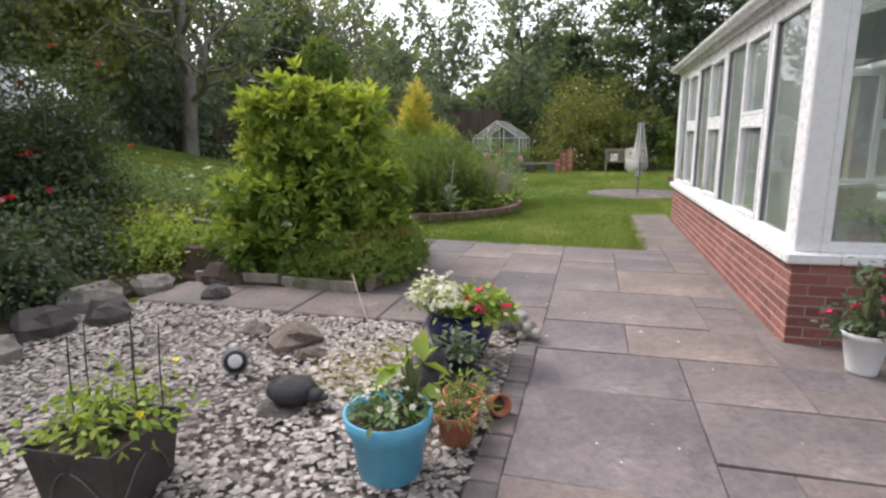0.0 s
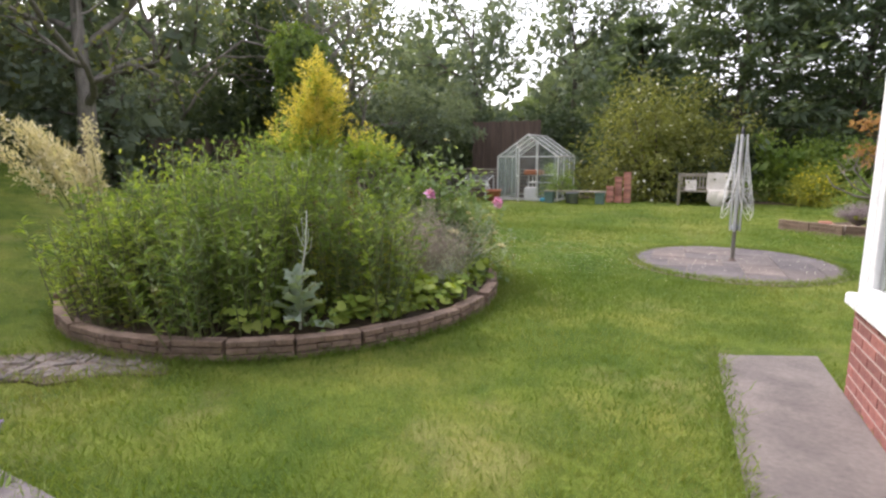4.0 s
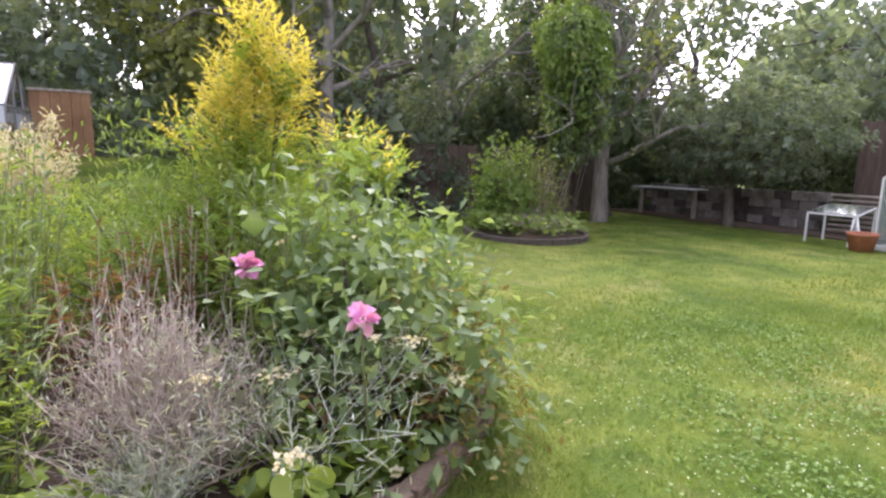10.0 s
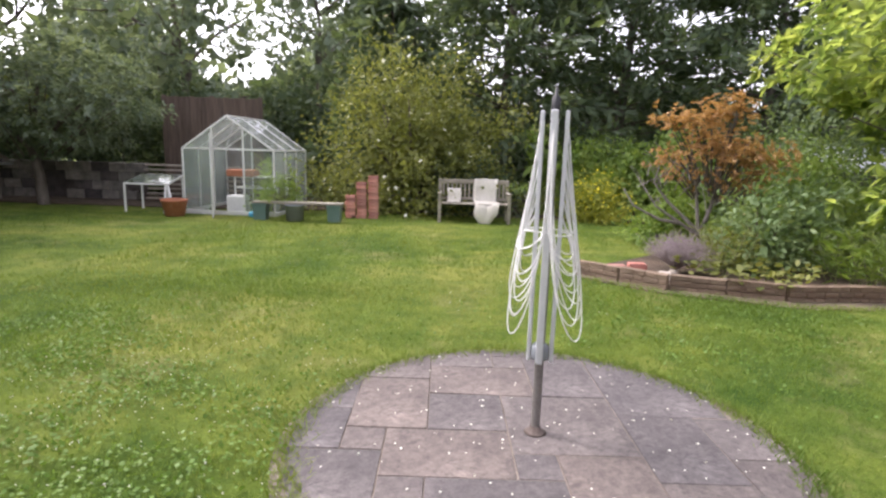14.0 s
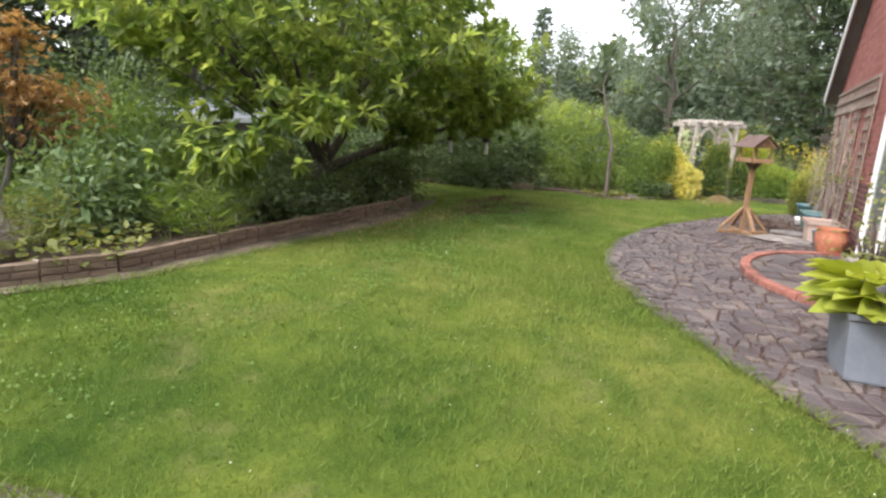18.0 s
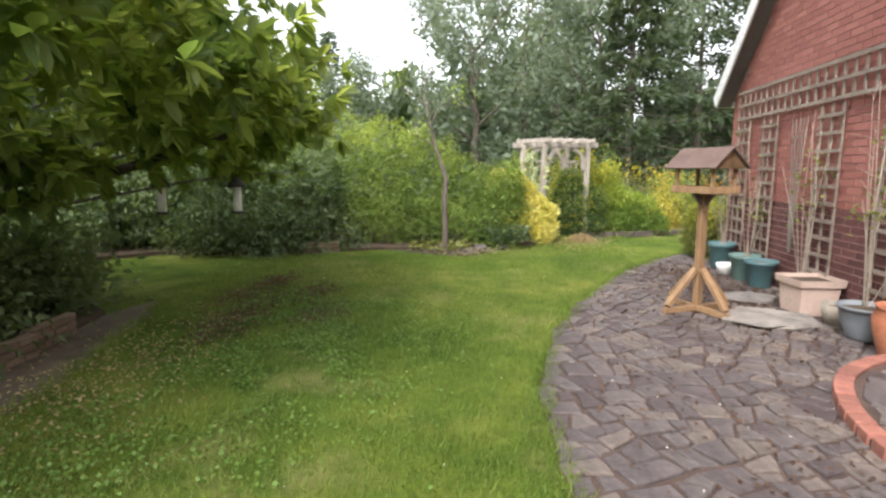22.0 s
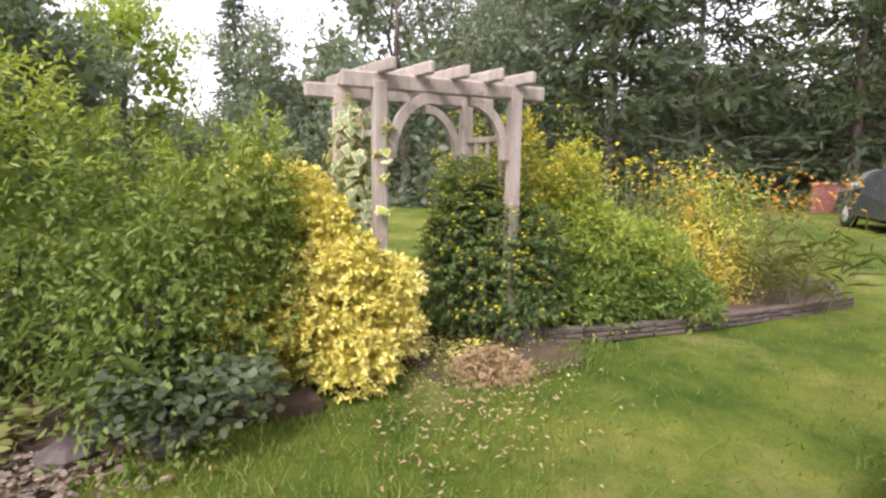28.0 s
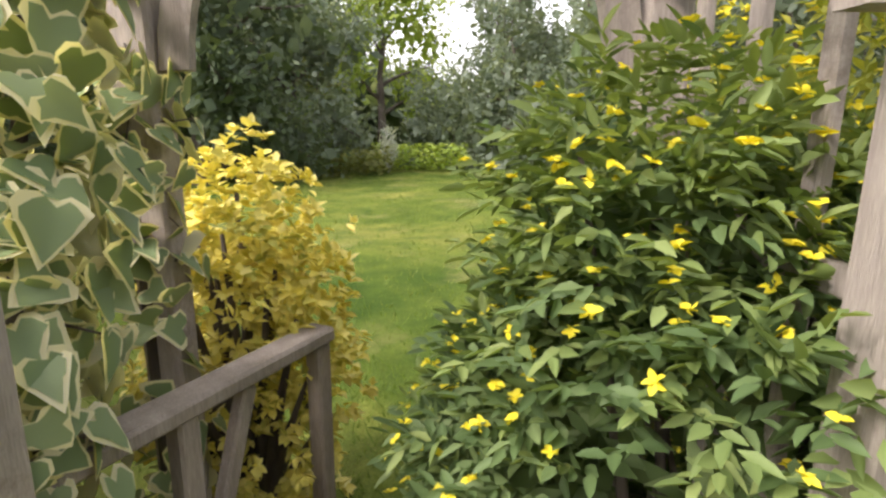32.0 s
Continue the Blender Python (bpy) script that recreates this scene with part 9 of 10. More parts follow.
for pts in ([(0.03, 0.19, 1.85), (0.0, 0.45, 1.98), (-0.05, 0.72, 2.12)], [(0.03, 0.26, 2.2), (0.1, 0.1, 2.5), (0.15, -0.25, 2.7)], [(0.03, 0.32, 2.5), (-0.1, 0.65, 2.75), (-0.1, 0.8, 3.0)], [(0.04, 0.38, 2.75), (0.1, 0.3, 3.0), (0.12, 0.2, 3.2)], [(0.0, 0.45, 1.98), (0.1, 0.55, 2.2)]):
    t.add(pts, [0.014, 0.01, 0.005])
t.done("trunk", surface("brown_bark", (0.10, 0.08, 0.068), (0.21, 0.17, 0.15), 0.95, 3, 18, 0.9, stretch=(3, 3, 0.6)), young)
rng = np.random.default_rng(655)
spot = np.array([(0.0, 0.7, 2.1), (0.15, -0.2, 2.7), (-0.1, 0.8, 3.0), (0.0, 0.5, 2.15)])[rng.integers(0, 4, 220)] + rng.normal(size=(220, 3)) * 0.13
leaves("foliage", rng, spot, rng.normal(size=(220, 3)) + (0, 0, -0.2), 0.06, 0.03, LEAF["bright"], young)
for i, (x, y, r) in enumerate(((15.95, 14.95, 0.14), (16.1, 14.55, 0.12), (15.5, 15.2, 0.08))):
    boulder(x, y, r, DARK_ROCK, "flat dark stone by the hedge", 660 + i, 0.5)
mound("golden_euonymus", 17.12, 14.12, [(0.0, 0.0, 0.4, 0.42, 0.4, 0.36), (0.2, -0.34, 0.3, 0.28, 0.26, 0.24), (0.24, -0.4, 0.6, 0.2, 0.18, 0.12), (0.0, -0.06, 0.78, 0.28, 0.28, 0.15), (0.08, 0.06, 1.03, 0.22, 0.2, 0.12), (0.22, 0.22, 1.2, 0.16, 0.18, 0.12), (-0.28, 0.32, 0.4, 0.3, 0.3, 0.36), (-0.2, -0.28, 0.18, 0.25, 0.2, 0.18), (0.32, 0.5, 0.95, 0.28, 0.28, 0.45)], 4800, 7, (0.037, 0.023), "variegated", "bushy euonymus with bright yellow variegated leaves", seed=670, rise=0.55, reach=1.9, lite=False, middle="ivy")
whorl_bush("golden_euonymus", 18.2, 14.36, (0.32, 0.34, 1.28), 1000, (0.038, 0.025), "variegated", "yellow variegated euonymus behind the arch", 673, 0.0, "shrub", 7, lumps=[(0.03, -0.08, 0.95, 0.2, 90)])
mound("young_spirea", 16.95, 14.38, [(0.0, 0.0, 1.3, 0.1, 0.1, 0.34), (-0.08, 0.06, 1.0, 0.18, 0.18, 0.4), (-0.15, -0.05, 0.6, 0.2, 0.2, 0.5)], 420, 7, (0.05, 0.02), "spirea", "upright pale green shoots among the yellow euonymus", seed=671, tips=("fresh", 1.25, 0.2), rise=0.9, reach=2.4)
heap = tagged(empty("leaf_heap", 17.32, 13.02, 0.0), "heap of dry brown clippings on the grass", "leaf heap", kind="stuff")
rng = np.random.default_rng(672)
n = 1700
a, d = rng.uniform(0, 6.28, n), 0.29 * np.sqrt(rng.random(n))
leaves("clippings", rng, np.stack([d * np.cos(a), d * np.sin(a), 0.02 + 0.15 * (1 - (d / 0.29) ** 2) * rng.random(n)], 1), rng.normal(size=(n, 3)) * np.array([1, 1, 0.5]), 0.045, 0.018, LEAF["dead"], heap, curl=0.4)

# ---- the arch ----
FL, FR, BL_, BR_ = Vector((17.405, 13.795, 0)), Vector((17.96, 12.89, 0)), Vector((17.89, 14.21, 0)), Vector((18.46, 13.28, 0))
arch = tagged(empty("garden_arch", 0, 0), "weathered timber garden arch with curved braces and rafters", "garden arch")
AT = 1.93
across, deep = (FR - FL).normalized(), (BL_ - FL).normalized()
for p in (FL, FR, BL_, BR_):
    beam("post", p, p + Vector((0, 0, AT)), 0.088, 0.088, ARCH_WOOD, arch, 0.006, up=tuple(across))
for a, b in ((FL, FR), (BL_, BR_)):
    beam("cross_beam", a - across * 0.26 + Vector((0, 0, AT - 0.0)), b + across * 0.26 + Vector((0, 0, AT - 0.0)), 0.045, 0.11, ARCH_WOOD, arch, 0.012)
for k in range(5):
    c = FL.lerp(FR, (k + 0.0) / 4)
    a, b = c - deep * 0.2, c + (BL_ - FL) + deep * 0.2
    beam("rafter", a + Vector((0, 0, AT + 0.085)), b + Vector((0, 0, AT + 0.085)), 0.045, 0.085, ARCH_WOOD, arch, 0.012)
for a, b in ((FL, FR), (FR, FL), (BL_, BR_), (BR_, BL_)):
    way = (b - a).normalized()
    v, f = [], []
    N_ = 9
    for i in range(N_ + 1):
        th = math.pi / 2 * i / N_
        for r in (-0.033, 0.033):
            px = 0.343 - (0.31 + r) * math.cos(th)
            pz = AT - 0.495 + (0.41 + r) * math.sin(th)
            for s in (-0.022, 0.022):
                q = a + way * (0.045 + px - 0.0) + deep * s
                v.append((q.x, q.y, pz))
    for i in range(N_):
        o = i * 4
        f += [(o, o + 1, o + 5, o + 4), (o + 2, o + 6, o + 7, o + 3), (o, o + 4, o + 6, o + 2), (o + 1, o + 3, o + 7, o + 5)]
    f += [(0, 2, 3, 1), (4 * N_, 4 * N_ + 1, 4 * N_ + 3, 4 * N_ + 2)]
    child(new("curved_brace", mesh_of("curved_brace", v, f, ARCH_WOOD)), arch)
for a, b in ((FL, BL_), (FR, BR_)):
    for z in (0.35, 1.15, 1.6) if a is FR else (1.6,):
        beam("side_rail", a + Vector((0, 0, z)), b + Vector((0, 0, z)), 0.03, 0.045, ARCH_WOOD, arch, 0.004)
    for k in (1, 2, 3) if a is FR else ():
        c = a.lerp(b, k / 4)
        beam("side_bar", c + Vector((0, 0, 0.35)), c + Vector((0, 0, 1.6)), 0.022, 0.03, ARCH_WOOD, arch, 0.003, up=tuple(deep))


def heart_leaves(rng, base, grow, off, leaf, inner, edge, parent):
    """Ivy leaves: a lobed cream blade with a darker green middle laid on it."""
    n = len(base)
    half = [(0.0, 0.02), (0.2, -0.13), (0.42, -0.08), (0.55, 0.12), (0.44, 0.34), (0.31, 0.52), (0.17, 0.78)]
    shape = np.array(half + [(0.0, 1.0)] + [(-a, b) for a, b in half[:0:-1]])
    m = len(shape)
    up = unit(off + rng.normal(size=(n, 3)) * 0.02 + (0, 0, 0.03))
    along = unit(grow - (grow * up).sum(1, keepdims=True) * up + np.array([0, 0, -0.02]))
    side = np.cross(along, up)
    L, W = (leaf[0] * rng.uniform(0.6, 1.2, n))[:, None, None], (leaf[1] * rng.uniform(0.65, 1.15, n))[:, None, None]
    mid = np.array([0, 0.36])
    for nm, k, lift, mat_, lab in (("leaf_margin", 1.0, 0.0, edge, "cream leaf margins"), ("leaf_middle", 0.82, 0.0022, inner, "grey-green leaf middles")):
        s2 = np.concatenate([((shape - mid) * k + mid)[None] + rng.normal(size=(n, m, 2)) * (0.015 if k == 1.0 else 0.04), np.repeat(mid[None, None], n, 0)], 1)
        cup = (0.16 * np.abs(s2[..., :1]) - 0.1 * s2[..., 1:] ** 2)
        co = base[:, None] + side[:, None] * s2[..., :1] * W + along[:, None] * s2[..., 1:] * L + up[:, None] * (cup * L + lift)
        quads(nm, co, m + 1, [(m, i, (i + 1) % m) for i in range(m)], mat_, parent, lab, True)


def climber(name, pts, r, n, leaf, material, label, seed, category="climber", flowers=None, rim=None):
    """Leaves round a climbing stem."""
    rng = np.random.default_rng(seed)
    ob = tagged(empty(name, *pts[0]), label, category)
    P = np.array(pts) - np.array(pts[0])
    s = rng.uniform(0, len(P) - 1, n)
    c = np.stack([np.interp(s, np.arange(len(P)), P[:, i]) for i in range(3)], 1)
    off = unit(rng.normal(size=(n, 3))) * r * rng.uniform(0.4, 1.0, (n, 1))
    t = Tubes(5)
    t.add([tuple(p) for p in P], [0.012 if n > 50 else 0.002] * len(P))
    for i in range(min(24, len(c))):
        t.add([tuple(c[i]), tuple(c[i] + off[i])], [0.003, 0.002])
    t.done("vine", BARK if n > 50 else SILVER, ob)
    grow = off * 2 + np.array([0, 0, -0.25]) + rng.normal(size=(n, 3)) * 0.2
    base = c + off
    if rim:
        heart_leaves(rng, base, grow, off, leaf, material, rim, ob)
    else:
        leaves("foliage", rng, base, grow, leaf[0], leaf[1], material, ob)
    return ob


climber("variegated_ivy", [(17.42, 13.88, 0.05), (17.5, 13.95, 0.9), (17.58, 14.0, 1.3), (17.68, 14.08, 1.75)], 0.17, 520, (0.088, 0.083), LEAF["ivy"], "variegated ivy with cream-edged leaves on the arch", 680, rim=LEAF["cream_edge"])
climber("variegated_ivy", [(17.85, 14.22, 0.05), (17.84, 14.2, 0.9), (17.86, 14.22, 1.5)], 0.13, 190, (0.08, 0.075), LEAF["ivy"], "variegated ivy climbing the arch's rear post", 681, rim=LEAF["cream_edge"])
# shade at the jasmine's foot and light above are put into the leaf colours
mound("yellow_jasmine", 18.16, 13.0, [(0.0, 0.12, 0.66, 0.3, 0.36, 0.6), (-0.02, 0.36, 0.5, 0.24, 0.2, 0.46), (0.02, -0.22, 0.6, 0.28, 0.26, 0.34), (0.03, 0.2, 1.12, 0.22, 0.22, 0.26), (-0.05, -0.32, 0.78, 0.2, 0.18, 0.2), (0.0, -0.2, 0.28, 0.32, 0.3, 0.3), (0.08, -0.05, 1.0, 0.2, 0.2, 0.24)], 3500, 7, (0.043, 0.017), "jasmine", "leafy shrub with yellow flowers growing round the arch post", seed=682, z=0.03, flat=True, tips=("jasmine_lit", 1.0, 0.22), rise=0.45, reach=2.3, droop=0.25, flowers=("yellow", 1100, 0.027), lite=False)
mound("flowering_shrub", 18.92, 12.62, [(0.0, 0.2, 1.3, 0.17, 0.2, 0.5), (0.02, 0.1, 0.85, 0.24, 0.24, 0.5), (-0.05, -0.32, 1.15, 0.18, 0.17, 0.36), (0.05, -0.2, 0.5, 0.35, 0.35, 0.45)], 1900, 6, (0.045, 0.02), "goldgreen", "tall shrub with many small yellow flowers behind the arch", seed=684, z=0.05, rise=0.7, tips=("gold", 1.7, 0.3), flowers=("yellow", 900, 0.03))
mound("flowering_shrub", 18.78, 11.9, [(0.0, 0.1, 0.42, 0.42, 0.42, 0.5), (0.1, -0.3, 0.34, 0.38, 0.38, 0.42), (0.05, 0.35, 0.6, 0.28, 0.28, 0.46), (-0.2, 0.1, 0.25, 0.3, 0.35, 0.26), (-0.42, 0.35, 0.14, 0.22, 0.26, 0.2), (-0.1, -0.55, 0.14, 0.26, 0.26, 0.2)], 2600, 6, (0.058, 0.026), "mid", "bushy green perennial with yellow-green tops", seed=693, z=0.05, rise=0.6, tips=("fresh", 0.55, 0.15), flowers=("yellow", 90, 0.026))
shrub("flowering_shrub", 19.6, 12.2, (0.5, 0.5, 1.85), 5000, (0.05, 0.024), "fresh", "green shrub with small yellow flowers beside the arch", seed=685, flowers=("yellow", 130, 0.034), clump=0.1, n_clump=70, z=0.05)
shrub("flowering_shrub", 19.35, 13.35, (0.36, 0.36, 1.75), 4200, (0.046, 0.022), "goldgreen", "loose yellow-flowering shrub behind the arch trellis", seed=694, flowers=("yellow", 420, 0.034), clump=0.08, n_clump=80, z=0.05)
climber("variegated_ivy", [(17.36, 13.74, 0.75), (17.33, 13.74, 1.1), (17.34, 13.76, 1.4), (17.36, 13.74, 1.72)], 0.03, 15, (0.09, 0.085), LEAF["bright"], "ivy trails with pale green leaves over the arch post", 695, rim=LEAF["cream_edge"])
shrub("shrub", 19.6, 10.9, (0.5, 0.5, 1.2), 4200, (0.05, 0.022), "gold", "pale gold perennial in the bed beside the arch", seed=688, z=0.05, fill=0.4, clump=0.1)
spikes("fading_daisies", 20.3, 10.2, 0.7, 1.15, 60, STEM, "tall stalks of amber daisy flowers", 689, colour="olive", head=("dry_orange", 4, 0.05), leaf=(0.1, 0.02), per=16)
spikes("fading_daisies", 20.7, 11.2, 0.6, 1.35, 40, STEM, "tall stalks of yellow daisy flowers", 690, colour="olive", head=("yellow", 3, 0.05), leaf=(0.1, 0.02), per=16)
spikes("ornamental_grass", 19.4, 10.1, 0.45, 0.7, 40, STEM, "clump of pale grassy leaves by the edging", 691, colour="olive", leaf=(0.25, 0.012), per=8, lean=0.4)
shrub("shrub", 20.9, 10.4, (0.65, 0.65, 1.55), 4200, (0.065, 0.028), "fresh", "rounded green shrub among the daisies", seed=692, z=0.05)
# handrail seen within the arch
rail = tagged(empty("arch_rail", 0, 0, 0.0), "low weathered timber rail beside the arch", "garden rail")
r0, r1 = Vector((17.5, 13.9, 0.80)), Vector((18.2, 14.02, 0.79))
beam("top_rail", r0, r1, 0.08, 0.04, OLD_WOOD, rail, 0.008)
for k in (0.36, 0.96):
    p = r0.lerp(r1, k)
    beam("post", (p.x, p.y, 0), (p.x, p.y, 0.78), 0.055, 0.045, OLD_WOOD, rail, 0.006, up=(1, 0, 0))
beam("brace", r0.lerp(r1, 0.38) + Vector((0, 0, -0.45)), r0.lerp(r1, 0.6) + Vector((0, 0, -0.03)), 0.035, 0.04, OLD_WOOD, rail, 0.006)

# lawn beyond the arch
ground_leaves("ground_cover", 28.5, 24.3, 1.6, 1600, 0.14, "olive", "grassy far bed on the lawn beyond the arch", 700, z=0.0, height=0.7, category="flower bed")
ground_leaves("ground_cover", 31.5, 23.5, 1.5, 1500, 0.14, "bright", "green far bed on the lawn beyond the arch", 701, z=0.0, height=0.8, category="flower bed")
twiggy("silver_plant", 29.8, 23.4, 0.25, 1.5, 60, SILVER, "tall silver-white plant on the far lawn", 702, z=0.0, leaf=(0.12, 0.04, 500, "silver"), radius=0.012)
shrub("shrub", 26.5, 24.5, (1.5, 1.2, 2.6), 4500, (0.14, 0.07), "grey", "rounded grey-green shrub beyond the far lawn", seed=703, far=True, clump=0.25)
shrub("shrub", 28.6, 25.6, (1.3, 1.1, 2.2), 4000, (0.14, 0.07), "mid", "rounded green shrub beyond the far lawn", seed=704, far=True, clump=0.25)

# ---- terrace things ----
bt = tagged(empty("bird_table", 11.89, 12.46, 0.02, 27), "wooden bird table with a shingled roof on a cross foot", "bird table")
box("pole", (-0.035, -0.035, 0.06), (0.035, 0.035, 1.2), PINE, bt)
for k in range(4):
    a = radians(90 * k)
    c, s = math.cos(a), math.sin(a)
    beam("foot", (0.02 * c, 0.02 * s, 0.03), (0.4 * c, 0.4 * s, 0.03), 0.06, 0.055, PINE, bt)
    beam("brace", (0.37 * c, 0.37 * s, 0.075), (0.045 * c, 0.045 * s, 0.43), 0.06, 0.045, PINE, bt)
    beam("bracket", (0.03 * c, 0.03 * s, 1.08), (0.13 * c, 0.13 * s, 1.2), 0.03, 0.04, SHINGLE, bt)
box("tray", (-0.25, -0.16, 1.2), (0.25, 0.16, 1.225), PINE, bt)
for lo, hi in (((-0.265, -0.175), (0.265, -0.16)), ((-0.265, 0.16), (0.265, 0.175)), ((-0.265, -0.16), (-0.25, 0.16)), ((0.25, -0.16), (0.265, 0.16))):
    box("tray_rim", (*lo, 1.19), (*hi, 1.26), PINE, bt, 0.003)
for sx in (-0.23, 0.23):
    for sy in (-0.13, 0.13):
        box("roof_post", (sx - 0.015, sy - 0.015, 1.225), (sx + 0.015, sy + 0.015, 1.45), PINE, bt, 0.003)
for sg in (-1, 1):
    for k in range(3):
        y0, y1 = 0.21 - 0.07 * k + 0.01, 0.14 - 0.07 * k - 0.005
        z0, z1 = 1.425 + 0.062 * k, 1.425 + 0.062 * (k + 1)
        beam("roof_shingle", (-0.33, sg * (y0 + y1) / 2, (z0 + z1) / 2 + 0.012), (0.33, sg * (y0 + y1) / 2, (z0 + z1) / 2 + 0.012), 0.112, 0.014, SHINGLE, bt, 0.003, up=(0, sg * 0.66, 0.75))
for sx in (-0.3, 0.3):
    bm = bmesh.new()
    bmesh.ops.solidify(bm, geom=[bm.faces.new([bm.verts.new(p) for p in ((sx, -0.185, 1.43), (sx, 0.185, 1.43), (sx, 0, 1.6))])], thickness=0.015)
    part("gable_end", bm, PINE, bt)
tre = tagged(empty("wall_trellis", 0, 0), "brown square-lattice trellis fixed to the brick wall", "trellis")
TX0, TX1, TZ = 10.95, 14.72, 2.5
for z in (2.5, 2.32, 2.14):
    box("lath", (TX0, WY + 0.0465, z - 0.019), (TX1, WY + 0.062, z + 0.019), TRELLIS, tre, 0)
for k in range(23):
    x = TX0 + (TX1 - TX0) * k / 22
    box("lath", (x - 0.017, WY + 0.03, 2.11), (x + 0.017, WY + 0.0455, 2.53), TRELLIS, tre, 0)
for x0_, w_ in ((14.32, 0.38), (13.5, 0.38), (12.1, 0.4), (11.0, 0.42)):
    for k in range(3):
        x = x0_ + w_ * k / 2
        box("lath", (x - 0.017, WY + 0.03, 0.3), (x + 0.017, WY + 0.0455, 2.1), TRELLIS, tre, 0)
    for k in range(10):
        z = 0.38 + k * 0.178
        box("lath", (x0_ - 0.03, WY + 0.0465, z - 0.018), (x0_ + w_ + 0.03, WY + 0.062, z + 0.018), TRELLIS, tre, 0)
fan = tagged(empty("fan_trellis", 12.85, WY + 0.08, 0.5), "thin pale fan-shaped plant trellis against the wall", "trellis")
for k in range(5):
    u = (k - 2) / 2
    beam("cane", (0.02 * u, 0, 0), (0.17 * u, 0, 1.5), 0.008, 0.007, PALE_BARK, fan, 0)
for z in (0.6, 0.95, 1.3):
    beam("cross_cane", (-0.16 * z / 1.5, 0.009, z), (0.16 * z / 1.5, 0.009, z), 0.008, 0.008, PALE_BARK, fan, 0)
TUB = [(0.12, 0), (0.13, 0.02), (0.165, 0.27), (0.182, 0.28), (0.19, 0.33)]
pot("plant_tub", 14.45, 11.36, [(r, z * 1.15) for r, z in TUB], TEAL_POT, "dark teal plastic tub below the trellis", 0.02, group="tubs on the terrace")
pot("plant_tub", 13.62, 11.36, TUB, GREEN_POT, "grey-green plastic tub below the trellis", 0.02, group="tubs on the terrace")
pot("plant_tub", 13.18, 11.34, TUB, TEAL_POT, "teal plastic tub below the trellis", 0.02, group="tubs on the terrace")
pot("square_pot", 11.97, 11.38, [(0.235, 0), (0.24, 0.03), (0.265, 0.28), (0.3, 0.29), (0.315, 0.36)], PEACH, "square peach-coloured planter below the trellis", 0.02, square=True, turn=6)
pot("round_pot", 11.08, 11.36, [(0.12, 0), (0.13, 0.03), (0.18, 0.14), (0.2, 0.26), (0.22, 0.275), (0.22, 0.29)], GREY_POT, "grey bowl-shaped plastic pot", 0.02)
pot("terracotta_pot", 10.6, 11.38, [(0.13, 0), (0.14, 0.02), (0.19, 0.2), (0.2, 0.3), (0.17, 0.37), (0.19, 0.4)], TERRACOTTA, "large rounded terracotta pot beside the door", 0.02)
pot("white_bowl", 13.98, 11.45, [(0.1, 0), (0.12, 0.1), (0.13, 0.15)], WHITE_POT, "small white pot among the tubs", 0.02)
pot("stone_pot", 11.5, 11.34, [(0.1, 0), (0.14, 0.12), (0.15, 0.2)], OLD_WOOD, "small beige stone pot below the trellis", 0.02)
boulder(12.5, 11.75, 0.3, ROCK, "flat grey stone slab lying on the terrace", 710, 0.12, 0.02, name="stone_slab", category="stone", group="")
boulder(11.6, 11.9, 0.42, ROCK, "flat grey stone lying on the terrace", 711, 0.1, 0.02, name="stone_slab", category="stone", group="")
for i, (x, h) in enumerate(((14.55, 1.9), (13.7, 2.0), (12.3, 2.45), (11.2, 2.1))):
    twiggy("wall_climber", x, WY + 0.18, 0.28, h, 9, DRY, "thin half-bare climber on the trellis", 712 + i, z=0.25, leaf=(0.05, 0.03, 80, "olive"), radius=0.004, category="climber")
pot("hosta_pot", 5.85, 11.68, [(0.24, 0), (0.25, 0.02), (0.31, 0.42), (0.33, 0.43), (0.34, 0.47)], SLATE_POT, "large square grey-blue planter with a yellow-green hosta", 0.02, square=True, turn=8)
hosta = tagged(empty("hosta", 5.85, 11.68, 0.45), "yellow-green hosta with broad leaves", "potted plant")
rng = np.random.default_rng(720)
n = 64
a = rng.uniform(0, 6.28, n)
e = rng.uniform(0.0, 1.0, n)
leaves("foliage", rng, np.stack([0.12 * np.cos(a), 0.12 * np.sin(a), 0.05 + 0.2 * e], 1), np.stack([np.cos(a), np.sin(a), 0.1 + 0.55 * e], 1), 0.3, 0.19, LEAF["hosta"], hosta, fold=0.2, curl=0.35)
shrub("rose_bush", 7.9, 11.35, (0.4, 0.35, 1.7), 420, (0.06, 0.04), "olive", "leggy rose with pale yellow blooms by the door", "rose bush", seed=721, flowers=("cream", 16, 0.06), n_clump=26, fill=0.3)
pot("plant_pot", 7.9, 11.35, [(0.15, 0), (0.2, 0.25), (0.21, 0.3)], GREY_POT, "dark grey pot under a leggy rose", 0.02)
mound("hypericum", 15.42, 11.28, [(0.0, 0.0, 0.42, 0.3, 0.3, 0.4), (0.1, -0.2, 0.38, 0.3, 0.3, 0.36), (-0.02, 0.05, 0.7, 0.2, 0.2, 0.22)], 1300, 6, (0.055, 0.024), "olive", "yellow-green rounded shrub at the house corner", seed=722, tips=("goldgreen", 0.6, 0.15), reach=1.8)
shrub("shrub", 17.1, 9.45, (0.75, 0.7, 0.85), 8000, (0.045, 0.018), "goldgreen", "soft yellow-green mound with yellow flowers beside the lawn", seed=723, n_clump=90, clump=0.09, flowers=("yellow", 60, 0.035))

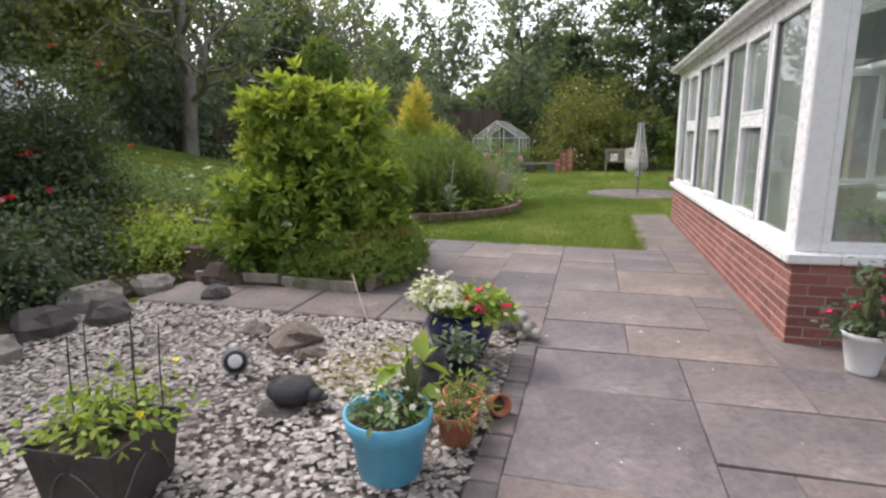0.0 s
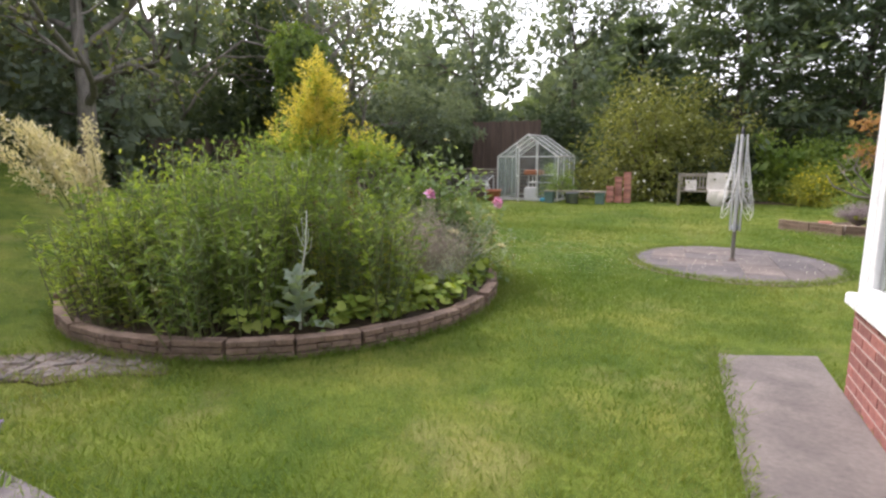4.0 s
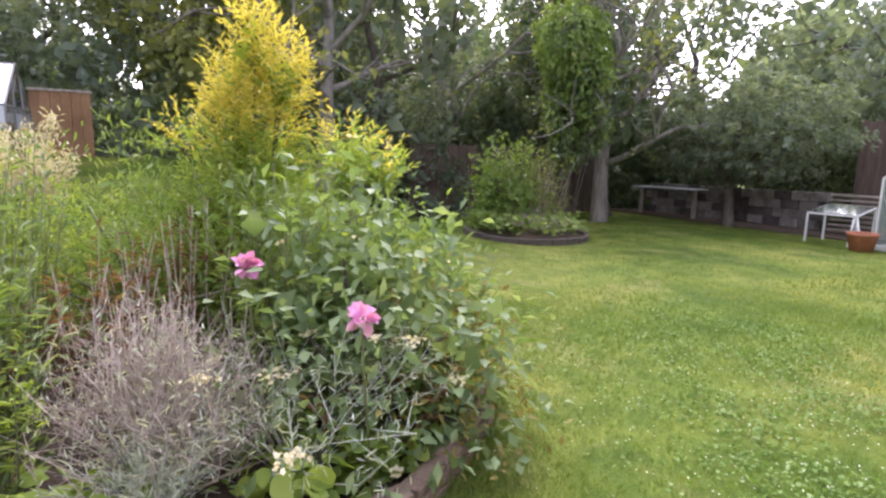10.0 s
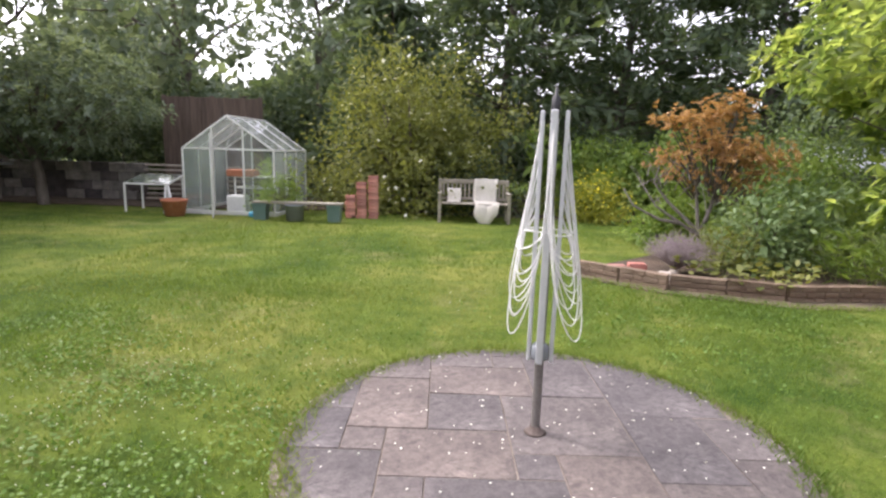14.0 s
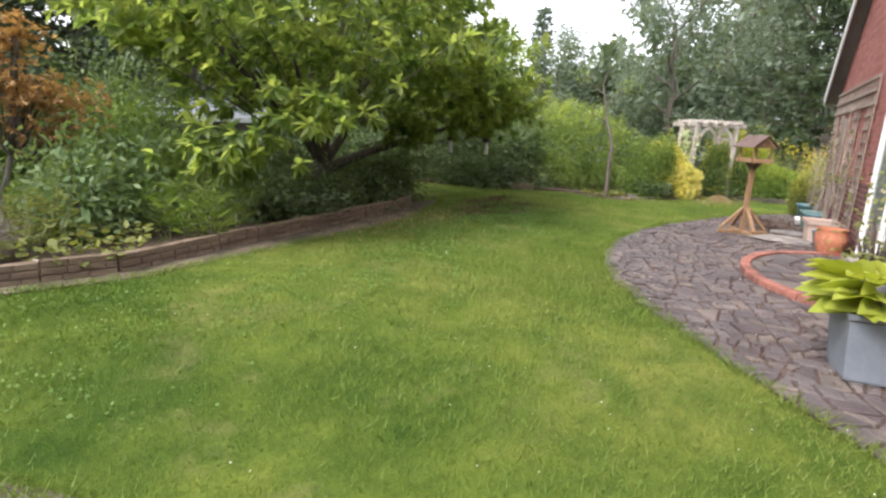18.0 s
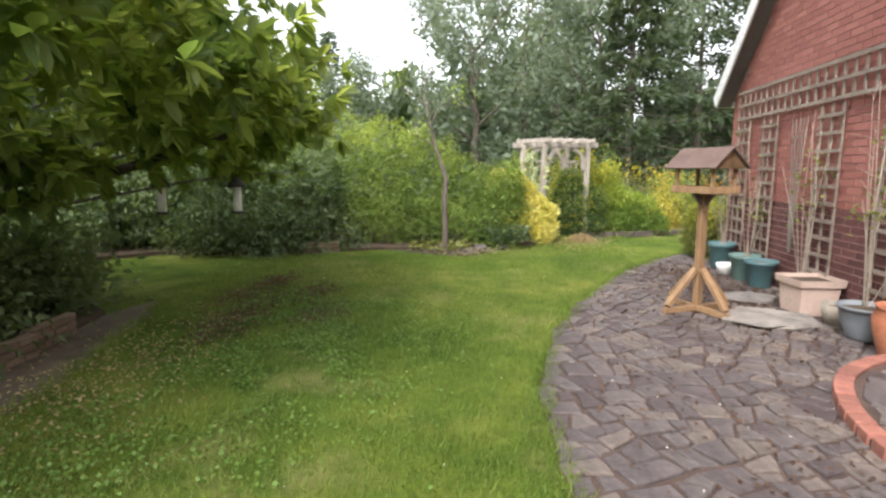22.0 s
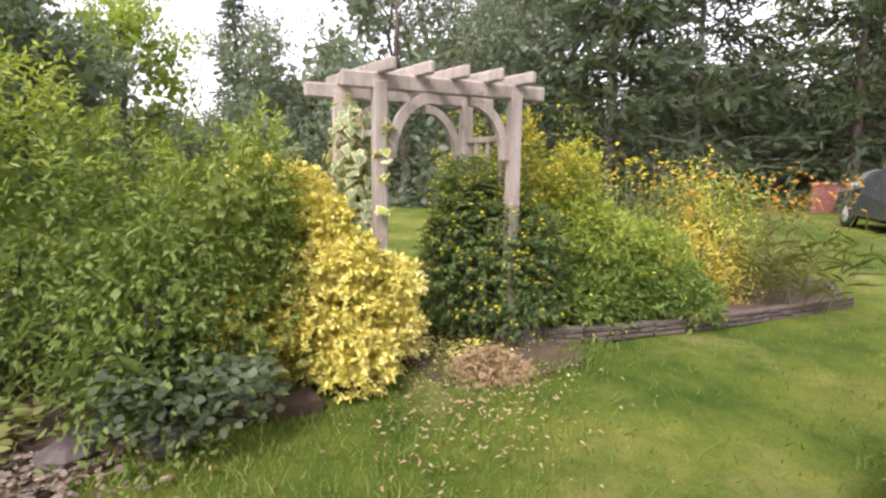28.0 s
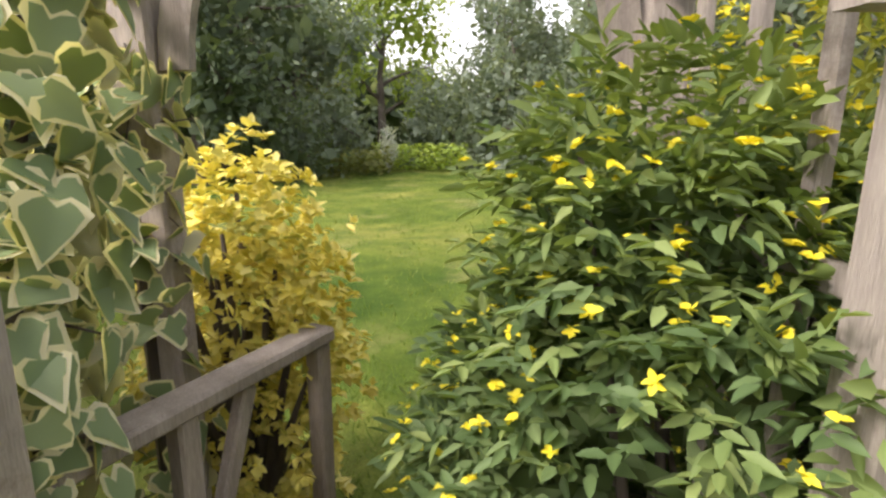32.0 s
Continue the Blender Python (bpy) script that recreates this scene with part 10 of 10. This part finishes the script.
# things inside the conservatory
for i, (x, y) in enumerate(((1.75, 4.22), (2.1, 4.22), (1.48, 5.2), (1.48, 7.4))):
    pot("sill_pot", x, y, [(0.06, 0), (0.075, 0.1), (0.085, 0.105), (0.085, 0.13)], TERRACOTTA, "terracotta pot on the conservatory sill", ZB + 0.0 if y < 4.5 else ZB, group="pots on the sill")
    posy("sill_plant", x, y, ZB + 0.11, (0.13, 0.1, 0.22), 120, (0.07, 0.03), "rose", "small plant on the conservatory sill", 730 + i)
table = tagged(empty("round_table", 3.3, 6.6, 0.06), "pale round table inside the conservatory", "table")
lathe("tabletop", [(0.5, 0.7), (0.52, 0.71), (0.52, 0.735), (0.5, 0.745)], WHITE_POT, table, 32)
lathe("pedestal", [(0.25, 0), (0.2, 0.03), (0.04, 0.06), (0.04, 0.7)], WHITE_POT, table, 20)
for i, (x, y, tn) in enumerate(((2.5, 5.6, 40), (2.6, 8.2, 140), (4.2, 7.6, 230))):
    ch = tagged(empty("wicker_chair", x, y, 0.06, tn), "pale wicker armchair inside the conservatory", "chair", "conservatory chairs")
    box("seat", (-0.3, -0.28, 0.28), (0.3, 0.3, 0.42), OLD_WOOD, ch, 0.03)
    box("backrest", (-0.3, 0.24, 0.424), (0.3, 0.32, 0.92), OLD_WOOD, ch, 0.03)
    for sx in (-0.3, 0.24):
        box("armrest", (sx, -0.26, 0.424), (sx + 0.06, 0.238, 0.62), OLD_WOOD, ch, 0.02)
        for sy in (-0.26, 0.24):
            box("leg", (sx, sy, 0), (sx + 0.05, sy + 0.05, 0.279), OLD_WOOD, ch)


# ---- parked cars and the wall behind the side lawn ----
def car(x, y, turn, paint, label):
    ob = tagged(empty("car", x, y, 0.0, turn), label, "car", "parked cars")
    prof = [(-2.1, 0.35), (-2.15, 0.6), (-2.05, 0.88), (-1.15, 0.98), (-0.55, 1.45), (0.1, 1.53), (1.2, 1.5), (1.85, 1.05), (2.1, 0.95), (2.15, 0.55), (2.1, 0.33)]
    v, f, n = [], [], len(prof)
    for k, yy in enumerate((-0.86, -0.8, 0.8, 0.86)):
        for px_, pz in prof:
            inset = 0.14 if pz > 1.0 else 0
            s = 1 if k in (1, 2) else (0.97 if pz < 1 else 0.96)
            v.append((px_ * s, (abs(yy) - inset) * (1 if yy > 0 else -1), pz * (1 if k in (1, 2) else 0.985)))
    for k in range(3):
        for i in range(n):
            j = (i + 1) % n
            f.append((k * n + i, k * n + j, (k + 1) * n + j, (k + 1) * n + i))
    f += [tuple(range(n))[::-1], tuple(3 * n + i for i in range(n))]
    body = new("body", mesh_of("body", v, f, paint))
    body.parent = ob
    for sg in (-1, 1):
        for a, b, c, d in (((-0.95, 1.03), (-0.5, 1.38), (0.1, 1.42), (0.1, 1.03)), ((0.18, 1.03), (0.18, 1.42), (0.95, 1.4), (1.25, 1.05))):
            bm = bmesh.new()
            bmesh.ops.solidify(bm, geom=[bm.faces.new([bm.verts.new((p[0], sg * (0.735 if p[1] > 1.2 else 0.745), p[1])) for p in (a, b, c, d)])], thickness=0.01)
            part("side_window", bm, BLACK, ob)
        for px_ in (-1.32, 1.3):
            w_ = new("wheel")
            w_.parent = ob
            for nm, r, dp, mt in (("tyre", 0.33, 0.11, BLACK), ("rim", 0.21, 0.125, METAL)):
                o = lathe(nm, [(r * 0.9, -dp), (r, -dp * 0.8), (r, dp * 0.8), (r * 0.9, dp)], mt, w_, 24)
                o.matrix_basis = pose(px_, sg * 0.78, 0.33, 90, 0, 0)
        box("headlight", (-2.14, sg * 0.62 - 0.15, 0.66), (-2.02, sg * 0.62 + 0.15, 0.8), WHITE_POT, ob, 0.02)
        box("mirror", (-0.8, sg * 0.9 - 0.08, 1.0), (-0.68, sg * 0.9 + 0.08, 1.12), paint, ob, 0.02)
    return ob


car(27.56, 3.24, 169.5, surface("grey_car_paint", (0.15, 0.165, 0.175), (0.19, 0.205, 0.215), 0.25, 1, 10, 0.0, metal=0.5), "parked dark grey hatchback on the drive")
car(31.6, 0.9, 169.5, surface("silver_car_paint", (0.62, 0.62, 0.61), (0.72, 0.72, 0.71), 0.25, 1, 10, 0.0, metal=0.5), "parked silver car on the drive")
low_wall = tagged(empty("low_brick_wall", 0, 0), "low red brick wall behind the side lawn", "garden wall", kind="structure")
box("wall_core", (34.3, -8.0, -0.05), (34.5, 1.85, 1.0), BRICK, low_wall, 0.01)
box("coping", (34.25, -8.05, 1.0), (34.55, 1.9, 1.07), PINK_BRICK, low_wall, 0.01)
far_house = tagged(empty("far_house", 46, -2, 0), "pale house end seen through the far trees", "house", kind="structure")
box("wall", (0, -3, 0), (6, 5, 3.0), PLASTER, far_house, 0)


# ---- grass: blades over the lawn, thickest along the way walked ----
def blades(name, n, x0, y0, x1, y1, height, width, seed, label):
    rng = np.random.default_rng(seed)
    x, y = rng.uniform(x0, x1, n), rng.uniform(y0, y1, n)
    ok = np.ones(n, bool)
    for p in NO_GRASS:
        ok &= ~inside(x, y, p)
    x, y = x[ok], y[ok]
    m = len(x)
    z = land(x, y)
    a = rng.uniform(0, 6.28, m)
    h = height * rng.uniform(0.5, 1.3, m)
    lean = rng.normal(size=(m, 2)) * 0.55
    base = np.stack([x, y, z - 0.004], 1)
    side = np.stack([np.cos(a), np.sin(a), 0 * a], 1) * (width / 2)
    tip = base + np.stack([lean[:, 0] * h, lean[:, 1] * h, h], 1)
    co = np.stack([base - side, base + side, tip], 1)
    return tagged(quads(name, co, 3, [(0, 1, 2)], BLADE), label, "grass", kind="stuff")


blades("grass", 60000, -3.6, 7.1, 1.4, 13.0, 0.042, 0.007, 801, "short blades of mown grass by the round bed")
blades("grass", 130000, -5.0, 11.0, 9.0, 17.8, 0.042, 0.007, 802, "short blades of mown grass on the main lawn")
blades("grass", 90000, 6.0, 12.5, 19.5, 18.5, 0.045, 0.007, 803, "short blades of mown grass beside the terrace")
blades("grass", 30000, -12.0, 7.5, -1.0, 24.0, 0.05, 0.011, 804, "blades of mown grass on the far lawn")
blades("grass", 30000, -4.0, 17.0, 4.0, 25.0, 0.05, 0.011, 805, "blades of mown grass before the greenhouse")
blades("grass", 34000, 15.5, 6.0, 30.0, 24.0, 0.05, 0.011, 806, "blades of mown grass beyond the arch")
def edge_blades(pts, per_metre, seed, label, reach=0.05, height=0.05):
    """Longer blades that creep over a hard edge along a line."""
    rng = np.random.default_rng(seed)
    base = []
    for a, b in zip(pts, pts[1:]):
        m = int(math.dist(a, b) * per_metre)
        k = rng.random(m)
        base.append(np.stack([a[0] + (b[0] - a[0]) * k, a[1] + (b[1] - a[1]) * k, 0 * k], 1) + np.concatenate([rng.normal(size=(m, 2)) * reach, np.full((m, 1), 0.012)], 1))
    base = np.concatenate(base)
    base[:, 2] += land(base[:, 0], base[:, 1])
    m = len(base)
    a = rng.uniform(0, 6.28, m)
    side = np.stack([np.cos(a), np.sin(a), 0 * a], 1) * 0.004
    h = height * rng.uniform(0.4, 1.3, m)
    tip = base + np.concatenate([rng.normal(size=(m, 2)) * 0.8 * h[:, None], h[:, None]], 1)
    return tagged(quads("edge_grass", np.stack([base - side, base + side, tip], 1), 3, [(0, 1, 2)], BLADE), label, "grass", kind="stuff")


ring_ = round_poly(*CIRCLE, CIRCLE[2], 48)
edge_blades(ring_ + ring_[:1], 700, 811, "ragged grass creeping over the paved circle")
edge_blades(CRAZY_EDGE, 420, 812, "ragged grass along the crazy paving")
edge_blades([(-3.6, 7.53), (0.6, 7.14), (0.6, 10.8)], 420, 813, "ragged grass along the patio's edge")
ring_ = round_poly(BED[0], BED[1], BED[2] + 0.09, BED[2] + 0.09, 48)
edge_blades(ring_ + ring_[:1], 380, 814, "longer grass at the foot of the round bed's edging", 0.03, 0.07)
edge_blades([(17.05, 13.25), (17.35, 12.6), (17.85, 12.2), (18.3, 12.35), (18.0, 13.0), (17.6, 13.45), (17.05, 13.25)], 420, 815, "rough grass and weeds straying over the bare earth", 0.12, 0.06)
edge_blades([(-4.4, 7.85), (-3.45, 8.3), (-2.95, 8.7), (-3.2, 8.92), (-4.12, 8.68), (-4.6, 8.28)], 500, 819, "grass straying over the broken path", 0.09, 0.045)
edge_blades([(-4.2, 7.86), (-9.3, 6.66)], 160, 816, "grass straying over the trodden path", 0.05, 0.05)
edge_blades([(-4.5, 8.05), (-9.3, 6.86)], 260, 817, "grass along the trodden path", 0.05, 0.05)
edge_blades(BARE_STRIP[:9], 380, 818, "grass straying over the bare strip", 0.06, 0.05)
rng = np.random.default_rng(810)
drifts = [(-1.7, 14.9, 0.9, 0.7, 4500), (-0.8, 14.0, 0.7, 0.5, 2600), (-2.6, 16.0, 0.8, 0.6, 3000), (10.4, 15.9, 0.8, 0.5, 4500), (8.6, 16.3, 1.1, 0.6, 4500), (11.4, 16.6, 0.7, 0.4, 3500), (6.0, 15.8, 0.9, 0.6, 3000), (2.6, 16.4, 1.0, 0.7, 2500)]
x = np.concatenate([rng.normal(d[0], d[2], d[4]) for d in drifts])
y = np.concatenate([rng.normal(d[1], d[3], d[4]) for d in drifts])
patchy = np.sin(x * 4.1 + 1.3 * np.sin(y * 3.0)) * np.sin(y * 4.7 + 1.1 * np.sin(x * 2.3)) + rng.normal(size=len(x)) * 0.35
ok = patchy > -0.15
for p in NO_GRASS:
    ok &= ~inside(x, y, p)
x, y = x[ok], y[ok]
a = rng.uniform(0, 6.28, len(x))
tagged(simple_leaves("clover", rng, np.stack([x, y, rng.uniform(0.02, 0.05, len(x))], 1), np.stack([np.cos(a), np.sin(a), 0 * a + 0.1], 1), 0.026, 0.023, CLOVER, None), "low clover leaves spread through the lawn", "clover", kind="stuff")
n = 900
x, y = np.concatenate([rng.normal(-1.2, 1.1, n // 2), rng.uniform(-3, 16, n // 2)]), np.concatenate([rng.normal(14.3, 0.9, n // 2), rng.uniform(11, 22, n // 2)])
ok = np.ones(len(x), bool)
for p in NO_GRASS:
    ok &= ~inside(x, y, p)
tagged(blooms("daisies", rng, np.stack([x[ok], y[ok], 0 * x[ok] + 0.05], 1), 0.011, PETAL["white"], None), "tiny white daisies and clover heads in the lawn", "daisies", kind="stuff")

# pale flecks and fallen leaves on the paving and the worn grass
rng = np.random.default_rng(820)
n = 170
a, d = rng.uniform(0, 6.28, n), CIRCLE[2] * np.sqrt(rng.random(n)) * 0.97
x = np.concatenate([CIRCLE[0] + d * np.cos(a), rng.uniform(-1.8, 1.2, 40), rng.uniform(5.5, 14.5, 160)])
y = np.concatenate([CIRCLE[1] + d * np.sin(a), rng.uniform(0.5, 7.2, 40), rng.uniform(11.5, 13.9, 160)])
ok = np.ones(len(x), bool)
ok[n + 40:] = inside(x[n + 40:], y[n + 40:], CRAZY_EDGE)
x, y = x[ok], y[ok]
k = len(x)
tagged(leaves("litter", rng, np.stack([x, y, np.full(k, 0.034)], 1), rng.normal(size=(k, 3)) * np.array([1, 1, 0.08]), 0.015, 0.012, PETAL["white"], None, fold=0.05, curl=0.05), "pale flecks of litter scattered over the paving", "litter", kind="stuff")
n = 500
x, y = rng.normal(17.75, 0.28, n), rng.normal(13.25, 0.2, n)
tagged(leaves("fallen_leaves", rng, np.stack([x, y, rng.uniform(0.02, 0.035, n)], 1), rng.normal(size=(n, 3)) * np.array([1, 1, 0.15]), 0.03, 0.017, LEAF["variegated"], None, curl=0.2), "yellow leaves fallen on the bare earth before the arch", "fallen leaves", kind="stuff")
n = 2600
x = np.concatenate([rng.normal(9.3, 1.2, n // 2), rng.normal(17.0, 0.6, n // 4), rng.normal(16.0, 0.5, n // 4)])
y = np.concatenate([rng.normal(17.1, 0.35, n // 2), rng.normal(13.1, 0.35, n // 4), rng.normal(15.3, 0.4, n // 4)])
tagged(leaves("leaf_litter", rng, np.stack([x, y, rng.uniform(0.02, 0.05, n)], 1), rng.normal(size=(n, 3)) * np.array([1, 1, 0.2]), 0.032, 0.015, LEAF["dead"], None, curl=0.3), "dry brown leaves fallen on the grass", "fallen leaves", kind="stuff")

n = 4400
x = np.concatenate([rng.normal(13.2, 0.9, n // 2), rng.uniform(5.5, 14.8, n // 2)])
y = np.concatenate([rng.normal(11.9, 0.4, n // 2), rng.uniform(11.3, 13.8, n // 2)])
ok = inside(x, y, CRAZY_EDGE) & (y > 11.2)
x, y = x[ok], y[ok]
tagged(leaves("leaf_mould", rng, np.stack([x, y, rng.uniform(0.026, 0.036, len(x))], 1), rng.normal(size=(len(x), 3)) * np.array([1, 1, 0.12]), 0.035, 0.02, LEAF["mould"], None, curl=0.2), "dark brown rotted leaves lying on the crazy paving", "leaf litter", kind="stuff")

# bare earth of the worn lawn, made up of scattered brown leaf scraps
rng = np.random.default_rng(830)
spots = [(11.5, 16.95, 0.4, 0.16), (12.1, 16.6, 0.3, 0.14), (10.6, 16.9, 0.35, 0.14), (12.7, 17.3, 0.3, 0.16), (11.2, 16.2, 0.25, 0.12), (12.0, 17.4, 0.4, 0.14)]
x = np.concatenate([rng.normal(d[0], d[2], 380) for d in spots])
y = np.concatenate([rng.normal(d[1], d[3], 380) for d in spots])
tagged(leaves("leaf_mould", rng, np.stack([x, y, rng.uniform(0.02, 0.045, len(x))], 1), rng.normal(size=(len(x), 3)) * np.array([1, 1, 0.12]), 0.038, 0.022, LEAF["mould"], None, curl=0.2), "brown leaf scraps added to stand for bare earth in the worn lawn", "leaf litter", kind="stuff")

# ---- bricks, last ----
rng = np.random.default_rng(900)
bricks(cons, CY0, CY1, CX + 0.03, 8, -0.01, "y", -1, rng, 230)
bricks(cons, CX, CX1, CY0 + 0.03, 8, -0.01, "x", -1, rng, 70)
bricks(cons, CX, CX1, CY1 - 0.005, 8, -0.01, "x", 1, rng, 0)
bricks(house, 10.4, HX1, WY - 0.028, 24, 0.0, "x", 1, rng, 300, top=gable_top, depth=0.028, material=HOUSE_BRICK)
bricks(house, 10.4, HX1, WY - 0.028, 70, 1.8, "x", 1, rng, 0, top=gable_top, depth=0.028, material=HOUSE_BRICK)
bricks(house, HX0, 10.4, WY - 0.028, 94, 0.0, "x", 1, rng, 0, holes=[(DOOR[0] - 0.02, DOOR[1] + 0.02, -1, DOOR[3])], top=gable_top, depth=0.028, material=HOUSE_BRICK)
